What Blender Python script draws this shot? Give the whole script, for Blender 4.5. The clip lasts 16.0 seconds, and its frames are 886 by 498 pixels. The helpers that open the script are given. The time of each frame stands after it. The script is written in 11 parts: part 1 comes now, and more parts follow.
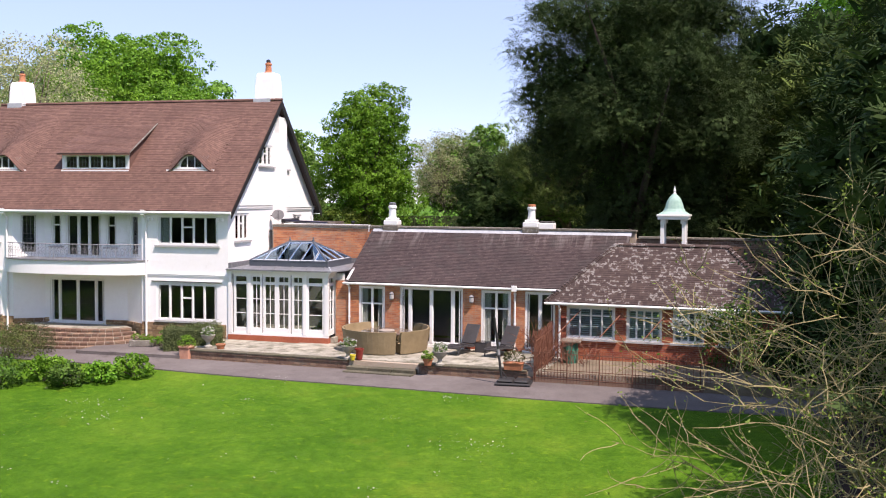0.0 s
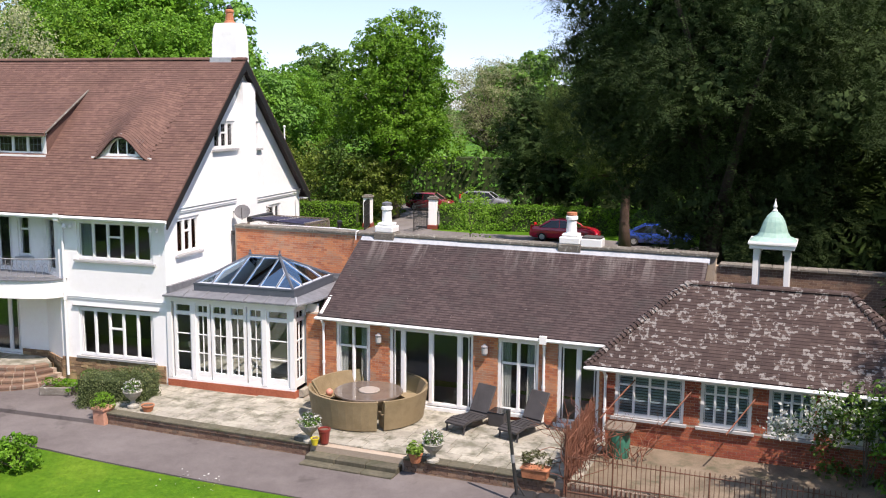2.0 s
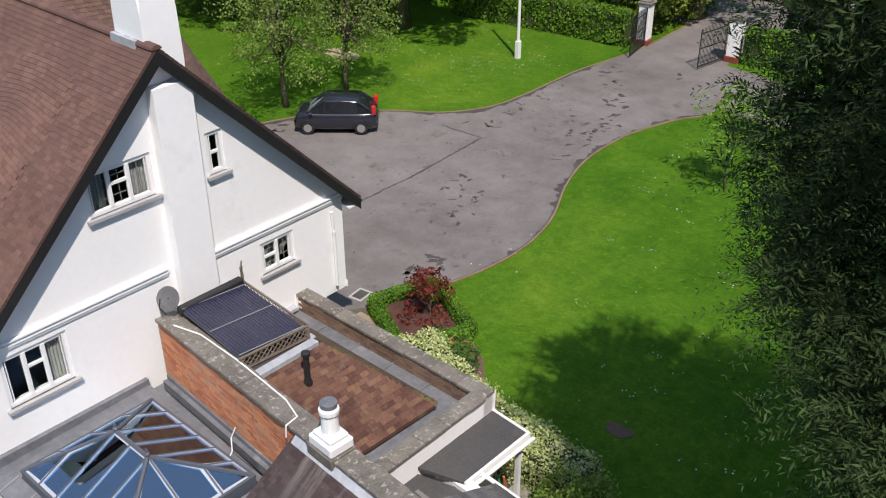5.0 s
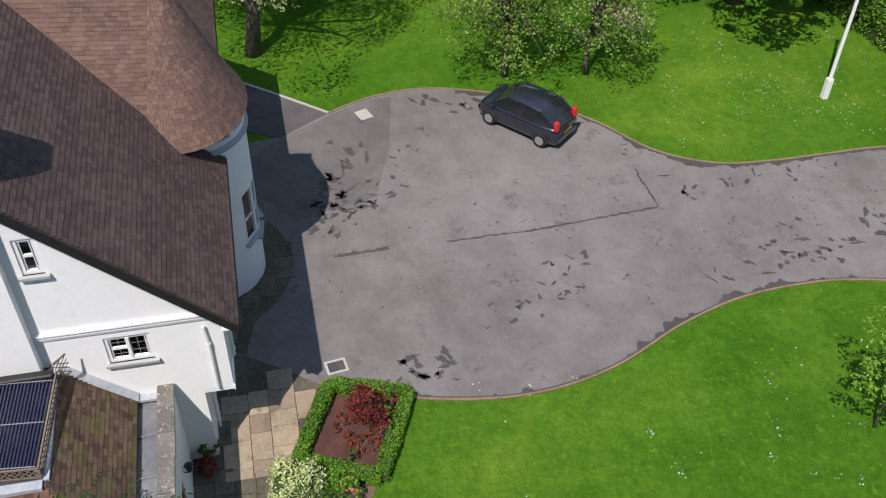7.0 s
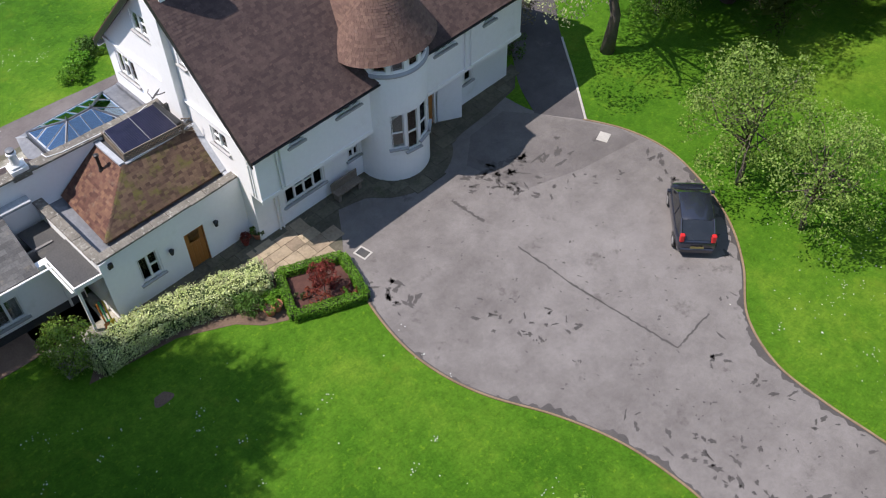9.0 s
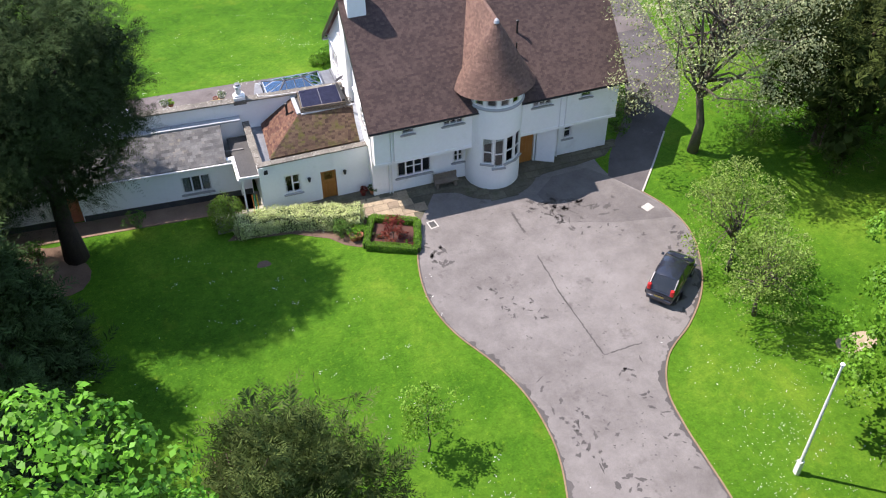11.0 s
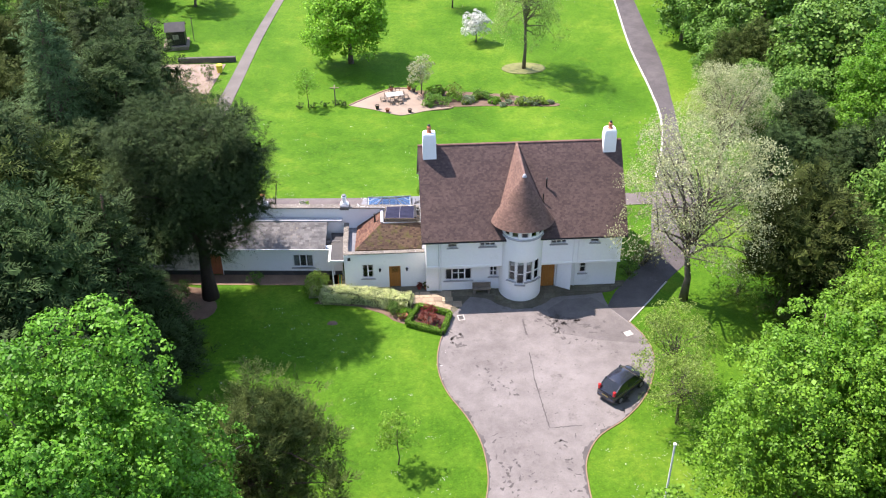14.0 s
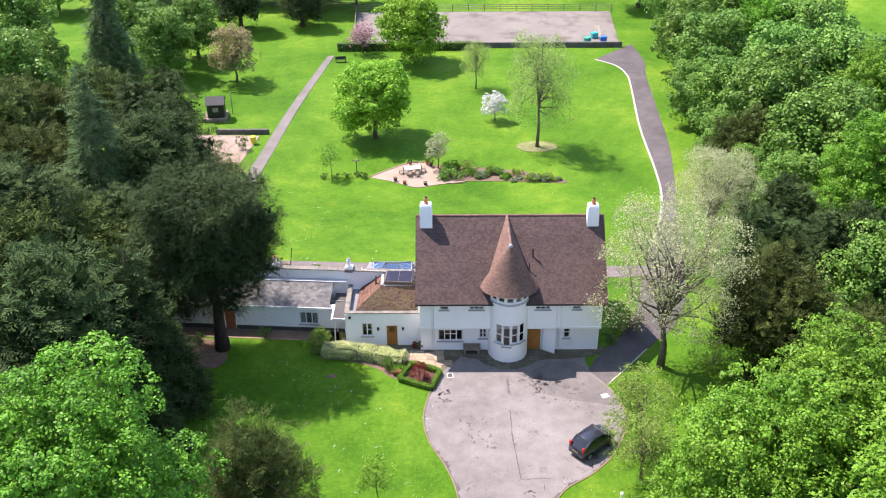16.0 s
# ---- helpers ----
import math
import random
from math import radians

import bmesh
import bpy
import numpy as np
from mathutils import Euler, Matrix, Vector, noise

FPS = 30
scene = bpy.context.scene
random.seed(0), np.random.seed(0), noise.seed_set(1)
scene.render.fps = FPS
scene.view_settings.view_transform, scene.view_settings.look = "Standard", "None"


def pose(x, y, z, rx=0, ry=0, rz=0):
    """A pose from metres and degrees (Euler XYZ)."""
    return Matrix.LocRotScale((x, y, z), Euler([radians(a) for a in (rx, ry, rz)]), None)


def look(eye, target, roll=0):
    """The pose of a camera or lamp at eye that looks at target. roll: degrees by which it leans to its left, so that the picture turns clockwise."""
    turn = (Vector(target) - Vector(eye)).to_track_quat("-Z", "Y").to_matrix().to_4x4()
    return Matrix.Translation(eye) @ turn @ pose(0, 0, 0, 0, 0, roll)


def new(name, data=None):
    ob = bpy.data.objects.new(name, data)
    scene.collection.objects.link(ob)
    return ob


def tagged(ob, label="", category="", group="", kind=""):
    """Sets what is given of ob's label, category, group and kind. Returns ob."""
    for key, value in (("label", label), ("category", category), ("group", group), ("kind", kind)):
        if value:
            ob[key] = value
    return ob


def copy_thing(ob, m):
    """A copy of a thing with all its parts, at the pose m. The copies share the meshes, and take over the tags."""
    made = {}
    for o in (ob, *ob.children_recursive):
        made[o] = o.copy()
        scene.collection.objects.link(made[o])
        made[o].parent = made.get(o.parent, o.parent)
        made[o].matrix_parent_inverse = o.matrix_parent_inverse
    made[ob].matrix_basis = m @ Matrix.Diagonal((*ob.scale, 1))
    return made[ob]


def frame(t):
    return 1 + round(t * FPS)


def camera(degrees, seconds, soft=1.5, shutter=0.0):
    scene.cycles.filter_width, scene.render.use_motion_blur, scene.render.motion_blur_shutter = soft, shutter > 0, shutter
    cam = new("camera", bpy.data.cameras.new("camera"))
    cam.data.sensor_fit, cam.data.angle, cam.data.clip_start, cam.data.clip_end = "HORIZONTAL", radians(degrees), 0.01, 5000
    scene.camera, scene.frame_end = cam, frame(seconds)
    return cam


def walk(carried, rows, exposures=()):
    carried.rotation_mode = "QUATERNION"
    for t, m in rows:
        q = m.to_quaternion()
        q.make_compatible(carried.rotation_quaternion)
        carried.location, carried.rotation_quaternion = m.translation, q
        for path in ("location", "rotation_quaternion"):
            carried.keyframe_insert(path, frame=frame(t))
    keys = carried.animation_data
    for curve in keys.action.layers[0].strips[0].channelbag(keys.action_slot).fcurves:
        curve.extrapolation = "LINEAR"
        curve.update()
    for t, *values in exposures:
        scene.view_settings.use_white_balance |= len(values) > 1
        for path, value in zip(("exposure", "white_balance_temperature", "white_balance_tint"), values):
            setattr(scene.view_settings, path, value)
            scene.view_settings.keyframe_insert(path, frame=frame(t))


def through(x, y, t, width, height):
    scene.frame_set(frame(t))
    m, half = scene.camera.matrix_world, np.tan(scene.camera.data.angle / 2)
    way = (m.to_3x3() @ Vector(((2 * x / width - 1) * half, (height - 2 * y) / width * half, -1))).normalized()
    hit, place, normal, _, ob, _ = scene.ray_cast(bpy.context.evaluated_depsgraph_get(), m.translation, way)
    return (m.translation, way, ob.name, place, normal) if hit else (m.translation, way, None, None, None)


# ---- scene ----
cam = camera(48.8, 16.0, soft=1.1)
PATH = [
    (0, (18.892, -37.935, 5.96), (18.407, -35.997, 5.856), 0.4),
    (0.5, (18.647, -35.475, 6.726), (18.147, -33.544, 6.578), 0.4),
    (1, (18.259, -32.786, 7.411), (17.742, -30.863, 7.222), 0.5),
    (1.5, (17.946, -29.809, 8.283), (17.398, -27.901, 8.039), 0.5),
    (2, (17.715, -26.689, 9.095), (17.12, -24.803, 8.796), 0.5),
    (2.5, (17.657, -23.339, 10.364), (16.991, -21.494, 9.972), 0.4),
    (3, (17.457, -19.867, 11.579), (16.711, -18.079, 11.082), 0.2),
    (3.5, (17.226, -16.317, 12.76), (16.389, -14.607, 12.148), 0.1),
    (4, (16.985, -12.62, 13.889), (16.043, -11.018, 13.15), 0.5),
    (4.5, (16.715, -8.776, 15.184), (15.668, -7.32, 14.299), 0.4),
    (5, (16.614, -4.887, 16.739), (15.461, -3.606, 15.724), -0.1),
    (5.2, (16.37, -3.249, 17.146), (15.181, -2.039, 16.086), 0.1),
    (7.3, (15.552, 14.194, 22.957), (14.154, 14.315, 21.531), 0.9),
    (7.5, (15.383, 16.287, 23.781), (14.012, 16.264, 22.325), 0.2),
    (8, (14.852, 21.638, 25.879), (13.592, 21.265, 24.371), -1.6),
    (8.5, (14.125, 27.874, 27.701), (13.033, 27.154, 26.188), -1.8),
    (9, (13.205, 33.078, 29.186), (12.282, 32.127, 27.689), -1.4),
    (9.5, (12.39, 37.712, 30.885), (11.613, 36.614, 29.405), -2.5),
    (9.7, (12.01, 39.527, 31.547), (11.287, 38.381, 30.075), -2.3),
    (11.8, (8.166, 56.957, 39.678), (7.831, 55.489, 38.362), -0.0),
    (12, (7.531, 58.354, 40.385), (7.23, 56.864, 39.085), -0.1),
    (12.5, (6.043, 61.495, 41.772), (5.812, 59.955, 40.517), 0.1),
    (13, (4.63, 64.353, 43.253), (4.457, 62.774, 42.038), -0.1),
    (13.5, (3.205, 66.798, 44.433), (3.08, 65.185, 43.258), -0.4),
    (14, (1.923, 68.9, 45.53), (1.835, 67.259, 44.39), -0.4),
    (14.5, (0.629, 70.688, 46.544), (0.576, 69.023, 45.437), -0.6),
    (15, (-0.42, 72.215, 47.346), (-0.448, 70.529, 46.271), -0.6),
    (15.5, (-1.564, 73.451, 47.89), (-1.567, 71.744, 46.847), -0.6),
    (16, (-2.311, 74.482, 48.27), (-2.3, 72.759, 47.256), -0.4),
]
walk(cam, [(t, look(eye, target, roll)) for t, eye, target, roll in PATH], [(0.0, 1.4, 7100, 27), (1.5, 1.39, 7050, 23), (2.5, 1.33, 6950, 20), (3.5, 1.24, 6900, 19), (5.0, 0.86, 6750, 17), (7.5, 0.95, 6520, 15), (9.0, 1.17, 6500, 17), (9.7, 1.28, 6550, 18), (11.8, 1.9, 6650, 21), (12.5, 1.96, 6700, 22), (16.0, 2.1, 6800, 25)])

# ---------------------------------------------------------------- light
SUN = Vector((-0.82 * 0.53, 0.57 * 0.53, -0.85))
world = bpy.data.worlds.new("sky")
scene.world = world
world.use_nodes = True
wn = world.node_tree
sky = wn.nodes.new("ShaderNodeTexSky")
sky.sky_type = "NISHITA"
sky.sun_disc = False
sky.sun_elevation, sky.sun_rotation = radians(58), radians(125)
sky.air_density, sky.dust_density, sky.ozone_density, sky.altitude = 0.9, 0.0, 1.4, 2000
haze = wn.nodes.new("ShaderNodeMix")
haze.data_type = "RGBA"
haze.inputs[0].default_value = 0.72
haze.inputs[7].default_value = (1.28, 1.85, 2.75, 1)
wn.links.new(sky.outputs[0], haze.inputs[6])
wn.links.new(haze.outputs[2], wn.nodes["Background"].inputs[0])
wn.nodes["Background"].inputs[1].default_value = 0.134
sun = new("sun", bpy.data.lights.new("sun", "SUN"))
sun.data.energy, sun.data.angle, sun.data.color = 2.75, radians(0.53), (1.0, 0.955, 0.885)
sun.matrix_world = look((0, 0, 40), Vector((0, 0, 40)) + SUN)

# ---------------------------------------------------------------- helpers of this scene


def part(name, bm, material, parent=None, label="", smooth=False):
    """One bmesh as one mesh object under a thing or part."""
    me = bpy.data.meshes.new(name)
    bm.normal_update()
    bm.to_mesh(me)
    bm.free()
    if smooth:
        for p in me.polygons:
            p.use_smooth = True
    me.materials.append(material)
    ob = new(name, me)
    if parent:
        ob.parent = parent
    if label:
        tagged(ob, label)
    return ob


def thing(name, label, category, m=None, group="", kind=""):
    ob = new(name)
    ob.empty_display_size = 0.2
    if m is not None:
        ob.matrix_world = m
    return tagged(ob, label, category, group, kind)


def box(bm, x0, x1, y0, y1, z0, z1, m=None):
    vs = [bm.verts.new((x, y, z)) for z in (z0, z1) for y in (y0, y1) for x in (x0, x1)]
    if m is not None:
        for v in vs:
            v.co = m @ v.co
    for f in ((0, 2, 3, 1), (4, 5, 7, 6), (0, 1, 5, 4), (2, 6, 7, 3), (0, 4, 6, 2), (1, 3, 7, 5)):
        bm.faces.new([vs[i] for i in f])
    return vs


def bevelled(bm, x0, x1, y0, y1, z0, z1, r=0.02, m=None, seg=1):
    vs = box(bm, x0, x1, y0, y1, z0, z1, m)
    es = list({e for v in vs for e in v.link_edges})
    bmesh.ops.bevel(bm, geom=es, offset=r, segments=seg, affect="EDGES", profile=0.6)


def prism(bm, pts, z0, z1, m=None):
    """A flat outline, counter-clockwise, raised from z0 to z1."""
    lo = [bm.verts.new((p[0], p[1], z0)) for p in pts]
    hi = [bm.verts.new((p[0], p[1], z1)) for p in pts]
    if m is not None:
        for v in lo + hi:
            v.co = m @ v.co
    n = len(pts)
    bm.faces.new(hi)
    bm.faces.new(lo[::-1])
    for i in range(n):
        bm.faces.new((lo[i], lo[(i + 1) % n], hi[(i + 1) % n], hi[i]))


def tube(bm, pts, radii, seg=8, caps=True):
    """A tapered tube along points."""
    pts = [Vector(p) for p in pts]
    if not isinstance(radii, (list, tuple)):
        radii = [radii] * len(pts)
    rings = []
    side = None
    for i, p in enumerate(pts):
        d = (pts[min(i + 1, len(pts) - 1)] - pts[max(i - 1, 0)]).normalized()
        if side is None:
            side = d.orthogonal().normalized()
        side = (side - d * side.dot(d))
        side = side.normalized() if side.length > 1e-5 else d.orthogonal().normalized()
        up = d.cross(side)
        rings.append([bm.verts.new(p + (side * math.cos(2 * math.pi * k / seg) + up * math.sin(2 * math.pi * k / seg)) * radii[i]) for k in range(seg)])
    for a, b in zip(rings, rings[1:]):
        for k in range(seg):
            bm.faces.new((a[k], a[(k + 1) % seg], b[(k + 1) % seg], b[k]))
    if caps:
        bm.faces.new(rings[0][::-1])
        bm.faces.new(rings[-1])


def lathe(bm, profile, seg=20, centre=(0, 0, 0), squash=1.0):
    """A profile of (radius, height) turned round the upright axis."""
    c = Vector(centre)
    rings = []
    for r, z in profile:
        rings.append([bm.verts.new(c + Vector((r * math.cos(2 * math.pi * k / seg), r * squash * math.sin(2 * math.pi * k / seg), z))) for k in range(seg)])
    for a, b in zip(rings, rings[1:]):
        for k in range(seg):
            bm.faces.new((a[k], a[(k + 1) % seg], b[(k + 1) % seg], b[k]))
    bm.faces.new(rings[0][::-1])
    bm.faces.new(rings[-1])


def clip_poly(poly, a, b, c):
    """Keep the side a*x + b*y <= c of a flat polygon."""
    out = []
    for (x0, y0), (x1, y1) in zip(poly, poly[1:] + poly[:1]):
        d0, d1 = a * x0 + b * y0 - c, a * x1 + b * y1 - c
        if d0 <= 0:
            out.append((x0, y0))
        if (d0 < 0) != (d1 < 0) and abs(d0 - d1) > 1e-9:
            k = d0 / (d0 - d1)
            out.append((x0 + k * (x1 - x0), y0 + k * (y1 - y0)))
    clean = []
    for p in out:
        if not clean or abs(p[0] - clean[-1][0]) + abs(p[1] - clean[-1][1]) > 1e-4:
            clean.append(p)
    if len(clean) > 1 and abs(clean[0][0] - clean[-1][0]) + abs(clean[0][1] - clean[-1][1]) < 1e-4:
        clean.pop()
    return clean if len(clean) > 2 else []


def pierced(bm, outline, holes, thick, m):
    """A wall: a convex outline in (u, height), pierced by holes (u0, u1, z0, z1), of a thickness that goes inwards (+y) from the plane that m places."""
    us = sorted({p[0] for p in outline} | {h[0] for h in holes} | {h[1] for h in holes})
    zs = sorted({p[1] for p in outline} | {h[2] for h in holes} | {h[3] for h in holes})
    us = [us[0]] + [u for u, p in zip(us[1:], us) if u - p > 1e-4]
    zs = [zs[0]] + [z for z, p in zip(zs[1:], zs) if z - p > 1e-4]
    for u0, u1 in zip(us, us[1:]):
        for z0, z1 in zip(zs, zs[1:]):
            cu, cz = (u0 + u1) / 2, (z0 + z1) / 2
            if any(h[0] < cu < h[1] and h[2] < cz < h[3] for h in holes):
                continue
            poly = [(u0, z0), (u1, z0), (u1, z1), (u0, z1)]
            for (ax, ay), (bx, by) in zip(outline, outline[1:] + outline[:1]):
                if poly:
                    poly = clip_poly(poly, by - ay, ax - bx, (by - ay) * ax + (ax - bx) * ay)
            if not poly:
                continue
            front = [bm.verts.new(m @ Vector((u, 0, z))) for u, z in poly]
            back = [bm.verts.new(m @ Vector((u, thick, z))) for u, z in poly]
            n = len(poly)
            bm.faces.new(front)
            bm.faces.new(back[::-1])
            for i in range(n):
                bm.faces.new((front[i], back[i], back[(i + 1) % n], front[(i + 1) % n]))
    bmesh.ops.remove_doubles(bm, verts=bm.verts[:], dist=1e-4)


def facing(x, y, z, heading):
    """A frame for a wall: u runs along heading (degrees from +x), +y of it goes into the wall, z is up."""
    return Matrix.Translation((x, y, z)) @ Matrix.Rotation(radians(heading), 4, "Z")


def mesh_quads(name, quads, material):
    """One mesh out of an array of n x 4 x 3 corners."""
    q = np.asarray(quads, dtype=np.float32)
    n = len(q)
    me = bpy.data.meshes.new(name)
    me.vertices.add(n * 4)
    me.vertices.foreach_set("co", q.ravel())
    me.loops.add(n * 4)
    me.loops.foreach_set("vertex_index", np.arange(n * 4, dtype=np.int32))
    me.polygons.add(n)
    me.polygons.foreach_set("loop_start", np.arange(0, n * 4, 4, dtype=np.int32))
    me.polygons.foreach_set("loop_total", np.full(n, 4, dtype=np.int32))
    me.update(calc_edges=True)
    me.materials.append(material)
    return me


def mesh_boxes(name, corners, material):
    """One mesh out of an array of n x 8 x 3 box corners (z-y-x order), each an island of its own."""
    c = np.asarray(corners, dtype=np.float32)
    n = len(c)
    faces = np.array(((0, 2, 3, 1), (4, 5, 7, 6), (0, 1, 5, 4), (2, 6, 7, 3), (0, 4, 6, 2), (1, 3, 7, 5)), dtype=np.int32)
    idx = (np.arange(n, dtype=np.int32)[:, None, None] * 8 + faces[None]).ravel()
    me = bpy.data.meshes.new(name)
    me.vertices.add(n * 8)
    me.vertices.foreach_set("co", c.ravel())
    me.loops.add(n * 24)
    me.loops.foreach_set("vertex_index", idx)
    me.polygons.add(n * 6)
    me.polygons.foreach_set("loop_start", np.arange(0, n * 24, 4, dtype=np.int32))
    me.polygons.foreach_set("loop_total", np.full(n * 6, 4, dtype=np.int32))
    me.polygons.foreach_set("use_smooth", np.zeros(n * 6, dtype=bool))
    me.update(calc_edges=True)
    me.materials.append(material)
    return me


def unit_boxes(x0, x1, y0, y1, z0, z1):
    """Arrays of limits to n x 8 x 3 corners."""
    x0, x1, y0, y1, z0, z1 = np.broadcast_arrays(*[np.asarray(a, dtype=np.float32) for a in (x0, x1, y0, y1, z0, z1)])
    return np.stack([np.stack([x, y, z], -1) for z in (z0, z1) for y in (y0, y1) for x in (x0, x1)], 1)


def moved(m, pts):
    a = np.array(m)
    return np.asarray(pts) @ a[:3, :3].T + a[:3, 3]


# ---------------------------------------------------------------- materials


def nodes_of(name):
    m = bpy.data.materials.new(name)
    m.use_nodes = True
    return m, m.node_tree.nodes, m.node_tree.links, m.node_tree.nodes["Principled BSDF"]


def noise_at(n, l, coord, scale, detail=4.0, rough=0.6):
    t = n.new("ShaderNodeTexNoise")
    t.inputs["Scale"].default_value, t.inputs["Detail"].default_value, t.inputs["Roughness"].default_value = scale, detail, rough
    l.new(coord, t.inputs["Vector"])
    return t.outputs["Fac"]


def ramp(n, l, fac, stops):
    r = n.new("ShaderNodeValToRGB")
    els = r.color_ramp.elements
    els[0].position, els[0].color = stops[0][0], (*stops[0][1], 1)
    els[1].position, els[1].color = stops[-1][0], (*stops[-1][1], 1)
    for p, c in stops[1:-1]:
        e = els.new(p)
        e.color = (*c, 1)
    l.new(fac, r.inputs["Fac"])
    return r.outputs["Color"]


def blend(n, l, fac, a, b, kind="MIX"):
    x = n.new("ShaderNodeMix")
    x.data_type, x.blend_type = "RGBA", kind
    for sock, v in ((x.inputs[0], fac), (x.inputs[6], a), (x.inputs[7], b)):
        if isinstance(v, (int, float)):
            sock.default_value = v
        elif isinstance(v, tuple):
            sock.default_value = (*v, 1)
        else:
            l.new(v, sock)
    return x.outputs[2]


def random_value(n, l, lo, hi, islands=True):
    """A value between lo and hi that differs from piece to piece."""
    info = n.new("ShaderNodeObjectInfo")
    add = n.new("ShaderNodeMath")
    add.operation = "ADD"
    l.new(info.outputs["Random"], add.inputs[0])
    if islands:
        geo = n.new("ShaderNodeNewGeometry")
        l.new(geo.outputs["Random Per Island"], add.inputs[1])
    else:
        add.inputs[1].default_value = 0
    fr = n.new("ShaderNodeMath")
    fr.operation = "FRACT"
    l.new(add.outputs[0], fr.inputs[0])
    mp = n.new("ShaderNodeMapRange")
    mp.inputs[3].default_value, mp.inputs[4].default_value = lo, hi
    l.new(fr.outputs[0], mp.inputs[0])
    return mp.outputs[0]


def surface(name, c1, c2, rough=0.8, s1=0.6, s2=9.0, bump=0.25, bs=45.0, metal=0.0, islands=0.0, stain=None, stain_scale=0.5, stain_at=(0.55, 0.7), spec=0.4, dist=0.01):
    """A mottled surface: two colours at two scales, piece-to-piece change, stains, fine relief."""
    m, n, l, b = nodes_of(name)
    shift = n.new("ShaderNodeVectorMath")
    l.new(n.new("ShaderNodeNewGeometry").outputs["Position"], shift.inputs[0])
    l.new(n.new("ShaderNodeObjectInfo").outputs["Location"], shift.inputs[1])
    co = shift.outputs[0]
    big, small = noise_at(n, l, co, s1), noise_at(n, l, co, s2, 6.0)
    f = blend(n, l, 0.5, big, small)
    col = ramp(n, l, f, [(0.35, c1), (0.65, c2)])
    if islands:
        hsv = n.new("ShaderNodeHueSaturation")
        l.new(random_value(n, l, 1 - islands, 1 + islands), hsv.inputs["Value"])
        l.new(random_value(n, l, 0.5 - islands * 0.03, 0.5 + islands * 0.03), hsv.inputs["Hue"])
        l.new(col, hsv.inputs["Color"])
        col = hsv.outputs[0]
    if stain:
        s = noise_at(n, l, co, stain_scale, 8.0, 0.65)
        k = ramp(n, l, s, [(stain_at[0], (0, 0, 0)), (stain_at[1], (1, 1, 1))])
        col = blend(n, l, k, col, stain)
    l.new(col, b.inputs["Base Color"])
    b.inputs["Roughness"].default_value, b.inputs["Metallic"].default_value = rough, metal
    b.inputs["Specular IOR Level"].default_value = spec
    if bump:
        bn = n.new("ShaderNodeBump")
        bn.inputs["Strength"].default_value, bn.inputs["Distance"].default_value = bump, dist
        l.new(noise_at(n, l, co, bs, 5.0), bn.inputs["Height"])
        l.new(bn.outputs[0], b.inputs["Normal"])
    return m


def leafy(name, dark, light, scale=0.35, through=0.35, rough=0.5, spec=0.2):
    """Leaves: colour by clump and by leaf, with some light coming through."""
    m, n, l, b = nodes_of(name)
    co = n.new("ShaderNodeNewGeometry").outputs["Position"]
    dark, light = [tuple(0.82 * v for v in c) for c in (dark, light)]
    col = ramp(n, l, noise_at(n, l, co, scale, 3.0), [(0.3, dark), (0.7, light)])
    hsv = n.new("ShaderNodeHueSaturation")
    geo = n.new("ShaderNodeNewGeometry")
    mp = n.new("ShaderNodeMapRange")
    mp.inputs[3].default_value, mp.inputs[4].default_value = 0.62, 1.4
    l.new(geo.outputs["Random Per Island"], mp.inputs[0])
    per = n.new("ShaderNodeMath")
    per.operation = "MULTIPLY"
    l.new(mp.outputs[0], per.inputs[0])
    l.new(random_value(n, l, 0.85, 1.15, False), per.inputs[1])
    l.new(per.outputs[0], hsv.inputs["Value"])
    l.new(random_value(n, l, 0.496, 0.514, False), hsv.inputs["Hue"])
    l.new(col, hsv.inputs["Color"])
    l.new(hsv.outputs[0], b.inputs["Base Color"])
    b.inputs["Roughness"].default_value = rough
    b.inputs["Specular IOR Level"].default_value = spec
    tr = n.new("ShaderNodeBsdfTranslucent")
    l.new(hsv.outputs[0], tr.inputs[0])
    mx = n.new("ShaderNodeMixShader")
    mx.inputs[0].default_value = through
    l.new(b.outputs[0], mx.inputs[1])
    l.new(tr.outputs[0], mx.inputs[2])
    l.new(mx.outputs[0], n["Material Output"].inputs[0])
    return m


def glass(name, tint=(0.8, 0.85, 0.87), rough=0.01, ior=1.48, coat=(1, 1, 1)):
    """Clear glazing: see-through, with a mirror that grows at a glance."""
    m, n, l, b = nodes_of(name)
    n.remove(b)
    t, g, mx, fr = n.new("ShaderNodeBsdfTransparent"), n.new("ShaderNodeBsdfGlossy"), n.new("ShaderNodeMixShader"), n.new("ShaderNodeFresnel")
    t.inputs[0].default_value = (*tint, 1)
    g.inputs[0].default_value = (*coat, 1)
    g.inputs[1].default_value = rough
    fr.inputs[0].default_value = ior
    l.new(fr.outputs[0], mx.inputs[0])
    l.new(t.outputs[0], mx.inputs[1])
    l.new(g.outputs[0], mx.inputs[2])
    l.new(mx.outputs[0], n["Material Output"].inputs[0])
    return m


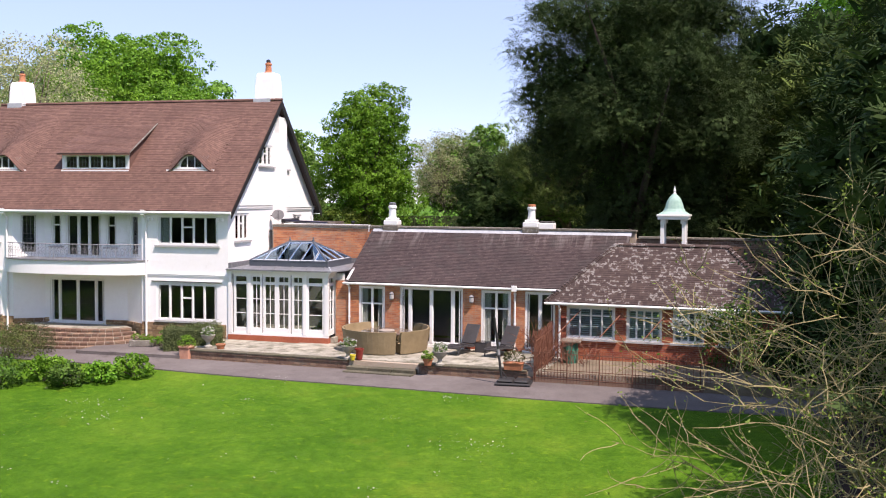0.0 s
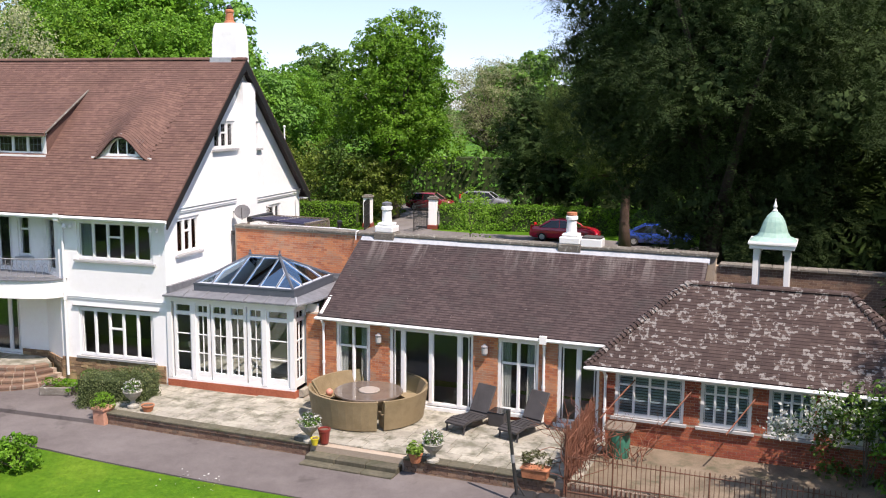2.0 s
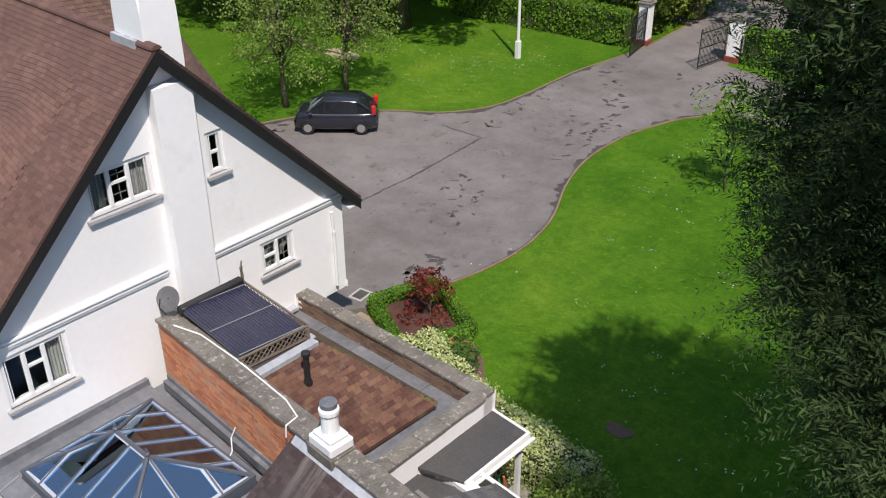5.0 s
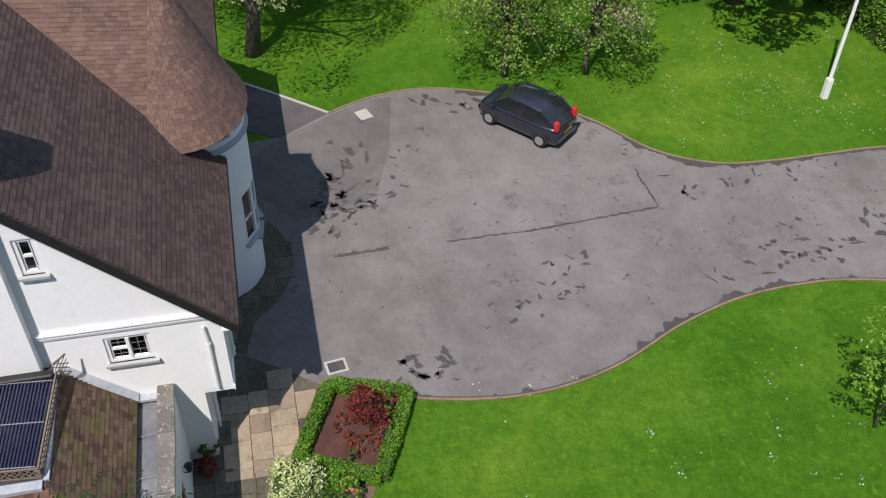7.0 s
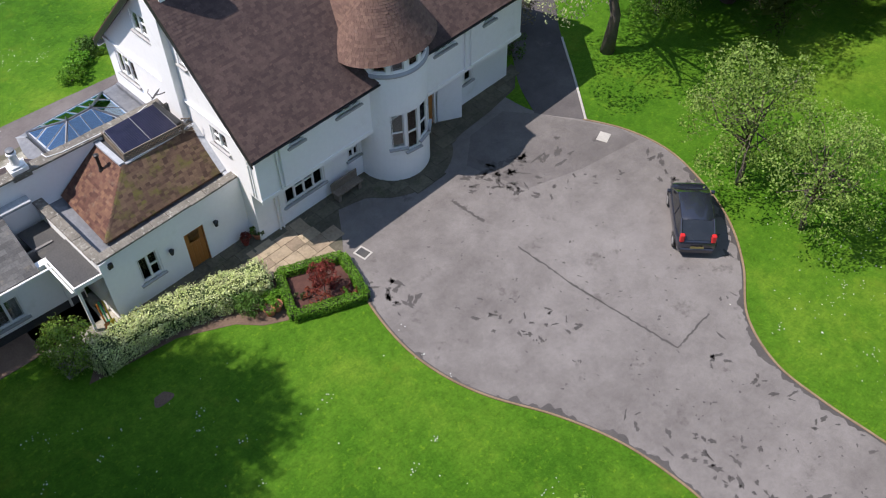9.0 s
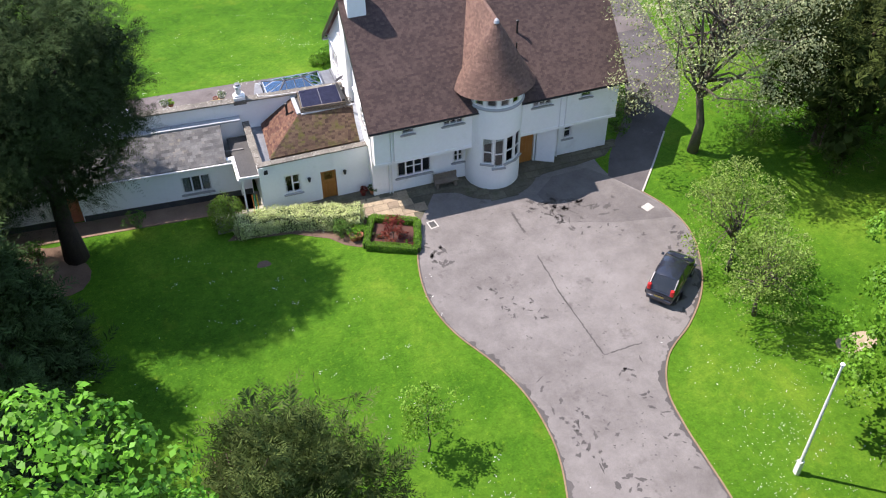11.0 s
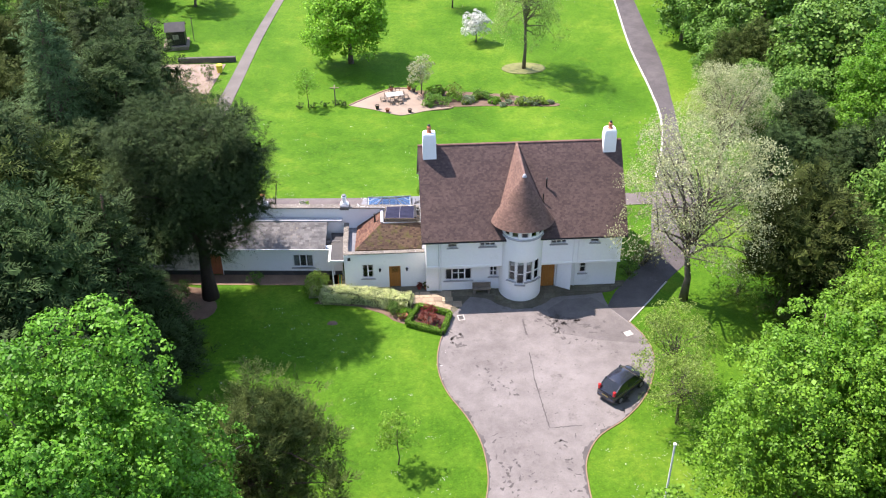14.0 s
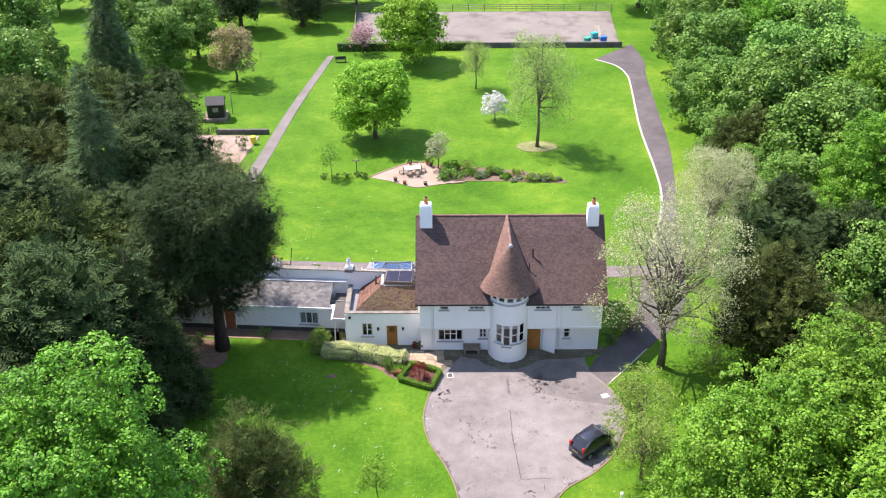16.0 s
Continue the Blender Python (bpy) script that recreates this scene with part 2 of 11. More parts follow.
RENDER = surface("white_render", (0.84, 0.84, 0.825), (0.89, 0.89, 0.88), 0.85, 0.35, 6, 0.3, 30, stain=(0.72, 0.72, 0.68), stain_scale=0.7, stain_at=(0.6, 0.8))
PAINT = surface("white_gloss_paint", (0.78, 0.78, 0.77), (0.83, 0.83, 0.82), 0.35, 0.8, 20, 0.05, 60)
GREYSILL = surface("grey_painted_sill", (0.33, 0.33, 0.33), (0.43, 0.43, 0.42), 0.7, 1.0, 20, 0.1)
BLACKPAINT = surface("black_painted_board", (0.012, 0.012, 0.013), (0.022, 0.022, 0.022), 0.5, 1.0, 12, 0.1)
TILE = surface("clay_roof_tile", (0.106, 0.056, 0.043), (0.162, 0.089, 0.069), 0.85, 0.5, 14, 0.3, 60, islands=0.17, stain=(0.112, 0.062, 0.048), stain_scale=0.8, stain_at=(0.52, 0.7))
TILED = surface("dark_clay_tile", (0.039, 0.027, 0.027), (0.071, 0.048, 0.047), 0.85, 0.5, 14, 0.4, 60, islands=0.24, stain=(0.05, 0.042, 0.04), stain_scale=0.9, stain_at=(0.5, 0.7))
MOSSTILE = surface("mossy_clay_tile", (0.062, 0.037, 0.025), (0.12, 0.076, 0.051), 0.9, 0.5, 14, 0.5, 60, islands=0.42, stain=(0.105, 0.1, 0.024), stain_scale=0.9, stain_at=(0.5, 0.66))
LICHENTILE = surface("lichen_spotted_tile", (0.047, 0.032, 0.029), (0.085, 0.057, 0.051), 0.9, 0.5, 14, 0.4, 60, islands=0.25, stain=(0.2, 0.185, 0.175), stain_scale=9.0, stain_at=(0.66, 0.7))


def lichen_patches(m):
    """Whole tiles grown over with pale lichen, thicker in some parts of the roof than in others."""
    n, l = m.node_tree.nodes, m.node_tree.links
    b = n["Principled BSDF"]
    col = b.inputs["Base Color"].links[0].from_socket
    co = n.new("ShaderNodeNewGeometry").outputs["Position"]
    add = n.new("ShaderNodeMath")
    add.operation = "ADD"
    l.new(random_value(n, l, 0.0, 0.5), add.inputs[0])
    l.new(noise_at(n, l, co, 1.6, 4.0), add.inputs[1])
    k = ramp(n, l, add.outputs[0], [(0.8, (0, 0, 0)), (0.83, (1, 1, 1))])
    ragged = ramp(n, l, noise_at(n, l, co, 9.5, 2.5, 0.6), [(0.5, (0, 0, 0)), (0.54, (1, 1, 1))])
    l.new(blend(n, l, blend(n, l, 1.0, k, ragged, "MULTIPLY"), col, (0.225, 0.207, 0.195)), b.inputs["Base Color"])


lichen_patches(LICHENTILE)
SLATE = surface("grey_slate", (0.085, 0.086, 0.088), (0.155, 0.152, 0.147), 0.7, 0.6, 14, 0.3, 50, islands=0.3, stain=(0.2, 0.18, 0.15), stain_scale=1.5, stain_at=(0.56, 0.72), spec=0.15)
BRICK = surface("red_brick", (0.4, 0.14, 0.065), (0.56, 0.225, 0.11), 0.9, 0.8, 18, 0.5, 60, islands=0.24, stain=(0.4, 0.25, 0.165), stain_scale=1.1, stain_at=(0.48, 0.7))
BRICKRED = surface("deep_red_brick", (0.24, 0.062, 0.034), (0.4, 0.12, 0.065), 0.9, 0.8, 18, 0.5, 60, islands=0.28)
MORTAR = surface("lime_mortar", (0.32, 0.25, 0.19), (0.43, 0.36, 0.28), 0.95, 1.0, 25, 0.4, 70)
STONE = surface("ironstone_rubble", (0.22, 0.13, 0.07), (0.38, 0.26, 0.15), 0.9, 0.8, 15, 0.5, 40, islands=0.35)
LEAD = surface("lead_sheet", (0.11, 0.118, 0.13), (0.2, 0.205, 0.22), 0.5, 0.7, 6, 0.15, 25, spec=0.5, stain=(0.3, 0.31, 0.31), stain_scale=1.2, stain_at=(0.58, 0.75))
LEADBRIGHT = surface("bright_lead_flashing", (0.3, 0.32, 0.35), (0.46, 0.48, 0.5), 0.4, 1.0, 8, 0.15, 25)
FELT = surface("roofing_felt", (0.045, 0.045, 0.047), (0.08, 0.078, 0.075), 0.9, 0.6, 20, 0.4, 80, stain=(0.1, 0.095, 0.08), stain_scale=0.9)
COPING = surface("weathered_coping", (0.1, 0.092, 0.078), (0.215, 0.195, 0.165), 0.95, 1.6, 22, 0.9, 30, islands=0.15, stain=(0.36, 0.35, 0.31), stain_scale=8.0, stain_at=(0.56, 0.66), dist=0.02)


def asphalt(name, dark, mid, light, stain):
    """Old asphalt: broad worn tracks, blotches, grit and soft damp stains."""
    m, n, l, b = nodes_of(name)
    co = n.new("ShaderNodeNewGeometry").outputs["Position"]
    f = blend(n, l, 0.45, noise_at(n, l, co, 0.13, 3.0), noise_at(n, l, co, 0.9, 8.0, 0.72))
    col = ramp(n, l, f, [(0.36, dark), (0.5, mid), (0.64, light)])
    grit = ramp(n, l, noise_at(n, l, co, 55.0, 3.0, 0.8), [(0.35, (0.72, 0.72, 0.72)), (0.65, (1.2, 1.2, 1.2))])
    col = blend(n, l, 0.6, col, grit, "MULTIPLY")
    mott = ramp(n, l, noise_at(n, l, co, 6.5, 7.0, 0.8), [(0.34, (0.78, 0.78, 0.77)), (0.62, (1.16, 1.16, 1.16))])
    col = blend(n, l, 0.3, col, mott, "MULTIPLY")
    k = ramp(n, l, noise_at(n, l, co, 0.75, 9.0, 0.7), [(0.6, (0, 0, 0)), (0.68, (0.75, 0.75, 0.75))])
    col = blend(n, l, k, col, stain)
    l.new(col, b.inputs["Base Color"])
    b.inputs["Roughness"].default_value = 0.93
    b.inputs["Specular IOR Level"].default_value = 0.25
    bn = n.new("ShaderNodeBump")
    bn.inputs["Strength"].default_value, bn.inputs["Distance"].default_value = 0.5, 0.01
    l.new(noise_at(n, l, co, 140.0, 4.0), bn.inputs["Height"])
    l.new(bn.outputs[0], b.inputs["Normal"])
    return m


TARMAC = asphalt("worn_asphalt", (0.124, 0.112, 0.106), (0.172, 0.158, 0.15), (0.22, 0.204, 0.194), (0.094, 0.083, 0.078))
WETMARK = surface("damp_asphalt", (0.048, 0.043, 0.04), (0.09, 0.081, 0.076), 0.6, 0.8, 30, 0.4, 160)
PAVING = surface("york_stone_paving", (0.26, 0.245, 0.2), (0.4, 0.375, 0.31), 0.85, 0.9, 9, 0.4, 30, islands=0.14, stain=(0.15, 0.145, 0.105), stain_scale=2.0, stain_at=(0.46, 0.62))
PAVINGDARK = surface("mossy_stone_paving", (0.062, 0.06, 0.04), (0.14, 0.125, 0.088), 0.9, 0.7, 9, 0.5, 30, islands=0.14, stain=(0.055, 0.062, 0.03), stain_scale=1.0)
SOIL = surface("bare_soil", (0.1, 0.065, 0.045), (0.17, 0.115, 0.08), 1.0, 0.8, 12, 0.9, 25)
BARKMULCH = surface("red_bark_mulch", (0.05, 0.022, 0.018), (0.11, 0.05, 0.038), 1.0, 2.0, 25, 0.9, 30)
BARK = surface("tree_bark", (0.09, 0.07, 0.055), (0.17, 0.14, 0.11), 0.95, 1.5, 14, 0.9, 18, dist=0.03)
BARKRED = surface("yew_bark", (0.06, 0.035, 0.028), (0.12, 0.075, 0.06), 0.95, 1.5, 14, 0.9, 18, dist=0.03)
OAKDOOR = surface("varnished_oak_door", (0.33, 0.13, 0.03), (0.45, 0.19, 0.05), 0.35, 1.5, 25, 0.15, 40)
TIMBER = surface("weathered_timber", (0.13, 0.1, 0.075), (0.24, 0.2, 0.155), 0.9, 1.0, 15, 0.4, 30)
IRON = surface("black_ironwork", (0.015, 0.015, 0.016), (0.03, 0.03, 0.03), 0.45, 2.0, 20, 0.1)
GREYIRON = surface("grey_painted_iron", (0.2, 0.2, 0.21), (0.28, 0.28, 0.29), 0.6, 2.0, 20, 0.1)
TERRACOTTA = surface("terracotta", (0.36, 0.13, 0.06), (0.5, 0.21, 0.11), 0.85, 3.0, 20, 0.3)
RATTAN = surface("woven_rattan", (0.19, 0.14, 0.075), (0.29, 0.225, 0.13), 0.7, 3.0, 60, 0.5, 120)
DARKRATTAN = surface("dark_rattan", (0.035, 0.032, 0.032), (0.065, 0.06, 0.06), 0.65, 3.0, 60, 0.5, 120)
COPPER = surface("verdigris_copper", (0.23, 0.4, 0.34), (0.36, 0.52, 0.45), 0.6, 1.2, 8, 0.15, 20, stain=(0.16, 0.2, 0.17), stain_scale=2.0, stain_at=(0.62, 0.8))
# added room shells, coloured dark so they read as unlit behind glass
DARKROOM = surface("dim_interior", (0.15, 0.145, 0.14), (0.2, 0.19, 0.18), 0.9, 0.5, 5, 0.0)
CURTAIN = surface("pale_curtain", (0.42, 0.4, 0.36), (0.58, 0.56, 0.52), 0.9, 2.0, 20, 0.0)
PLASTIC = surface("black_plastic", (0.02, 0.02, 0.021), (0.035, 0.035, 0.036), 0.55, 2.0, 20, 0.1)
GLASS = glass("window_glass", ior=1.38)
# blue coat and raised IOR put a stronger, bluer sky reflection into this glass
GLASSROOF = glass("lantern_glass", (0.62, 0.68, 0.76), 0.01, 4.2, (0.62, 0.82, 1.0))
OLDBRICK = surface("weathered_brown_brick", (0.15, 0.09, 0.062), (0.26, 0.17, 0.12), 0.92, 0.8, 18, 0.5, 50, islands=0.25, stain=(0.16, 0.15, 0.12), stain_scale=2.0)

# ---------------------------------------------------------------- ground


def ground_z(x, y):
    """Height of the land: level before the front, a drop past the house, then a lawn that falls away."""
    def ease(t):
        t = min(max(t, 0), 1)
        return t * t * (3 - 2 * t)
    z = -0.5 * ease((3 - y) / 6.0)
    if y < -5.2:
        z = -0.5 - 2.1 * min((-5.2 - y) / 23.0, 1.0)
    return z


def grass_material():
    m, n, l, b = nodes_of("mown_grass")
    co = n.new("ShaderNodeNewGeometry").outputs["Position"]
    big, mid, fine = noise_at(n, l, co, 0.09, 3.0), noise_at(n, l, co, 0.7, 8.0, 0.75), noise_at(n, l, co, 9.0, 5.0, 0.8)
    col = ramp(n, l, blend(n, l, 0.35, big, mid), [(0.36, (0.031, 0.104, 0.006)), (0.46, (0.053, 0.147, 0.009)), (0.54, (0.076, 0.178, 0.013)), (0.64, (0.132, 0.23, 0.022))])
    col = blend(n, l, 0.55, col, ramp(n, l, noise_at(n, l, co, 2.6, 6.0, 0.7), [(0.36, (0.56, 0.64, 0.52)), (0.62, (1.22, 1.16, 1.1))]), "MULTIPLY")
    col = blend(n, l, 0.75, col, ramp(n, l, fine, [(0.3, (0.45, 0.5, 0.4)), (0.7, (1.25, 1.2, 1.1))]), "MULTIPLY")
    tuft = ramp(n, l, noise_at(n, l, co, 4.2, 6.0, 0.7), [(0.57, (0, 0, 0)), (0.66, (0.6, 0.6, 0.6))])
    col = blend(n, l, tuft, col, (0.135, 0.25, 0.012))
    worn = ramp(n, l, noise_at(n, l, co, 0.45, 6.0, 0.7), [(0.58, (0, 0, 0)), (0.7, (0.35, 0.35, 0.35))])
    col = blend(n, l, worn, col, (0.14, 0.18, 0.016))
    l.new(col, b.inputs["Base Color"])
    b.inputs["Roughness"].default_value = 0.75
    b.inputs["Specular IOR Level"].default_value = 0.08
    b.inputs["Sheen Weight"].default_value, b.inputs["Sheen Roughness"].default_value = 0.12, 0.4
    b.inputs["Sheen Tint"].default_value = (0.45, 0.95, 0.05, 1)
    bn = n.new("ShaderNodeBump")
    bn.inputs["Strength"].default_value, bn.inputs["Distance"].default_value = 0.7, 0.05
    l.new(noise_at(n, l, co, 22.0, 6.0, 0.8), bn.inputs["Height"])
    l.new(bn.outputs[0], b.inputs["Normal"])
    return m


GRASS = grass_material()


def land():
    def line(lo, hi, near0, near1, step):
        a = list(np.arange(near0, near1 + 0.01, step))
        pre = [near0 - d for d in (900, 400, 180, 80, 40, 20, 10, 5)]
        post = [near1 + d for d in (5, 10, 20, 40, 80, 180, 400, 900)]
        return pre + a + post
    xs, ys = line(0, 0, -50, 60, 2.0), line(0, 0, -90, 60, 1.0)
    bm = bmesh.new()
    rows = [[bm.verts.new((x, y, ground_z(x, y) + 0.03 * noise.noise((x * 0.15, y * 0.15, 0)) * (1 if y < -7 else 0))) for x in xs] for y in ys]
    for a, b in zip(rows, rows[1:]):
        for i in range(len(xs) - 1):
            bm.faces.new((a[i], a[i + 1], b[i + 1], b[i]))
    ob = part("ground", bm, GRASS, smooth=True)
    tagged(ob, "mown green lawn falling away behind the house", "ground", kind="structure")


land()


def smooth_line(pts, n=8):
    """A curve through points (Catmull-Rom)."""
    p = [Vector((*q, 0)) for q in pts]
    p = [p[0] * 2 - p[1]] + p + [p[-1] * 2 - p[-2]]
    out = []
    for a, b, c, d in zip(p, p[1:], p[2:], p[3:]):
        for k in range(n):
            t = k / n
            v = 0.5 * (2 * b + (c - a) * t + (2 * a - 5 * b + 4 * c - d) * t * t + (3 * b - a - 3 * c + d) * t ** 3)
            out.append((v.x, v.y))
    out.append((p[-2].x, p[-2].y))
    return out


def strip_surface(name, left, right, lift, material, label, category="road"):
    """A paved strip between two lines with the same count of points, lying on the land."""
    bm = bmesh.new()
    rows = []
    for (x0, y0), (x1, y1) in zip(left, right):
        row = []
        for k in range(5):
            x, y = x0 + (x1 - x0) * k / 4, y0 + (y1 - y0) * k / 4
            row.append(bm.verts.new((x, y, ground_z(x, y) + lift)))
        rows.append(row)
    for a, b in zip(rows, rows[1:]):
        for k in range(4):
            bm.faces.new((a[k], a[k + 1], b[k + 1], b[k]))
    # a skirt down into the land, all round
    r = bmesh.ops.extrude_edge_only(bm, edges=[e for e in bm.edges if len(e.link_faces) == 1])
    for v in r["geom"]:
        if isinstance(v, bmesh.types.BMVert):
            v.co.z -= lift + 0.15
    bmesh.ops.recalc_face_normals(bm, faces=bm.faces[:])
    ob = part(name, bm, material)
    return tagged(ob, label, category, kind="structure")


# the forecourt and drive, between an east and a west edge that run from the house to the gate
EAST = smooth_line([(-2.6, 9.6), (-1.9, 11.4), (-1.3, 13.2), (-0.72, 15.0), (-0.4, 17.0), (-0.5, 18.8), (-1.0, 20.6), (-2.05, 22.8), (-2.75, 25.0), (-2.95, 27.2), (-2.8, 29.0), (-2.2, 31.2), (-1.4, 33.0), (-2.6, 36.0), (-4.0, 39.5), (-4.2, 44.0)])
WEST = smooth_line([(-13.4, 9.6), (-13.6, 11.6), (-14.7, 13.6), (-15.5, 15.5), (-15.68, 17.6), (-15.0, 19.9), (-13.9, 21.9), (-12.3, 23.6), (-10.3, 25.1), (-9.2, 27.0), (-8.95, 29.0), (-8.95, 31.0), (-8.95, 33.4), (-8.6, 36.0), (-8.4, 38.5), (-8.6, 44.0)])
strip_surface("drive", WEST, EAST, 0.02, TARMAC, "broad worn grey asphalt forecourt narrowing to a drive")
strip_surface("drive_branch", smooth_line([(-2.6, 34.2), (-0.4, 33.3), (3.4, 33.7), (8.8, 33.5), (13, 33.0), (20, 31.5), (30, 30)]), smooth_line([(-4.1, 38.9), (0.0, 38.4), (3.5, 38.6), (9, 38.2), (13, 37.6), (20, 36.0), (30, 34.5)]), 0.016, TARMAC, "grey asphalt branch of the drive along the front hedge")
strip_surface("road", [(-150, 60), (-60, 52), (-25, 50), (-4, 49), (20, 50), (60, 53), (150, 62)], [(-150, 66), (-60, 58), (-25, 56), (-4, 55), (20, 56), (60, 59), (150, 68)], 0.03, TARMAC, "public road beyond the gate")
strip_surface("drive_mouth", [(-9.5, 43.5), (-9.8, 46), (-11, 50)], [(-3.6, 43.5), (-3.2, 46), (-1.5, 50)], 0.012, TARMAC, "asphalt apron between the gate and the road")
LANEW = smooth_line([(-14.75, 13.7), (-16.8, 11.3), (-19.0, 8.6), (-21.6, 5.6), (-23.6, 1.0), (-25.0, -6.0), (-26.6, -16), (-28.4, -26), (-29.9, -37), (-30.7, -50), (-31.4, -62), (-32.2, -68), (-31.5, -76)])
LANEE = smooth_line([(-13.5, 11.75), (-14.6, 9.8), (-16.6, 7.3), (-18.6, 3.8), (-19.9, -1.0), (-22.0, -8.0), (-24.9, -17), (-26.7, -27), (-27.2, -42.5), (-28.4, -57), (-28.6, -62), (-27.6, -66), (-24.8, -68.8)])
strip_surface("lane", LANEW, LANEE, 0.024, asphalt("dark_asphalt", (0.062, 0.056, 0.056), (0.088, 0.08, 0.08), (0.12, 0.11, 0.107), (0.13, 0.118, 0.112)), "dark asphalt lane round the end of the house")
strip_surface("garden_walk", smooth_line([(20.2, -26.5), (19.3, -36), (18.0, -50), (15.9, -66), (15.2, -71)]), smooth_line([(21.9, -26.5), (20.8, -36), (19.3, -50), (17.0, -66), (16.2, -71)]), 0.05, surface("grey_gravel", (0.11, 0.1, 0.09), (0.17, 0.155, 0.142), 0.95, 0.4, 60, 0.7, 120), "straight grey path down the garden", "path")
# leaf-litter brown, darkened in the colour for the shade of the trees
strip_surface("garden_walk_near", smooth_line([(23.6, -5.2), (22.6, -12), (21.2, -20), (20.2, -26.5)]), smooth_line([(25.4, -5.2), (24.3, -12), (22.9, -20), (21.9, -26.5)]), 0.05, surface("shaded_leaf_litter", (0.03, 0.018, 0.014), (0.07, 0.04, 0.03), 0.95, 0.8, 20, 0.7, 50), "leaf-littered path beside the lawn, coloured dark for tree shade", "path")


def edging(name, line, width, height, material, label, lift=0.0):
    """A thin kerb along a line on the land."""
    bm = bmesh.new()
    pts = [Vector((x, y, 0)) for x, y in line]
    rows = []
    for i, p in enumerate(pts):
        d = (pts[min(i + 1, len(pts) - 1)] - pts[max(i - 1, 0)]).normalized()
        s = Vector((-d.y, d.x, 0)) * width / 2
        z = ground_z(p.x, p.y) + lift
        rows.append([bm.verts.new((p.x - s.x, p.y - s.y, z - 0.1)), bm.verts.new((p.x - s.x, p.y - s.y, z + height)), bm.verts.new((p.x + s.x, p.y + s.y, z + height)), bm.verts.new((p.x + s.x, p.y + s.y, z - 0.1))])
    for a, b in zip(rows, rows[1:]):
        for k in range(3):
            bm.faces.new((a[k], a[k + 1], b[k + 1], b[k]))
    ob = part(name, bm, material)
    return tagged(ob, label, "kerb", kind="structure")


CUTEDGE = surface("cut_turf_edge", (0.16, 0.11, 0.065), (0.28, 0.2, 0.12), 0.95, 1.0, 15, 0.6, 40)
PALEKERB = surface("pale_concrete_kerb", (0.33, 0.31, 0.28), (0.46, 0.44, 0.4), 0.9, 1.0, 15, 0.4, 40)
edging("lawn_edge", EAST[16:104], 0.07, 0.05, CUTEDGE, "thin brown brick edge between lawn and drive")
edging("lawn_edge_west", WEST[16:], 0.08, 0.05, CUTEDGE, "thin earth edge of the lawn beside the drive")
edging("lane_kerb", LANEW[:16], 0.1, 0.06, PALEKERB, "pale kerb along the dark lane")
edging("lane_kerb_garden", LANEE[40:], 0.22, 0.08, PALEKERB, "pale concrete kerb along the garden lane")

# ---------------------------------------------------------------- openings: windows and doors


def joined_frame(name, rects, y0, y1, m, mat, parent, label=""):
    """Boxes (u0, u1, z0, z1) that touch, welded into one frame body."""
    us = sorted({round(r[k], 5) for r in rects for k in (0, 1)})
    zs = sorted({round(r[k], 5) for r in rects for k in (2, 3)})
    cell = {}
    for i in range(len(us) - 1):
        for j in range(len(zs) - 1):
            cu, cz = (us[i] + us[i + 1]) / 2, (zs[j] + zs[j + 1]) / 2
            if any(r[0] < cu < r[1] and r[2] < cz < r[3] for r in rects):
                cell[i, j] = True
    bm = bmesh.new()
    vert = {}

    def v(i, j, y):
        if (i, j, y) not in vert:
            vert[i, j, y] = bm.verts.new(m @ Vector((us[i], y, zs[j])))
        return vert[i, j, y]
    for i, j in cell:
        bm.faces.new((v(i, j, y0), v(i + 1, j, y0), v(i + 1, j + 1, y0), v(i, j + 1, y0)))
        bm.faces.new((v(i, j, y1), v(i, j + 1, y1), v(i + 1, j + 1, y1), v(i + 1, j, y1)))
        for di, dj, p, q in ((-1, 0, (i, j), (i, j + 1)), (1, 0, (i + 1, j + 1), (i + 1, j)), (0, -1, (i + 1, j), (i, j)), (0, 1, (i, j + 1), (i + 1, j + 1))):
            if (i + di, j + dj) not in cell:
                bm.faces.new((v(*p, y0), v(*q, y0), v(*q, y1), v(*p, y1)))
    bmesh.ops.recalc_face_normals(bm, faces=bm.faces[:])
    return part(name, bm, mat, parent, label)


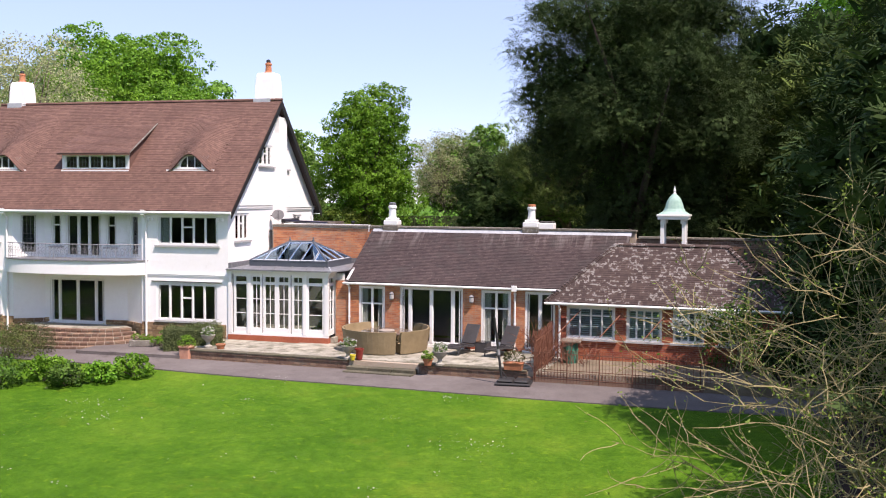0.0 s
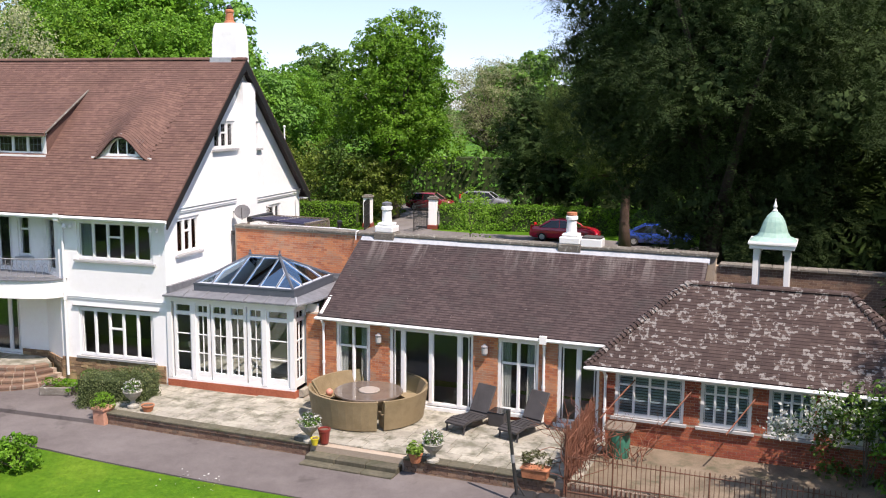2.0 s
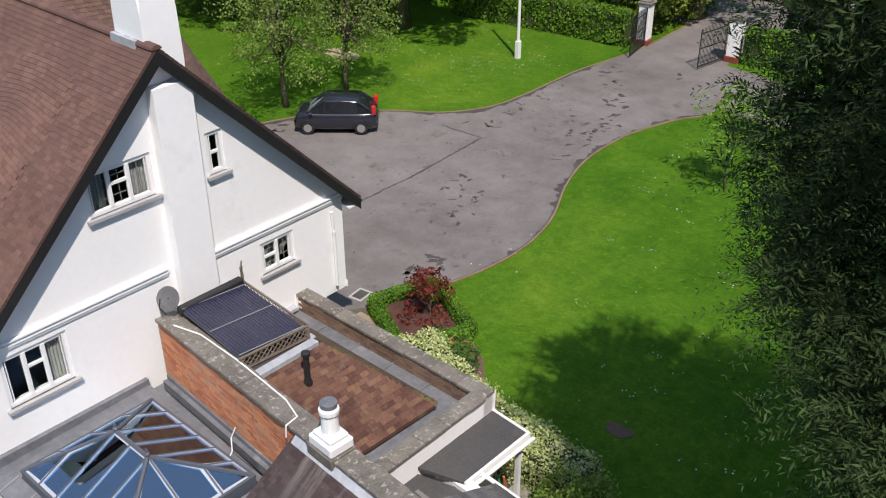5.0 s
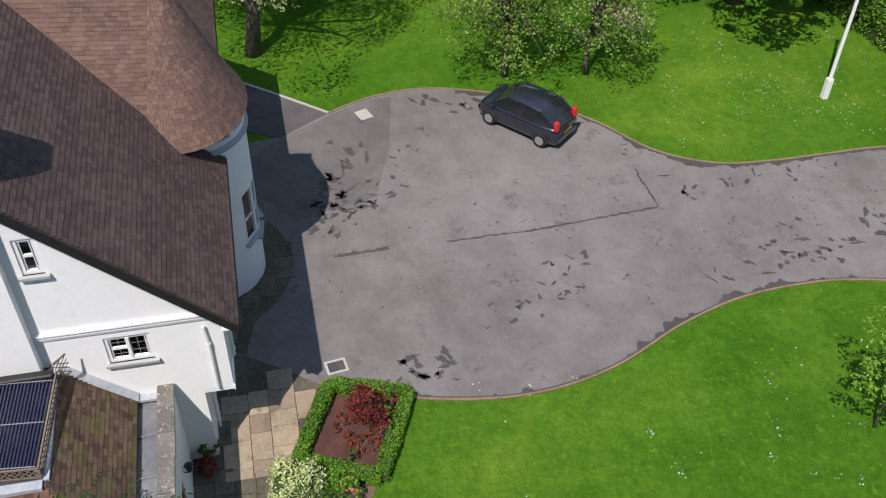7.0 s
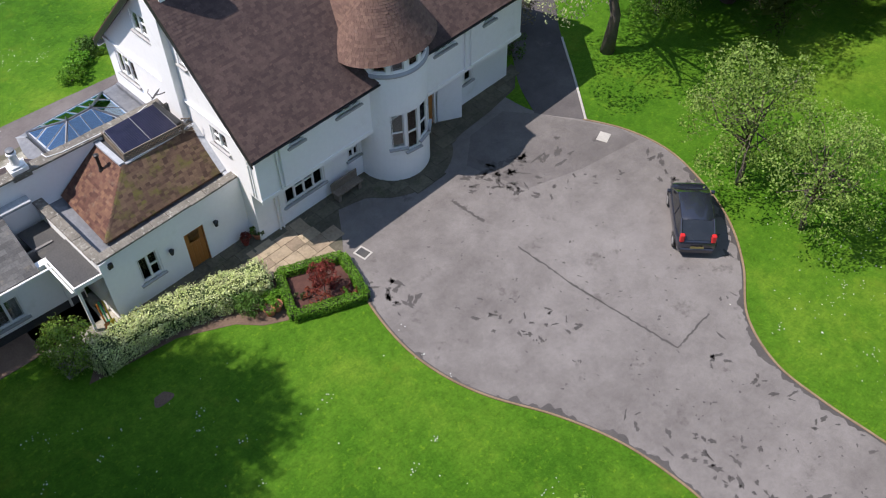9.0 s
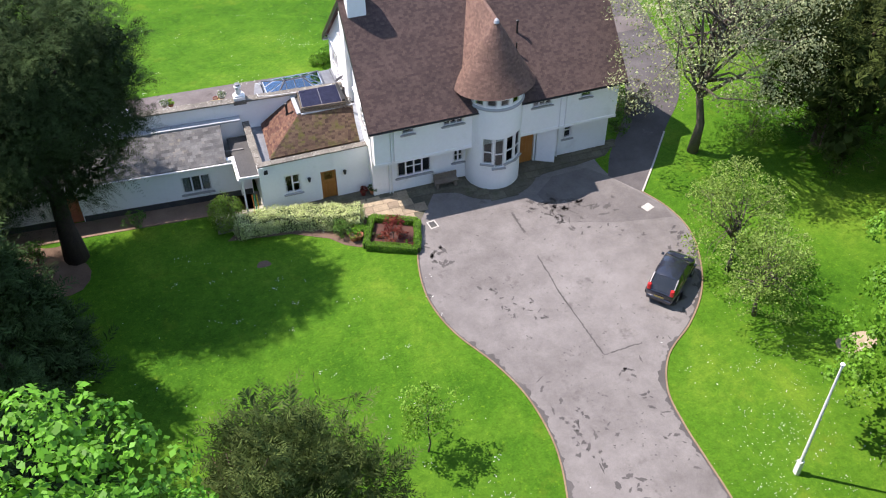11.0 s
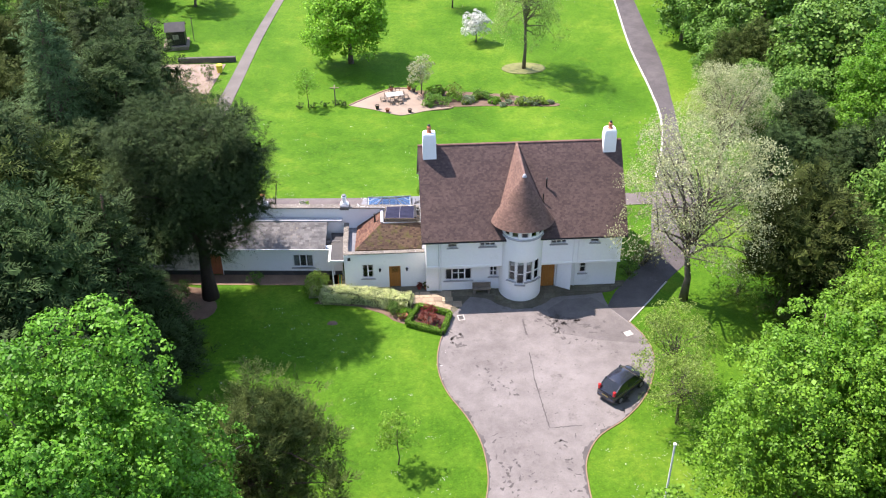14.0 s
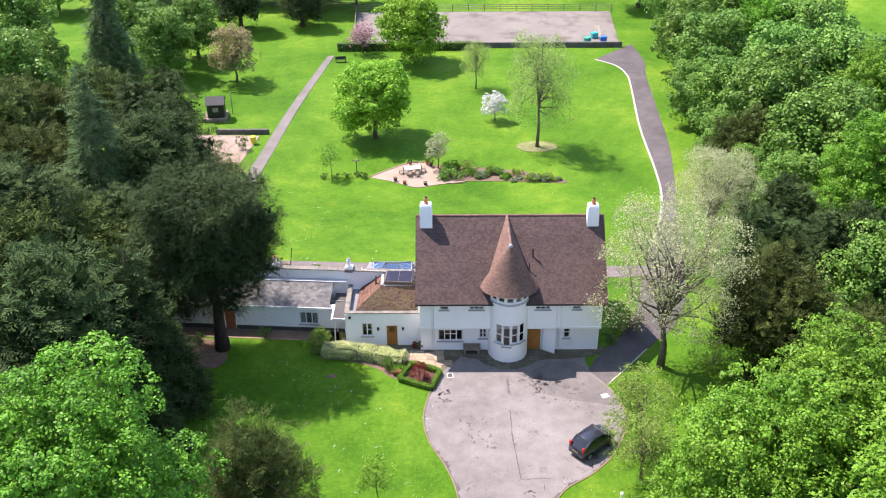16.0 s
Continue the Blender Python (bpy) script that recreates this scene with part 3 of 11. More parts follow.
def window(parent, m, w, h, lights, name="window", sill=True, depth=0.035, leads=False, curtain="", split=(), bar=0.065, outer=0.085, frame_mat=None, group=""):
    """A painted window in a hole: lights is a list of (share of the width, height share of a transom or 0). m puts the outer lower left corner."""
    fm = frame_mat or PAINT
    y0, y1 = depth, depth + 0.07
    ob = joined_frame(name, [(0, w, 0, outer), (0, w, h - outer, h), (0, outer, outer, h - outer), (w - outer, w, outer, h - outer)], y0, y1, m, fm, parent)
    total = sum(s for s, _ in lights)
    inner = w - 2 * outer
    x = outer
    panes = []
    for i, (s, tr) in enumerate(lights):
        wl = inner * s / total
        if i:
            bm = bmesh.new()
            box(bm, x - bar / 2, x + bar / 2, y0 - 0.015, y1 + 0.002, outer, h - outer, m)
            part("mullion", bm, fm, ob)
        a0, a1 = x + bar * 0.75, x + wl - bar * 0.75
        top = h - outer
        rim = [(x + bar / 2, a0, outer, top), (a1, x + wl - bar / 2, outer, top), (a0, a1, outer, outer + 0.022), (a0, a1, top - 0.022, top)]
        if tr:
            zt = outer + (h - 2 * outer) * (1 - tr)
            rim.append((a0, a1, zt - bar / 2, zt + bar / 2))
            panes += [(a0, a1, outer, zt - bar / 2), (a0, a1, zt + bar / 2, top)]
        else:
            panes.append((a0, a1, outer, top))
        for k in split:
            zk = outer + (h - 2 * outer) * k
            rim.append((a0, a1, zk - 0.013, zk + 0.013))
        joined_frame("sash", rim, y0 + 0.008, y1 - 0.01, m, fm, ob)
        x += wl
    for a0, a1, z0, z1 in panes:
        pb = bmesh.new()
        box(pb, a0 - 0.004, a1 + 0.004, y0 + 0.03, y0 + 0.038, z0 - 0.004, z1 + 0.004, m)
        p = part("pane", pb, GLASS, ob)
        p.visible_shadow = False
        if leads:
            nu, nz = max(2, round((a1 - a0) / 0.16)), max(2, round((z1 - z0) / 0.22))
            lr = [(a0 + (a1 - a0) * k / nu - 0.006, a0 + (a1 - a0) * k / nu + 0.006, z0, z1) for k in range(1, nu)]
            lr += [(a0, a1, z0 + (z1 - z0) * k / nz - 0.006, z0 + (z1 - z0) * k / nz + 0.006) for k in range(1, nz)]
            joined_frame("lead_lattice", lr, y0 + 0.0235, y0 + 0.029, m, GREYIRON, ob, "thin grey lead lattice")
    if sill:
        sb = bmesh.new()
        box(sb, -0.09, w + 0.09, -0.1, depth + 0.02, -0.07 if sill == "grey" else -0.1, 0.0, m)
        part("sill", sb, GREYSILL if sill == "grey" else PAINT, ob)
    if curtain:
        for side in curtain:
            cb = bmesh.new()
            u0, u1 = (0.06, 0.06 + min(0.42, w * 0.26)) if side == "l" else (w - 0.06 - min(0.42, w * 0.26), w - 0.06)
            n = 10
            lo, hi = [], []
            for k in range(n + 1):
                u = u0 + (u1 - u0) * k / n
                yy = depth + 0.11 + (0.04 if k % 2 else 0.0)
                lo.append(cb.verts.new(m @ Vector((u, yy, 0.03))))
                hi.append(cb.verts.new(m @ Vector((u, yy, h - 0.03))))
            for k in range(n):
                cb.faces.new((lo[k], lo[k + 1], hi[k + 1], hi[k]))
            part("curtain", cb, CURTAIN, ob, "pale curtain drawn back")
    return ob


def moulding(parent, m, u0, u1, z, h=0.14, out=0.07, mat=None, name="string_course"):
    bm = bmesh.new()
    box(bm, u0, u1, -out * 0.45, 0.02, z, z + h * 0.3, m)
    box(bm, u0, u1, -out * 0.7, 0.02, z + h * 0.3, z + h * 0.55, m)
    box(bm, u0, u1, -out * 0.4, 0.02, z + h * 0.55, z + h * 0.8, m)
    box(bm, u0, u1, -out, 0.02, z + h * 0.8, z + h, m)
    return part(name, bm, mat or RENDER, parent)


def downpipe(parent, pts, r=0.04, mat=None, hopper=False):
    bm = bmesh.new()
    tube(bm, pts, r, 8)
    top = Vector(pts[0])
    if hopper:
        box(bm, top.x - 0.1, top.x + 0.1, top.y - 0.07, top.y + 0.07, top.z - 0.05, top.z + 0.17)
    for a in pts[1:-1]:
        tube(bm, [Vector(a) + Vector((0, 0, 0.04)), Vector(a) - Vector((0, 0, 0.04))], r * 1.35, 8)
    return part("downpipe", bm, mat or PAINT, parent)


def gutter(parent, a, b, r=0.06, mat=None, name="gutter"):
    bm = bmesh.new()
    tube(bm, [a, b], r, 8)
    return part(name, bm, mat or PAINT, parent)


# ---------------------------------------------------------------- roof coverings


def tiled(parent, corner, along, up, rows_to, half_w, gauge, tw, material, keep=None, name="tiles", nice=0, stagger=True, thick=0.02, seed=1, label=""):
    """Courses of tiles on a slope: corner is the lower left, along and up are unit directions in the slope, half_w(v) gives the (u0, u1) range of a course at v up the slope.
    The tiles that nice() picks become pieces of their own; the rest is one mesh."""
    along, up = Vector(along).normalized(), Vector(up).normalized()
    nor = along.cross(up).normalized()
    if nor.z < 0:
        nor = -nor
    rng = np.random.default_rng(seed)
    nrow = int(rows_to / gauge)
    cells = []
    for r in range(nrow):
        v = r * gauge
        u0, u1 = half_w(v + gauge / 2)
        if u1 - u0 < tw * 0.5:
            continue
        off = (tw / 2 if stagger and r % 2 else 0.0)
        us = np.arange(u0 - off, u1 + 1e-6, tw)
        for u in us:
            a, b = max(u, u0), min(u + tw, u1)
            if b - a > 0.02:
                cells.append((a, b, v))
    c = np.array(cells)
    if keep is not None:
        ok = np.array([keep((a + b) / 2, v + gauge / 2) for a, b, v in c])
        c = c[ok]
    n = len(c)
    lift = rng.uniform(0.0, 0.001, n)
    skew = rng.uniform(-0.0008, 0.0008, n)
    gap = 0.0006
    u0, u1, v0 = c[:, 0] + gap, c[:, 1] - gap, c[:, 2] + rng.uniform(-0.0015, 0.0015, n)
    v1 = v0 + gauge * 1.25
    t0, t1 = min(0.014, thick * 0.7) + lift, 0.002 + lift * 0.3
    o, A, U, N = (np.array(x) for x in (corner, along, up, nor))

    def pt(u, v, w):
        return o + u[:, None] * A + v[:, None] * U + w[:, None] * N

    lowb, lowt = t0, t0 + thick
    q = np.stack([pt(u0, v0, lowb + skew), pt(u1, v0, lowb - skew), pt(u0, v1, t1), pt(u1, v1, t1), pt(u0, v0, lowt + skew), pt(u1, v0, lowt - skew), pt(u0, v1, t1 + thick), pt(u1, v1, t1 + thick)], 1)
    mid = q.mean(1)
    own = np.zeros(n, bool)
    if nice:
        d = np.linalg.norm(mid - np.array(nice[1]), axis=1)
        own[np.argsort(d)[: nice[0]]] = True
    me = mesh_boxes(name, q[~own], material)
    ob = new(name, me)
    ob.parent = parent
    tagged(ob, label or "overlapping courses of small roof tiles", kind="stuff")
    if own.any():
        pieces(parent, "roof_tile", q[own], material)
    return ob


def pieces(parent, name, corners, material):
    """Boxes as single pieces: alike ones share one mesh, placed by their own middle."""
    shared = {}
    for c in corners:
        mid = c.mean(0)
        rel = c - mid
        key = tuple(np.round(rel[[0, 7]].ravel(), 2))
        if key not in shared:
            shared[key] = mesh_boxes(name, rel[None], material)
        ob = new(name, shared[key])
        ob.location = mid
        ob.parent = parent


def slab_roof(parent, name, quad, thick, material, label=""):
    """A sloping board: four corners, thickness straight down."""
    bm = bmesh.new()
    hi = [bm.verts.new(p) for p in quad]
    lo = [bm.verts.new(Vector(p) - Vector((0, 0, thick))) for p in quad]
    n = len(quad)
    bm.faces.new(hi)
    bm.faces.new(lo[::-1])
    for i in range(n):
        bm.faces.new((lo[i], lo[(i + 1) % n], hi[(i + 1) % n], hi[i]))
    bmesh.ops.recalc_face_normals(bm, faces=bm.faces[:])
    return part(name, bm, material, parent, label)


def ridge_tiles(parent, a, b, r, material, step=0.32, name="ridge_tile", segs=6, flare=1.0):
    """Half-round caps along a ridge or hip, each a piece."""
    a, b = Vector(a), Vector(b)
    d = (b - a)
    n = max(1, round(d.length / step))
    e = d.normalized()
    side = e.cross(Vector((0, 0, 1))).normalized()
    up = side.cross(e)
    bm = bmesh.new()
    for k in range(1):
        rows = []
        for s, rr in ((0.0, r * flare), (d.length / n * 1.06, r * 0.93)):
            rows.append([bm.verts.new(e * s + side * rr * math.cos(math.pi * i / segs) + up * (rr * 0.75 * math.sin(math.pi * i / segs) - r * 0.25)) for i in range(segs + 1)])
        for i in range(segs):
            bm.faces.new((rows[0][i], rows[0][i + 1], rows[1][i + 1], rows[1][i]))
        bm.faces.new(rows[0])
        bm.faces.new(rows[1][::-1])
    me = bpy.data.meshes.new(name)
    bmesh.ops.recalc_face_normals(bm, faces=bm.faces[:])
    bm.to_mesh(me)
    bm.free()
    me.materials.append(material)
    for k in range(n):
        ob = new(name, me)
        ob.location = a + e * (d.length / n * k)
        ob.parent = parent


# ---------------------------------------------------------------- the main house
XW, XE, YN1, YN0 = -14.6, 0.0, 9.72, 9.0
RIDGE_Y, RIDGE_Z = 4.95, 10.5
SE_Z, NE_Z, S_Y, N_Y = 5.33, 5.26, -0.32, 10.09
house = thing("house", "large white rendered house with steep brown tiled roof", "house")


def wall(name, outline, holes, m, thick=0.3, mat=None, parent=None, label=""):
    bm = bmesh.new()
    pierced(bm, outline, holes, thick, m)
    return part(name, bm, mat or RENDER, parent or house, label)


def rect(u0, u1, z0, z1):
    return [(u0, z0), (u1, z0), (u1, z1), (u0, z1)]


# south front, east of the bow: u runs east
mS = facing(-4.1, 0, 0, 0)
FFW, GFW = (0.76, 3.64, 3.85, 5.15), (0.71, 3.57, 0.6, 2.22)
wall("wall", rect(0, 3.8, -0.6, 5.35), [FFW, GFW], mS)
mSW = facing(XW, 0, 0, 0)
wall("wall", rect(0.3, 4.0, -0.6, 5.35), [(0.45, 3.33, 3.85, 5.15), (0.45, 3.33, 0.6, 2.22)], mSW)
FIVE = [(1, 0), (1.05, 0), (1, 0.38), (1.05, 0), (1, 0)]
window(house, mS @ Matrix.Translation((FFW[0], 0, FFW[2])), 2.88, 1.3, FIVE, sill="grey", curtain="l")
window(house, mS @ Matrix.Translation((GFW[0], 0, GFW[2])), 2.86, 1.62, FIVE, sill="grey", curtain="")
window(house, mSW @ Matrix.Translation((0.45, 0, 3.85)), 2.88, 1.3, FIVE, sill="grey", curtain="r")
window(house, mSW @ Matrix.Translation((0.45, 0, 0.6)), 2.88, 1.62, FIVE, sill="grey")
moulding(house, mS, 0.0, 4.1, 2.5, 0.12, 0.05)
moulding(house, mSW, 0.0, 4.0, 2.5, 0.12, 0.05)
moulding(house, mS, 0.5, 3.8, 2.26, 0.06, 0.08, GREYSILL, "drip_mould")
# the recessed bow in the middle: two splays and a back
BOW = [(-10.6, 0.0), (-9.45, 0.7), (-5.25, 0.7), (-4.1, 0.0)]
for i, ((xa, ya), (xb, yb)) in enumerate(zip(BOW, BOW[1:])):
    length = math.hypot(xb - xa, yb - ya)
    m = facing(xa, ya, 0, math.degrees(math.atan2(yb - ya, xb - xa)))
    if i == 1:
        holes = [(0.35, 0.9, 3.68, 5.15), (1.1, 2.92, 3.2, 5.15), (3.15, 3.7, 3.68, 5.15), (0.25, 3.07, 0.22, 2.25)]
        wall("wall", rect(0, length, -0.6, 5.35), holes, m)
        window(house, m @ Matrix.Translation((0.35, 0, 3.68)), 0.55, 1.47, [(1, 0.33)], sill="grey")
        window(house, m @ Matrix.Translation((3.15, 0, 3.68)), 0.55, 1.47, [(1, 0.33)], sill="grey")
        window(house, m @ Matrix.Translation((1.1, 0, 3.2)), 1.82, 1.95, [(1, 0), (1, 0), (1, 0)], "french_window", sill=False, bar=0.1)
        window(house, m @ Matrix.Translation((0.25, 0, 0.22)), 2.82, 2.03, [(0.42, 0), (1, 0), (1, 0), (0.42, 0)], "french_window", sill=True, bar=0.1)
    else:
        holes = [(0.3, 1.05, 3.3, 5.15)]
        wall("wall", rect(0, length, -0.6, 5.35), holes, m)
        window(house, m @ Matrix.Translation((0.3, 0, 3.3)), 0.75, 1.85, [(1, 0)], leads=True, sill=False)

# east gable: u runs north, so the outside is towards +x
mE = facing(0, 0, 0, 90)
GABLE = [(0, 2.75), (YN1, 2.75), (YN1, 5.5), (RIDGE_Y, RIDGE_Z - 0.22), (0, 5.52)]
EH = [(0.65, 2.07, 4.05, 5.25), (7.08, 8.1, 4.22, 5.08), (3.1, 4.62, 7.38, 8.35), (5.97, 6.42, 7.3, 8.3)]
wall("gable_wall", GABLE, EH, mE)
wall("wall", rect(0, YN0, -0.6, 2.75), [], mE)
window(house, mE @ Matrix.Translation((0.65, 0, 4.05)), 1.42, 1.2, [(1, 0), (1, 0.36), (1, 0)], sill="grey", curtain="r")
window(house, mE @ Matrix.Translation((7.08, 0, 4.22)), 1.02, 0.86, [(1, 0.5), (1, 0)], sill="grey", leads=True, curtain="lr")
window(house, mE @ Matrix.Translation((3.1, 0, 7.38)), 1.52, 0.97, [(1, 0), (1, 0.4), (1, 0)], sill="grey", leads=True, curtain="lr")
window(house, mE @ Matrix.Translation((5.97, 0, 7.3)), 0.45, 1.0, [(1, 0.5)], sill="grey")
moulding(house, mE, 0.0, 4.55, 5.42, 0.2, 0.09)
moulding(house, mE, 5.72, YN1, 5.3, 0.2, 0.09)
# west gable
mW = facing(XW, YN1, 0, -90)
wall("gable_wall", [(YN1 - u, z) for u, z in GABLE][::-1], [(1.6, 3.0, 4.05, 5.2), (4.2, 5.6, 7.4, 8.4)], mW)
wall("wall", rect(0.72, YN1, -0.6, 2.75), [], mW)
window(house, mW @ Matrix.Translation((1.6, 0, 4.05)), 1.4, 1.15, [(1, 0), (1, 0.36), (1, 0)])
window(house, mW @ Matrix.Translation((4.2, 0, 7.4)), 1.4, 1.0, [(1, 0), (1, 0.36), (1, 0)])
# north front: u runs west
mN1, mN0 = facing(0, YN1, 0, 180), facing(0, YN0, 0, 180)
N1H = [(1.6, 2.3, 4.5, 4.85), (3.95, 5.15, 4.5, 4.85), (9.25, 10.45, 4.5, 4.85), (12.2, 12.9, 4.5, 4.85)]
wall("wall", rect(0.3, 14.3, 2.75, 5.5), N1H, mN1)
N0H = [(1.4, 3.5, 0.95, 2.1), (4.78, 5.45, 1.2, 2.2), (8.75, 9.85, -0.05, 2.1), (11.68, 12.28, 1.2, 2.4)]
wall("wall", rect(0.3, 14.3, -0.6, 2.75), N0H, mN0)
for u0, u1, z0, z1 in N1H:
    k = 1 if u1 - u0 < 0.8 else 3
    window(house, mN1 @ Matrix.Translation((u0, 0, z0)), u1 - u0, z1 - z0, [(1, 0)] * k, sill="grey", bar=0.05, outer=0.05)
window(house, mN0 @ Matrix.Translation((1.4, 0, 0.95)), 2.1, 1.15, [(1, 0), (1, 0.4), (1, 0.4), (1, 0)], sill="grey")
window(house, mN0 @ Matrix.Translation((4.78, 0, 1.2)), 0.67, 1.0, [(1, 0.5), (1, 0.5)], sill="grey")
window(house, mN0 @ Matrix.Translation((11.68, 0, 1.2)), 0.6, 1.2, [(1, 0.5)], sill="grey")
bm = bmesh.new()
box(bm, XW + 0.01, -0.01, YN0 - 0.02, YN1 - 0.01, 2.66, 2.745)
box(bm, XW - 0.03, 0.03, YN1, YN1 + 0.03, 2.66, 2.85)
part("jetty", bm, RENDER, house)
# front door in its curved porch wall
bm = bmesh.new()
bevelled(bm, -9.82, -8.78, YN0 - 0.16, YN0 - 0.1, -0.02, 2.08, 0.012)
fd = part("door", bm, OAKDOOR, house, "varnished oak front door")
for k in range(5):
    bm = bmesh.new()
    x0 = -9.76 + k * 0.196
    bevelled(bm, x0, x0 + 0.186, YN0 - 0.1, YN0 - 0.075, 0.04, 2.02, 0.008)
    part("plank", bm, OAKDOOR, fd)
bm = bmesh.new()
N = 10
arc = [(-9.95 - 0.0, YN0 + 0.02)] + [(-10.0 - 1.0 * math.sin(math.pi / 2 * k / N) + 0.0, YN0 + 0.02 + 0.7 * (1 - math.cos(math.pi / 2 * k / N)) * 0 + 0.55 * math.sin(math.pi * k / N * 0.5)) for k in range(N + 1)] + [(-11.0, YN0 + 0.02)]
prism(bm, arc[::-1], -0.3, 2.66)
part("porch_wall", bm, RENDER, house, smooth=False)

# floors and inner back walls close the rooms, their dimness put into the colour
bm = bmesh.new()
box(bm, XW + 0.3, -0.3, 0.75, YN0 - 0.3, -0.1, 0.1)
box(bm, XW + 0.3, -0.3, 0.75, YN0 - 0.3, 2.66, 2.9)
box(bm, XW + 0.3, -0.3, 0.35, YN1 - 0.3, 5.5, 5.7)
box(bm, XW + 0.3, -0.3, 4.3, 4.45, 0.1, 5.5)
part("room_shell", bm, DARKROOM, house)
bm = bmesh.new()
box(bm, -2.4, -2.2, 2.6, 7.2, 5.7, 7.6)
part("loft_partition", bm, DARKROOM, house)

# stone plinth under the south front
def rubble(m, u0, u1, z0, z1, seed=3, out=0.06):
    rng = random.Random(seed)
    z = z0
    q = []
    while z < z1 - 0.04:
        h = min(rng.uniform(0.09, 0.17), z1 - z)
        u = u0
        while u < u1 - 0.05:
            w = min(rng.uniform(0.16, 0.42), u1 - u)
            o = rng.uniform(0.6, 1.0) * out
            q.append(moved(m, unit_boxes([u + 0.006], [u + w - 0.006], [-o], [0.02], [z + 0.006], [z + h - 0.006])[0]))
            u += w
        z += h
    return q


q = rubble(mS, 0, 4.0, -0.55, 0.5, 3) + rubble(mSW, 0, 4.0, -0.55, 0.5, 4)
pl = bmesh.new()
box(pl, 0, 4.0, -0.012, 0.0, -0.6, 0.5, mS)
box(pl, 0, 4.0, -0.012, 0.0, -0.6, 0.5, mSW)
plinth = part("plinth", pl, MORTAR, house, "brown rubble stone plinth")
pieces(plinth, "stone", q, STONE)
q = []
for i, ((xa, ya), (xb, yb)) in enumerate(zip(BOW, BOW[1:])):
    length = math.hypot(xb - xa, yb - ya)
    m = facing(xa, ya, 0, math.degrees(math.atan2(yb - ya, xb - xa)))
    if i != 1:
        q += rubble(m, 0, length, -0.2, 0.42, 5 + i)
    else:
        q += rubble(m, 0, 0.2, -0.2, 0.42, 8) + rubble(m, 3.12, length, -0.2, 0.42, 9)
pieces(plinth, "stone", q, STONE)

# ---- roof of the main house
ROOF_S0, ROOF_S1 = Vector((XW - 0.32, S_Y, SE_Z)), Vector((XE + 0.32, S_Y, SE_Z))
ridge0, ridge1 = Vector((XW - 0.32, RIDGE_Y, RIDGE_Z)), Vector((XE + 0.32, RIDGE_Y, RIDGE_Z))
eN0, eN1 = Vector((XW - 0.32, N_Y, NE_Z)), Vector((XE + 0.32, N_Y, NE_Z))
roof = slab_roof(house, "roof", [ROOF_S0, ROOF_S1, ridge1, ridge0], 0.12, TILE, "steep brown clay tile roof")
# north slope: the roof tile again, with its shade put into the colour
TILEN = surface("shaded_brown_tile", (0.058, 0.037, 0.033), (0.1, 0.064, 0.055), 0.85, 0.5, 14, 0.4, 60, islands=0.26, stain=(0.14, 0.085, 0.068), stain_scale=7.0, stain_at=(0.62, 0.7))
roofn = slab_roof(house, "roof", [eN1, eN0, ridge0, ridge1], 0.12, TILED, "steep brown clay tile roof, north slope coloured darker for shade")
W_ROOF = XE - XW + 0.64
upS = (ridge0 - ROOF_S0)
upN = (ridge0 - eN0)
tiled(roof, ROOF_S0, (1, 0, 0), upS, upS.length, lambda v: (0, W_ROOF), 0.115, 0.19, TILE, thick=0.03, seed=2, nice=(300, (-1.0, 2.5, 8.0)))
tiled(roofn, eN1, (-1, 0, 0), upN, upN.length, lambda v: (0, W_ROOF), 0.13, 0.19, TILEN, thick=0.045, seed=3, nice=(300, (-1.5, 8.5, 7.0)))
ridge_tiles(roof, ridge0 + Vector((0, 0, 0.03)), ridge1 + Vector((0, 0, 0.03)), 0.13, TILE, 0.33)
# barge boards, soffits, gutters
for xx, sg in ((XE + 0.32, 1), (XW - 0.32, -1)):
    for e, up in ((ROOF_S0, upS), (eN0, upN)):
        bm = bmesh.new()
        a = Vector((xx, e.y, e.z))
        b = Vector((xx, RIDGE_Y, RIDGE_Z))
        d = (b - a).normalized()
        dn = Vector((0, 0, -1))
        pts = [a + dn * 0.02, b + dn * 0.02, b + dn * 0.34, a + dn * 0.3]
        f = [bm.verts.new(p + Vector((0.012 * sg, 0, 0))) for p in pts]
        g = [bm.verts.new(p - Vector((0.04 * sg, 0, 0))) for p in pts]
        bm.faces.new(f)
        bm.faces.new(g[::-1])
        for i in range(4):
            bm.faces.new((f[i], f[(i + 1) % 4], g[(i + 1) % 4], g[i]))
        bmesh.ops.recalc_face_normals(bm, faces=bm.faces[:])
        part("bargeboard", bm, BLACKPAINT, house, "black painted bargeboard")
bm = bmesh.new()
box(bm, XW - 0.3, XE + 0.3, S_Y + 0.06, 0.0, SE_Z - 0.16, SE_Z - 0.12)
part("soffit", bm, PAINT, house)
bm = bmesh.new()
box(bm, XW - 0.3, XE + 0.3, YN1, N_Y - 0.06, NE_Z - 0.16, NE_Z - 0.12)
part("soffit", bm, PAINT, house)
gutter(house, (XW - 0.3, S_Y - 0.02, SE_Z - 0.07), (XE + 0.3, S_Y - 0.02, SE_Z - 0.07), 0.06)
gutter(house, (XW - 0.3, N_Y + 0.02, NE_Z - 0.07), (XE + 0.3, N_Y + 0.02, NE_Z - 0.07), 0.05, BLACKPAINT)
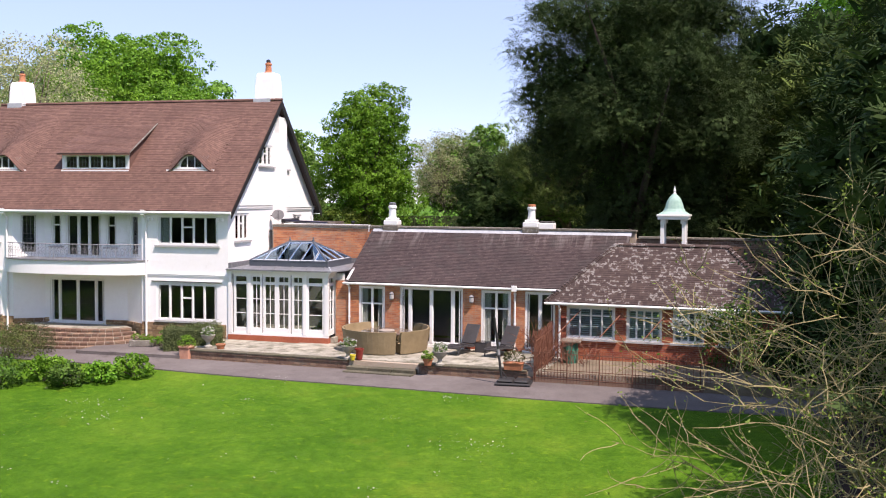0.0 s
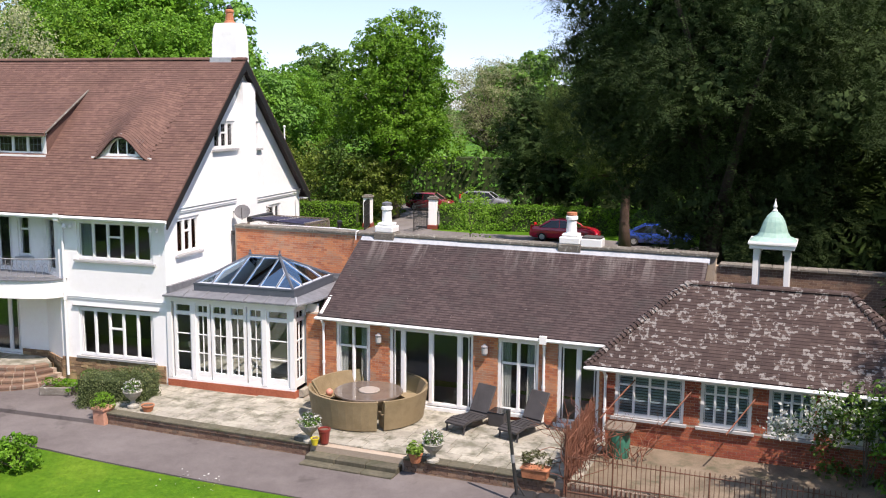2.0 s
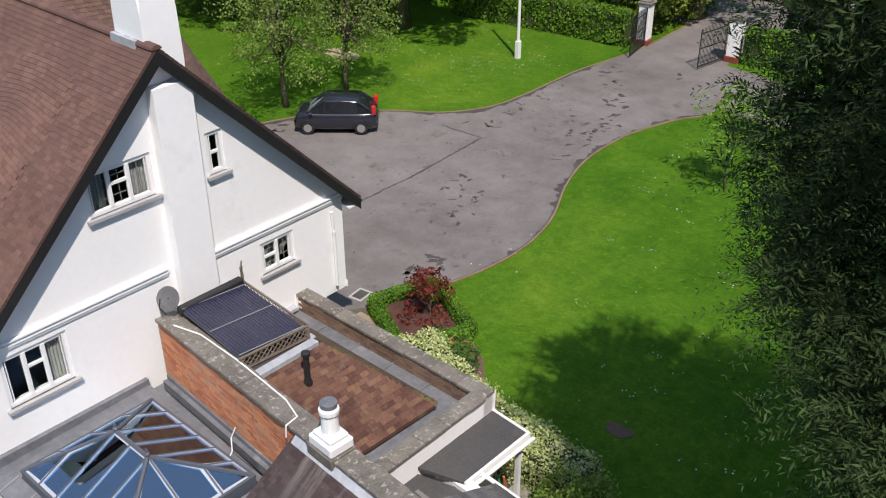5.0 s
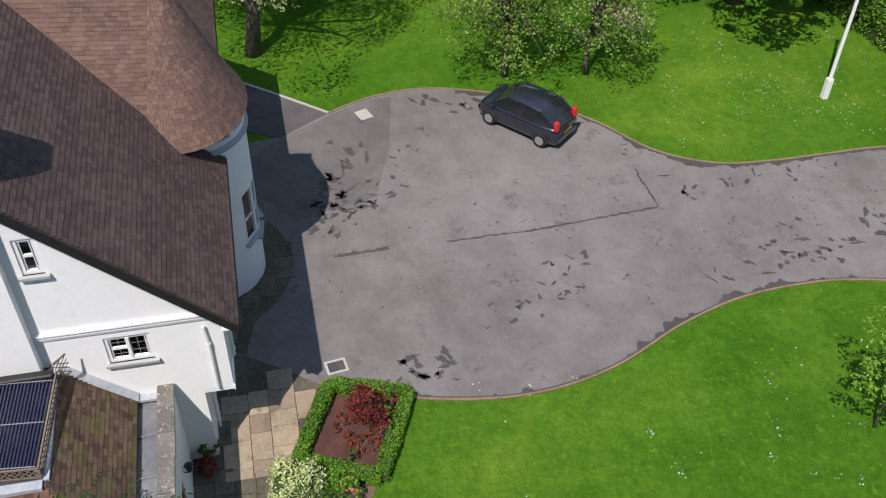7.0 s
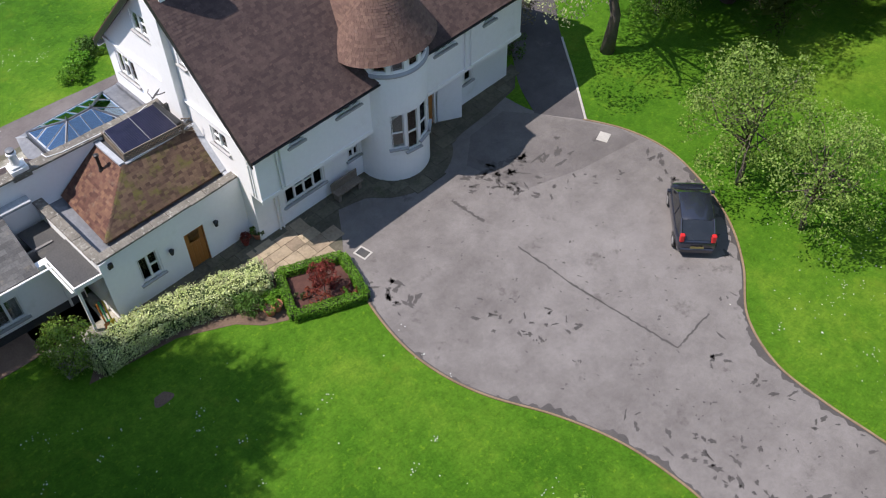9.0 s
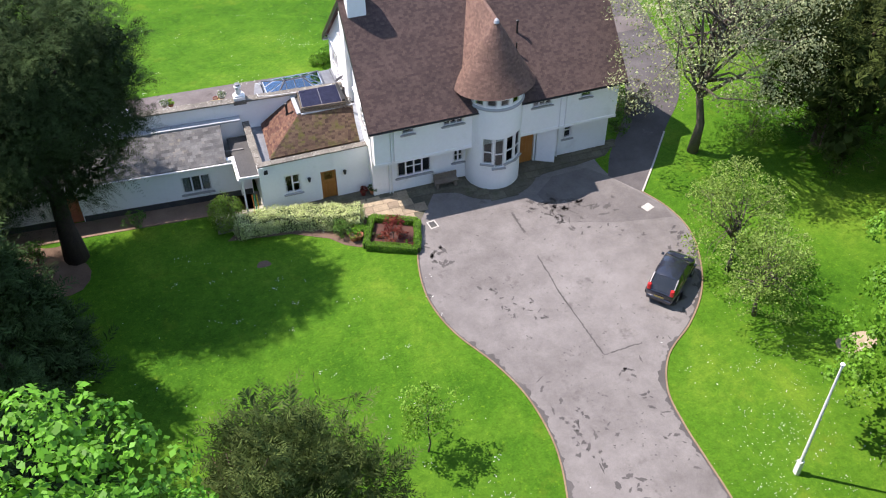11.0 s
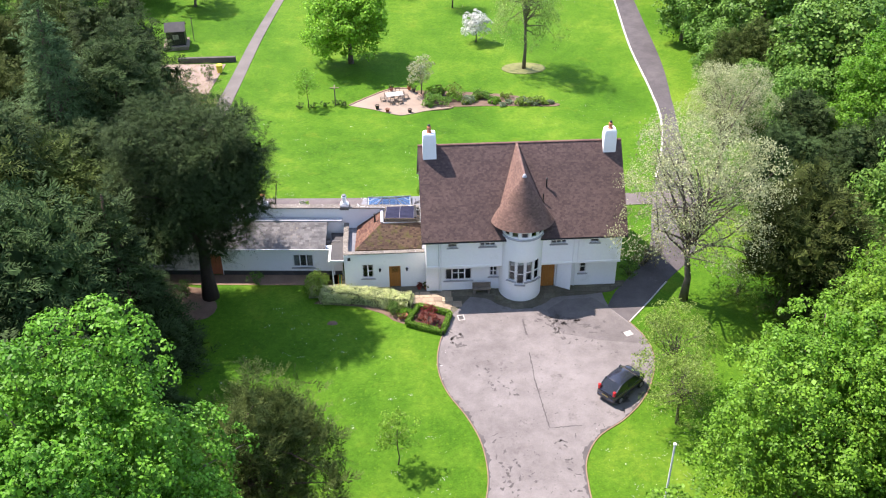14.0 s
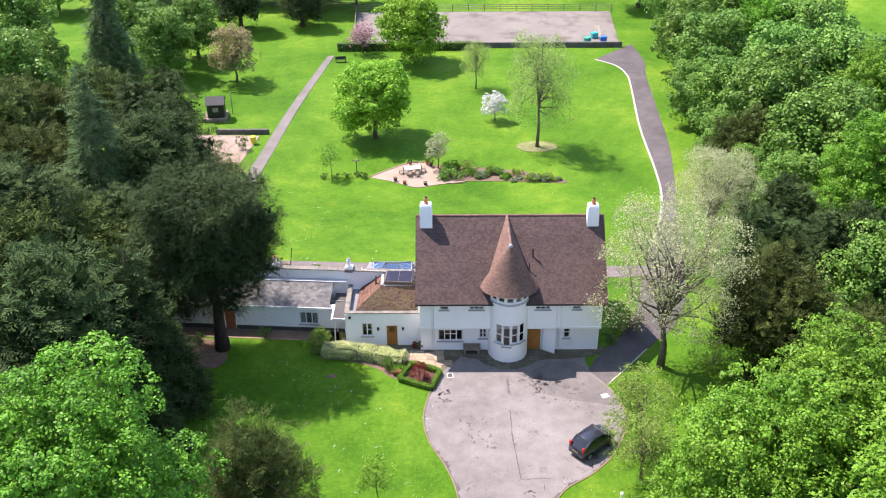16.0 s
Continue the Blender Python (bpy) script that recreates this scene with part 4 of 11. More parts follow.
downpipe(house, [(-3.85, S_Y + 0.02, 5.2), (-3.85, -0.07, 4.95), (-3.85, -0.07, 2.7), (-3.85, -0.09, 2.5), (-3.85, -0.09, -0.1)], 0.045, hopper=True)
downpipe(house, [(-10.85, S_Y + 0.02, 5.2), (-10.85, -0.07, 4.95), (-10.85, -0.07, 2.7), (-10.85, -0.09, 2.5), (-10.85, -0.09, -0.1)], 0.045, hopper=True)
downpipe(house, [(0.07, 9.3, 5.1), (0.07, 9.35, 4.5), (0.07, 9.35, 2.9)], 0.04)
for x in (-0.95, -1.12, -11.0, -11.35):
    downpipe(house, [(x, YN1 + 0.06, 5.1), (x, YN1 + 0.06, 2.9), (x, YN0 + 0.07, 2.5), (x, YN0 + 0.07, 0.02)], 0.04)

# chimneys and the breast on the gable
def chimney(x, y, z0, z1, sx, sy, pot_h, label, parent=None):
    bm = bmesh.new()
    prof = [(1.0, z0), (1.0, z0 + 0.5), (0.97, z1 - 0.7), (0.95, z1 - 0.3), (0.9, z1 - 0.1), (0.8, z1)]
    rows = []
    for k, z in prof:
        rows.append([bm.verts.new((x + a * sx / 2 * k, y + b * sy / 2 * k, z)) for a, b in ((-1, -1), (1, -1), (1, 1), (-1, 1))])
    for a, b in zip(rows, rows[1:]):
        for i in range(4):
            bm.faces.new((a[i], a[(i + 1) % 4], b[(i + 1) % 4], b[i]))
    bm.faces.new(rows[-1])
    bm.faces.new(rows[0][::-1])
    es = [e for e in bm.edges if abs((e.verts[0].co - e.verts[1].co).normalized().z) > 0.6]
    bmesh.ops.bevel(bm, geom=es, offset=0.05, segments=2, affect="EDGES")
    ob = part("chimney", bm, RENDER, parent or house, label)
    bm = bmesh.new()
    lathe(bm, [(0.2, z1 - 0.02), (0.2, z1 + 0.06), (0.15, z1 + 0.1), (0.135, z1 + pot_h * 0.75), (0.16, z1 + pot_h * 0.8), (0.16, z1 + pot_h * 0.9), (0.12, z1 + pot_h)], 14, (x, y, 0))
    part("chimney_pot", bm, TERRACOTTA, ob, "red clay chimney pot")
    bm = bmesh.new()
    lathe(bm, [(0.07, z1 + pot_h - 0.02), (0.11, z1 + pot_h + 0.05), (0.09, z1 + pot_h + 0.13), (0.03, z1 + pot_h + 0.16)], 12, (x, y, 0))
    part("cowl", bm, IRON, ob)
    bm = bmesh.new()
    box(bm, x - sx * 0.54, x + sx * 0.3, y - sy * 0.6, y - sy * 0.46, 10.3, 10.58)
    part("flashing", bm, LEADBRIGHT, ob)
    return ob


chimney(-0.52, 5.32, 9.5, 11.8, 1.02, 0.86, 0.5, "white rendered chimney stack")
chimney(-13.95, RIDGE_Y + 0.3, 9.6, 11.65, 0.95, 0.85, 0.45, "white rendered chimney stack")
bm = bmesh.new()
box(bm, 0.0, 0.27, 4.74, 5.66, 2.9, 9.7)
part("chimney_breast", bm, RENDER, house)

# ---------------------------------------------------------------- tower
TX, TY, TR = -7.15, 9.15, 1.6
tower = thing("tower", "round white stair tower with conical tiled roof", "tower")
SEGT = 48


def ring_wall(parent, r, z0, z1, holes, thick=0.25, mat=None, name="wall"):
    """A round wall with holes given as (angle0, angle1, z0, z1) in degrees from +y, turning towards -x."""
    angs = sorted(set([k * 360 / SEGT for k in range(SEGT)] + [h[0] % 360 for h in holes] + [h[1] % 360 for h in holes]))
    zs = sorted({z0, z1} | {h[2] for h in holes} | {h[3] for h in holes})
    bm = bmesh.new()

    def p(a, z, rr):
        return bm.verts.new((TX - rr * math.sin(radians(a)), TY + rr * math.cos(radians(a)), z))
    for a, b in zip(angs, angs[1:] + [angs[0] + 360]):
        for za, zb in zip(zs, zs[1:]):
            c, zc = (a + b) / 2, (za + zb) / 2
            if any(h[0] < c < h[1] and h[2] < zc < h[3] or h[0] < c - 360 < h[1] and h[2] < zc < h[3] for h in holes):
                continue
            o = [p(a, za, r), p(b, za, r), p(b, zb, r), p(a, zb, r)]
            i = [p(a, za, r - thick), p(b, za, r - thick), p(b, zb, r - thick), p(a, zb, r - thick)]
            bm.faces.new(o[::-1])
            bm.faces.new(i)
            for k in range(4):
                bm.faces.new((o[k], o[(k + 1) % 4], i[(k + 1) % 4], i[k]))
    bmesh.ops.remove_doubles(bm, verts=bm.verts[:], dist=1e-4)
    bmesh.ops.recalc_face_normals(bm, faces=bm.faces[:])
    return part(name, bm, mat or RENDER, parent)


def on_tower(a, z, r):
    """A frame on the tower at angle a, facing outwards: u runs along the tangent."""
    return Matrix.Translation((TX - r * math.sin(radians(a)), TY + r * math.cos(radians(a)), z)) @ Matrix.Rotation(radians(180 + a), 4, "Z")


TOP = [(-62 + 26 * k, -42 + 26 * k, 5.74, 6.24) for k in range(6)]
TALL = [(-30, -9, 1.85, 3.65), (-6, 15, 1.6, 3.65), (18, 39, 1.85, 3.65), (42, 63, 1.85, 3.65)]
TALL = [(a - 12, b - 12, z0, z1) for a, b, z0, z1 in TALL]
ring_wall(tower, TR, -0.3, 6.42, TOP + TALL)
for a, b, z0, z1 in TOP + TALL:
    w = 2 * TR * math.sin(radians((b - a) / 2)) + 0.04
    m = on_tower((a + b) / 2, z0, TR * math.cos(radians((b - a) / 2)) + 0.03) @ Matrix.Translation((-w / 2, 0, 0))
    window(tower, m, w, z1 - z0, [(1, 0.55 if z1 - z0 > 1 else 0)], sill="grey" if z1 - z0 > 1 else False, depth=0.03, outer=0.05, leads=False)
bm = bmesh.new()
lathe(bm, [(TR, 5.5), (TR + 0.09, 5.53), (TR + 0.1, 5.6), (TR + 0.02, 5.66), (TR, 5.68)], SEGT, (TX, TY, 0))
part("sill_band", bm, GREYSILL, tower, "grey painted sill band")
bm = bmesh.new()
lathe(bm, [(0.02, 0.0), (TR - 0.27, 0.0), (TR - 0.27, 0.1), (0.02, 0.1)], 24, (TX, TY, 0))
box(bm, TX - 0.9, TX + 0.9, TY - 0.05, TY + 0.05, 0.1, 6.1)
part("stair_core", bm, DARKROOM, tower)
# cone with a tail that runs back to the main ridge
CONETILE = surface("dull_brown_tile", (0.112, 0.066, 0.05), (0.185, 0.11, 0.085), 0.85, 0.5, 14, 0.4, 60, islands=0.2, stain=(0.19, 0.13, 0.105), stain_scale=6.0, stain_at=(0.63, 0.7))
CA = Vector((TX, TY - 0.1, 10.15))
bm = bmesh.new()
SQ = 0.8
prof = [(2.3, 6.36), (2.08, 6.66), (1.55, 7.48), (1.02, 8.45), (0.5, 9.4), (0.03, 10.15)]
lathe(bm, prof, 40, (CA.x, CA.y, 0), SQ)
cone = part("roof", bm, CONETILE, tower, "bell-shaped conical roof of brown tiles")


def cone_tiles():
    rng = np.random.default_rng(5)
    q = []
    rs, zs = [p[0] for p in prof][::-1], [p[1] for p in prof][::-1]
    z = 6.34
    while z < 10.0:
        r = float(np.interp(z, [p[1] for p in prof], [p[0] for p in prof]))
        r2 = float(np.interp(z + 0.13, [p[1] for p in prof], [p[0] for p in prof]))
        n = max(8, int(2 * math.pi * r / 0.19))
        off = rng.uniform(0, 6.28)
        for k in range(n):
            a0, a1 = off + 2 * math.pi * (k + 0.02) / n, off + 2 * math.pi * (k + 0.98) / n
            lift = rng.uniform(0, 0.002)
            row = []
            for d in (0.0, 0.016):
                for rr, zz, e in ((r, z, 0.018), (r2, z + 0.13, 0.004)):
                    for a in (a0, a1):
                        q_r = rr + e + d + lift
                        row.append((CA.x + q_r * math.cos(a), CA.y + SQ * q_r * math.sin(a), zz + d * 0.5))
            q.append(row)
        z += 0.105
    return np.array(q)


q = cone_tiles()
near = np.argsort(np.linalg.norm(q.mean(1) - np.array((TX + 0.6, TY + 1.6, 7.2)), axis=1))
pieces(cone, "roof_tile", q[near[:250]], CONETILE)
ob = new("tiles", mesh_boxes("tiles", q[near[250:]], CONETILE))
ob.parent = cone
tagged(ob, "overlapping courses of small roof tiles", kind="stuff")
tail0, tail1 = CA + Vector((0, 0.1, 0.0)), Vector((TX + 0.1, RIDGE_Y, RIDGE_Z + 0.03))
k = 0.5
for s in (1, -1):
    a, b = tail0, tail1
    lo_a, lo_b = a + Vector((s * 2.0, 0, -4.0)), b + Vector((s * 2.0, 0, -4.0))
    sl = slab_roof(tower, "roof", [a, b, lo_b, lo_a] if s < 0 else [a, lo_a, lo_b, b], 0.1, CONETILE, "brown tiled roof slope behind the cone")
    tiled(sl, lo_b if s > 0 else lo_a, (a - b).normalized() * s if s > 0 else (b - a).normalized(), (a - lo_a), (a - lo_a).length, lambda v: (0, (a - b).length), 0.115, 0.19, CONETILE, seed=11 + s)
ridge_tiles(tower.children[-1], tail0, tail1, 0.11, CONETILE, 0.3)
bm = bmesh.new()
lathe(bm, [(0.16, -0.16), (0.12, 0.0), (0.05, 0.07), (0.02, 0.1)], 12, CA + Vector((0, 0.05, 0.0)))
part("lead_cap", bm, LEADBRIGHT, tower, "pale lead cap")
bm = bmesh.new()
tube(bm, [(-8.75, 8.2, 7.0), (-8.75, 8.2, 7.95)], 0.045, 8)
part("vent_pipe", bm, IRON, house)

# ---------------------------------------------------------------- dormer and eyebrow windows on the south slope
SLOPE = (RIDGE_Z - SE_Z) / (RIDGE_Y - S_Y)


def south_z(y):
    return SE_Z + (y - S_Y) * SLOPE


def dormer(x0, x1):
    y = 1.5
    zb = south_z(y) + 0.02
    zt = zb + 0.72
    bm = bmesh.new()
    # cheeks and front
    for xx in (x0, x1 - 0.08):
        box(bm, xx, xx + 0.08, y, y + 0.75, zb - 0.05, zt)
    box(bm, x0, x1, y + 0.01, y + 0.12, zb - 0.12, zb)
    d = part("dormer", bm, PAINT, house, "low white dormer with a tiled shed roof")
    m = facing(x0 + 0.08, y, zb, 0)
    window(d, m, x1 - x0 - 0.16, zt - zb, [(1, 0)] * 5, depth=0.02, leads=True, sill=True)
    yb = 3.75
    a = [(x0 - 0.12, y - 0.22, zt + 0.02), (x1 + 0.12, y - 0.22, zt + 0.02), (x1 + 0.12, yb, south_z(yb) + 0.02), (x0 - 0.12, yb, south_z(yb) + 0.02)]
    r = slab_roof(d, "dormer_roof", a, 0.08, TILE)
    up = Vector(a[3]) - Vector(a[0])
    t = tiled(d, a[0], (1, 0, 0), up, up.length, lambda v: (0, x1 - x0 + 0.24), 0.115, 0.19, TILE, seed=21)
    bm = bmesh.new()
    box(bm, x0 + 0.1, x1 - 0.1, y + 0.5, y + 0.55, zb, zt)
    part("backing", bm, DARKROOM, d)
    for xx in (x0 - 0.02, x1 - 0.04):
        bm = bmesh.new()
        side = [(y + 0.02, zb - 0.1), (y + 0.02, zt - 0.05), (yb - 0.05, south_z(yb) - 0.1)]
        f = [bm.verts.new((xx, v_, z_)) for v_, z_ in side]
        g_ = [bm.verts.new((xx + 0.06, v_, z_)) for v_, z_ in side]
        bm.faces.new(f)
        bm.faces.new(g_[::-1])
        for i in range(3):
            bm.faces.new((f[i], f[(i + 1) % 3], g_[(i + 1) % 3], g_[i]))
        bmesh.ops.recalc_face_normals(bm, faces=bm.faces[:])
        part("cheek", bm, TILE, d, "tile-hung dormer cheek")
    bm = bmesh.new()
    tube(bm, [Vector(a[1]) + Vector((0.0, 0.05, 0.02)), Vector(a[2]) + Vector((0.0, 0, 0.03))], 0.035, 6)
    part("verge_strip", bm, COPING, d)


dormer(-9.05, -5.6)


def eyebrow(x0, x1):
    """A low curved window under a swelling of the tiles."""
    xm, hw, y = (x0 + x1) / 2, (x1 - x0) / 2, 1.5
    zb = south_z(y) + 0.04
    H = 0.78
    n = 32

    def bulge(s):
        return H * (0.5 + 0.5 * math.cos(math.pi * max(-1.0, min(1.0, s)))) ** 1.15

    depth = 3.2

    def top(s, t):
        """Height over the slope at s across and t up the swell."""
        return bulge(s / (1 + 0.55 * t)) * 1.06 * max(0.0, 1 - t) ** 1.35
    bm = bmesh.new()
    rows = []
    for j in range(17):
        t = j / 16
        yy = y - 0.12 + t * depth
        rows.append([bm.verts.new((xm + (-1 + 2 * i / n) * hw * 1.7, yy, south_z(yy) - 0.03 + top((-1 + 2 * i / n) * 1.7 / 1.14, t))) for i in range(n + 1)])
    for a, b in zip(rows, rows[1:]):
        for i in range(n):
            bm.faces.new((a[i], a[i + 1], b[i + 1], b[i]))
    e = part("eyebrow_window", bm, TILE, house, "curved eyebrow window under a swell of tiles", smooth=True)
    # tiles over the swell
    q = []
    g = 0.085
    tw = 0.17
    nn = int(2 * hw * 1.7 / tw)
    for j in range(int(depth / g)):
        ya, y2 = y - 0.14 + j * g, y - 0.14 + j * g + g * 1.25
        for i in range(nn):
            xa = -hw * 1.7 + (i + (0.5 if j % 2 else 0)) * tw
            sa, sb = xa / (hw * 1.14), (xa + tw * 0.985) / (hw * 1.14)
            if top((sa + sb) / 2, (ya - y + 0.14) / depth) < 0.03:
                continue
            row = []
            for d in (0.0, 0.016):
                for yv, ex in ((ya, 0.02), (y2, 0.003)):
                    for s_ in (sa, sb):
                        row.append((xm + s_ * hw * 1.14, yv, south_z(yv) + 0.015 + top(s_, max(0.0, (yv - y + 0.14) / depth)) + ex + d))
            q.append(row)
    ob = new("tiles", mesh_boxes("tiles", np.array(q), TILE))
    ob.parent = e
    tagged(ob, "curving courses of roof tiles", kind="stuff")
    # white face with a half-round window of three lights
    bm = bmesh.new()
    f, b = [], []
    for i in range(n + 1):
        s = -1 + 2 * i / n
        f.append(bm.verts.new((xm + s * hw, y, zb + bulge(s))))
        b.append(bm.verts.new((xm + s * hw, y + 0.08, zb + bulge(s))))
    inner_f, inner_b = [], []
    for i in range(n + 1):
        a = math.pi * (1 - i / n)
        px, pz = 0.52 * math.cos(a), 0.1 + 0.5 * math.sin(a)
        inner_f.append(bm.verts.new((xm + px, y, zb + pz)))
        inner_b.append(bm.verts.new((xm + px, y + 0.08, zb + pz)))
    for i in range(n):
        bm.faces.new((f[i], inner_f[i], inner_f[i + 1], f[i + 1]))
        bm.faces.new((f[i], f[i + 1], b[i + 1], b[i]))
        bm.faces.new((inner_f[i], inner_b[i], inner_b[i + 1], inner_f[i + 1]))
    bl, br = bm.verts.new((xm - hw, y, zb - 0.02)), bm.verts.new((xm + hw, y, zb - 0.02))
    bm.faces.new((f[0], bl, br, f[-1], inner_f[-1], inner_f[0]))
    box(bm, xm - hw - 0.05, xm + hw + 0.05, y - 0.08, y + 0.05, zb - 0.07, zb - 0.01)
    for s in (-0.18, 0.18):
        box(bm, xm + s - 0.02, xm + s + 0.02, y + 0.02, y + 0.06, zb + 0.09, zb + 0.56)
    part("face_board", bm, PAINT, e)
    bm = bmesh.new()
    prism(bm, [(xm + 0.53 * math.cos(math.pi * i / 20), 0.09 + 0.51 * math.sin(math.pi * i / 20)) for i in range(21)], 0, 0.01, Matrix(((1, 0, 0, 0), (0, 0, -1, y + 0.07), (0, 1, 0, zb), (0, 0, 0, 1))))
    p = part("pane", bm, GLASS, e)
    p.visible_shadow = False
    bm = bmesh.new()
    for s in np.arange(-0.6, 0.61, 0.12):
        tube(bm, [(xm + s - 0.25, y + 0.055, zb + 0.09), (xm + s + 0.25, y + 0.055, zb + 0.59)], 0.005, 4)
    part("lead_bars", bm, GREYIRON, e)
    bm = bmesh.new()
    box(bm, xm - 0.55, xm + 0.55, y + 0.4, y + 0.44, zb - 0.2, zb + 0.64)
    part("backing", bm, DARKROOM, e)


eyebrow(-3.66, -1.42)
eyebrow(-13.25, -11.0)

# ---------------------------------------------------------------- balcony, bowed out over the garden door
balcony = thing("balcony", "white bowed balcony with scrolled iron railing", "balcony")
N = 28
CX = -7.35


def bow(t, out, half=3.45):
    s = -1 + 2 * t
    return (CX + s * half, -out * math.sqrt(max(0.0, 1 - abs(s) ** 2.6)) + 0.0)


def bow_slab(z0, z1, out, half):
    bm = bmesh.new()
    pts = [bow(i / N, out, half) for i in range(N + 1)] + [(CX + 3.0, 0.3), (CX + 2.1, 0.69), (CX - 2.1, 0.69), (CX - 3.0, 0.3)]
    prism(bm, pts, z0, z1)
    return bm


part("slab", bow_slab(2.55, 3.14, 1.0, 3.5), RENDER, balcony)
part("floor_lead", bow_slab(3.14, 3.18, 1.06, 3.55), LEAD, balcony)
for z, r in ((3.28, 0.014), (3.86, 0.02)):
    bm = bmesh.new()
    tube(bm, [(*bow(0.012 + 0.976 * i / 60, 0.93, 3.42), z) for i in range(61)], r, 6)
    part("rail", bm, GREYIRON, balcony)


def railing(parent, along, z0, z1, count, mat, scroll=True):
    for i in range(count):
        x, y = along((i + 0.5) / count)
        bm = bmesh.new()
        tube(bm, [(x, y, z0), (x, y, z1)], 0.009, 5)
        part("baluster", bm, mat, parent)
    if scroll:
        for i in range(count):
            (x0, y0), (x1, y1) = along((i + 0.5) / count), along(min((i + 1.5) / count, 1))
            bm = bmesh.new()
            pts = []
            zc = (z0 + z1) / 2
            for k in range(22):
                a = k / 21 * 3.2 * math.pi
                rr = 0.015 + 0.09 * k / 21
                s = 0.5 + rr * math.cos(a) / 0.2
                pts.append((x0 + (x1 - x0) * s, y0 + (y1 - y0) * s, zc + rr * 2.2 * math.sin(a)))
            tube(bm, pts, 0.007, 4)
            part("scroll", bm, mat, parent)


railing(balcony, lambda t: bow(0.02 + 0.96 * t, 0.93, 3.42), 3.18, 3.86, 34, GREYIRON)

# curved brick steps below the garden door
steps = thing("garden_steps", "broad curved brick steps up to the garden door", "steps")
for i in range(5):
    z1 = 0.2 - i * 0.14
    out = 1.15 + i * 0.34
    bm = bmesh.new()
    half = 2.75 + i * 0.2
    pts = [bow(k / N, out, half) for k in range(N + 1)] + [(CX + half - 0.1, 0.62 if i == 0 else 0.0), (CX - half + 0.1, 0.62 if i == 0 else 0.0)]
    if i == 0:
        pts = [bow(k / N, out, half) for k in range(N + 1)] + [(CX + 2.0, 0.66), (CX - 2.0, 0.66)]
    prism(bm, pts, -0.7, z1)
    st = part("step", bm, MORTAR if i else PAVING, steps)
    q = []
    nb = 22
    for k in range(nb):
        (xa, ya), (xb, yb) = bow((k + 0.06) / nb, out + 0.012, half + 0.012), bow((k + 0.94) / nb, out + 0.012, half + 0.012)
        m = facing(xa, ya, 0, math.degrees(math.atan2(yb - ya, xb - xa)))
        L = math.hypot(xb - xa, yb - ya)
        q.append(moved(m, unit_boxes([0], [L], [-0.02], [0.3], [z1 - 0.065], [z1 + 0.006])[0]))
        q.append(moved(m, unit_boxes([0], [L], [-0.005], [0.05], [z1 - 0.138], [z1 - 0.073])[0]))
    pieces(st, "brick", q, OLDBRICK)

# ---------------------------------------------------------------- garden wing, set at a small angle to the house
MW = Matrix.Translation((5.2, 0.62, 0)) @ Matrix.Rotation(radians(-4), 4, "Z")
WALL_T, PAR_V, TER_Z = 0.28, 3.0, -0.1


def bricks(parent, m, regions, out=0.008, seed=1, mat=None, own=300, face=0.0, centre=None):
    """Stretcher-bond bricks standing proud of a mortar wall: regions are (u0, u1, z0, z1) in the wall's own frame."""
    rng = np.random.default_rng(seed)
    q, mids = [], []
    L, Hh, j = 0.225, 0.075, 0.01
    for u0, u1, z0, z1 in regions:
        nz = int(round((z1 - z0) / Hh))
        for r in range(nz):
            za, zb = z0 + r * Hh + j / 2, min(z0 + (r + 1) * Hh - j / 2, z1)
            off = (L / 2) if int(round(z0 / Hh)) + r & 1 else 0.0
            a = math.floor(u0 / L) * L - off
            while a < u1:
                s, e = max(a + j / 2, u0), min(a + L - j / 2, u1)
                if e - s > 0.03:
                    o = out * rng.uniform(0.4, 1.3)
                    q.append(unit_boxes([s], [e], [face - o], [face + 0.02], [za], [zb])[0])
                a += L
    q = np.array(q)
    w = moved(m, q.reshape(-1, 3)).reshape(q.shape)
    if own and len(w):
        c = np.array(centre) if centre is not None else w.mean((0, 1))
        order = np.argsort(np.linalg.norm(w.mean(1) - c, axis=1))
        pieces(parent, "brick", w[order[:own]], mat or BRICK)
        w = w[order[own:]]
    if len(w):
        ob = new("brickwork", mesh_boxes("brickwork", w, mat or BRICK))
        ob.parent = parent
        tagged(ob, "courses of red brick", kind="stuff")


wing = thing("garden_wing", "low brick wing with a dark tiled roof and white french windows", "house")
# holes: (u0, u1, z0, z1) along the front
WH = [(0.45, 1.62, 0.12, 2.3), (2.28, 4.98, 0.0, 2.32), (5.75, 6.98, 0.12, 2.3), (7.55, 8.75, 0.0, 2.3)]
bm = bmesh.new()
pierced(bm, rect(-0.62, 9.0, -0.6, 2.5), WH, WALL_T, MW)
wwall = part("wall", bm, MORTAR, wing, "orange-red brick wall")
regs = [(-0.6, 0.45, -0.075, 2.475), (1.62, 2.28, -0.075, 2.475), (4.98, 5.75, -0.075, 2.475), (6.98, 7.55, -0.075, 2.475), (8.75, 9.0, -0.075, 2.475), (0.45, 1.62, -0.075, 0.12), (5.75, 6.98, -0.075, 0.12)]
regs += [(0.45, 1.62, 2.325, 2.475), (2.28, 4.98, 2.325, 2.475), (5.75, 6.98, 2.325, 2.475), (7.55, 8.75, 2.325, 2.475)]
bricks(wwall, MW, regs, seed=5, centre=(8.0, 0.4, 1.2))
bm = bmesh.new()
box(bm, -0.58, 9.0, -0.035, 0.0, -0.3, 0.0, MW)
part("plinth", bm, BRICKRED, wing, "red brick plinth")


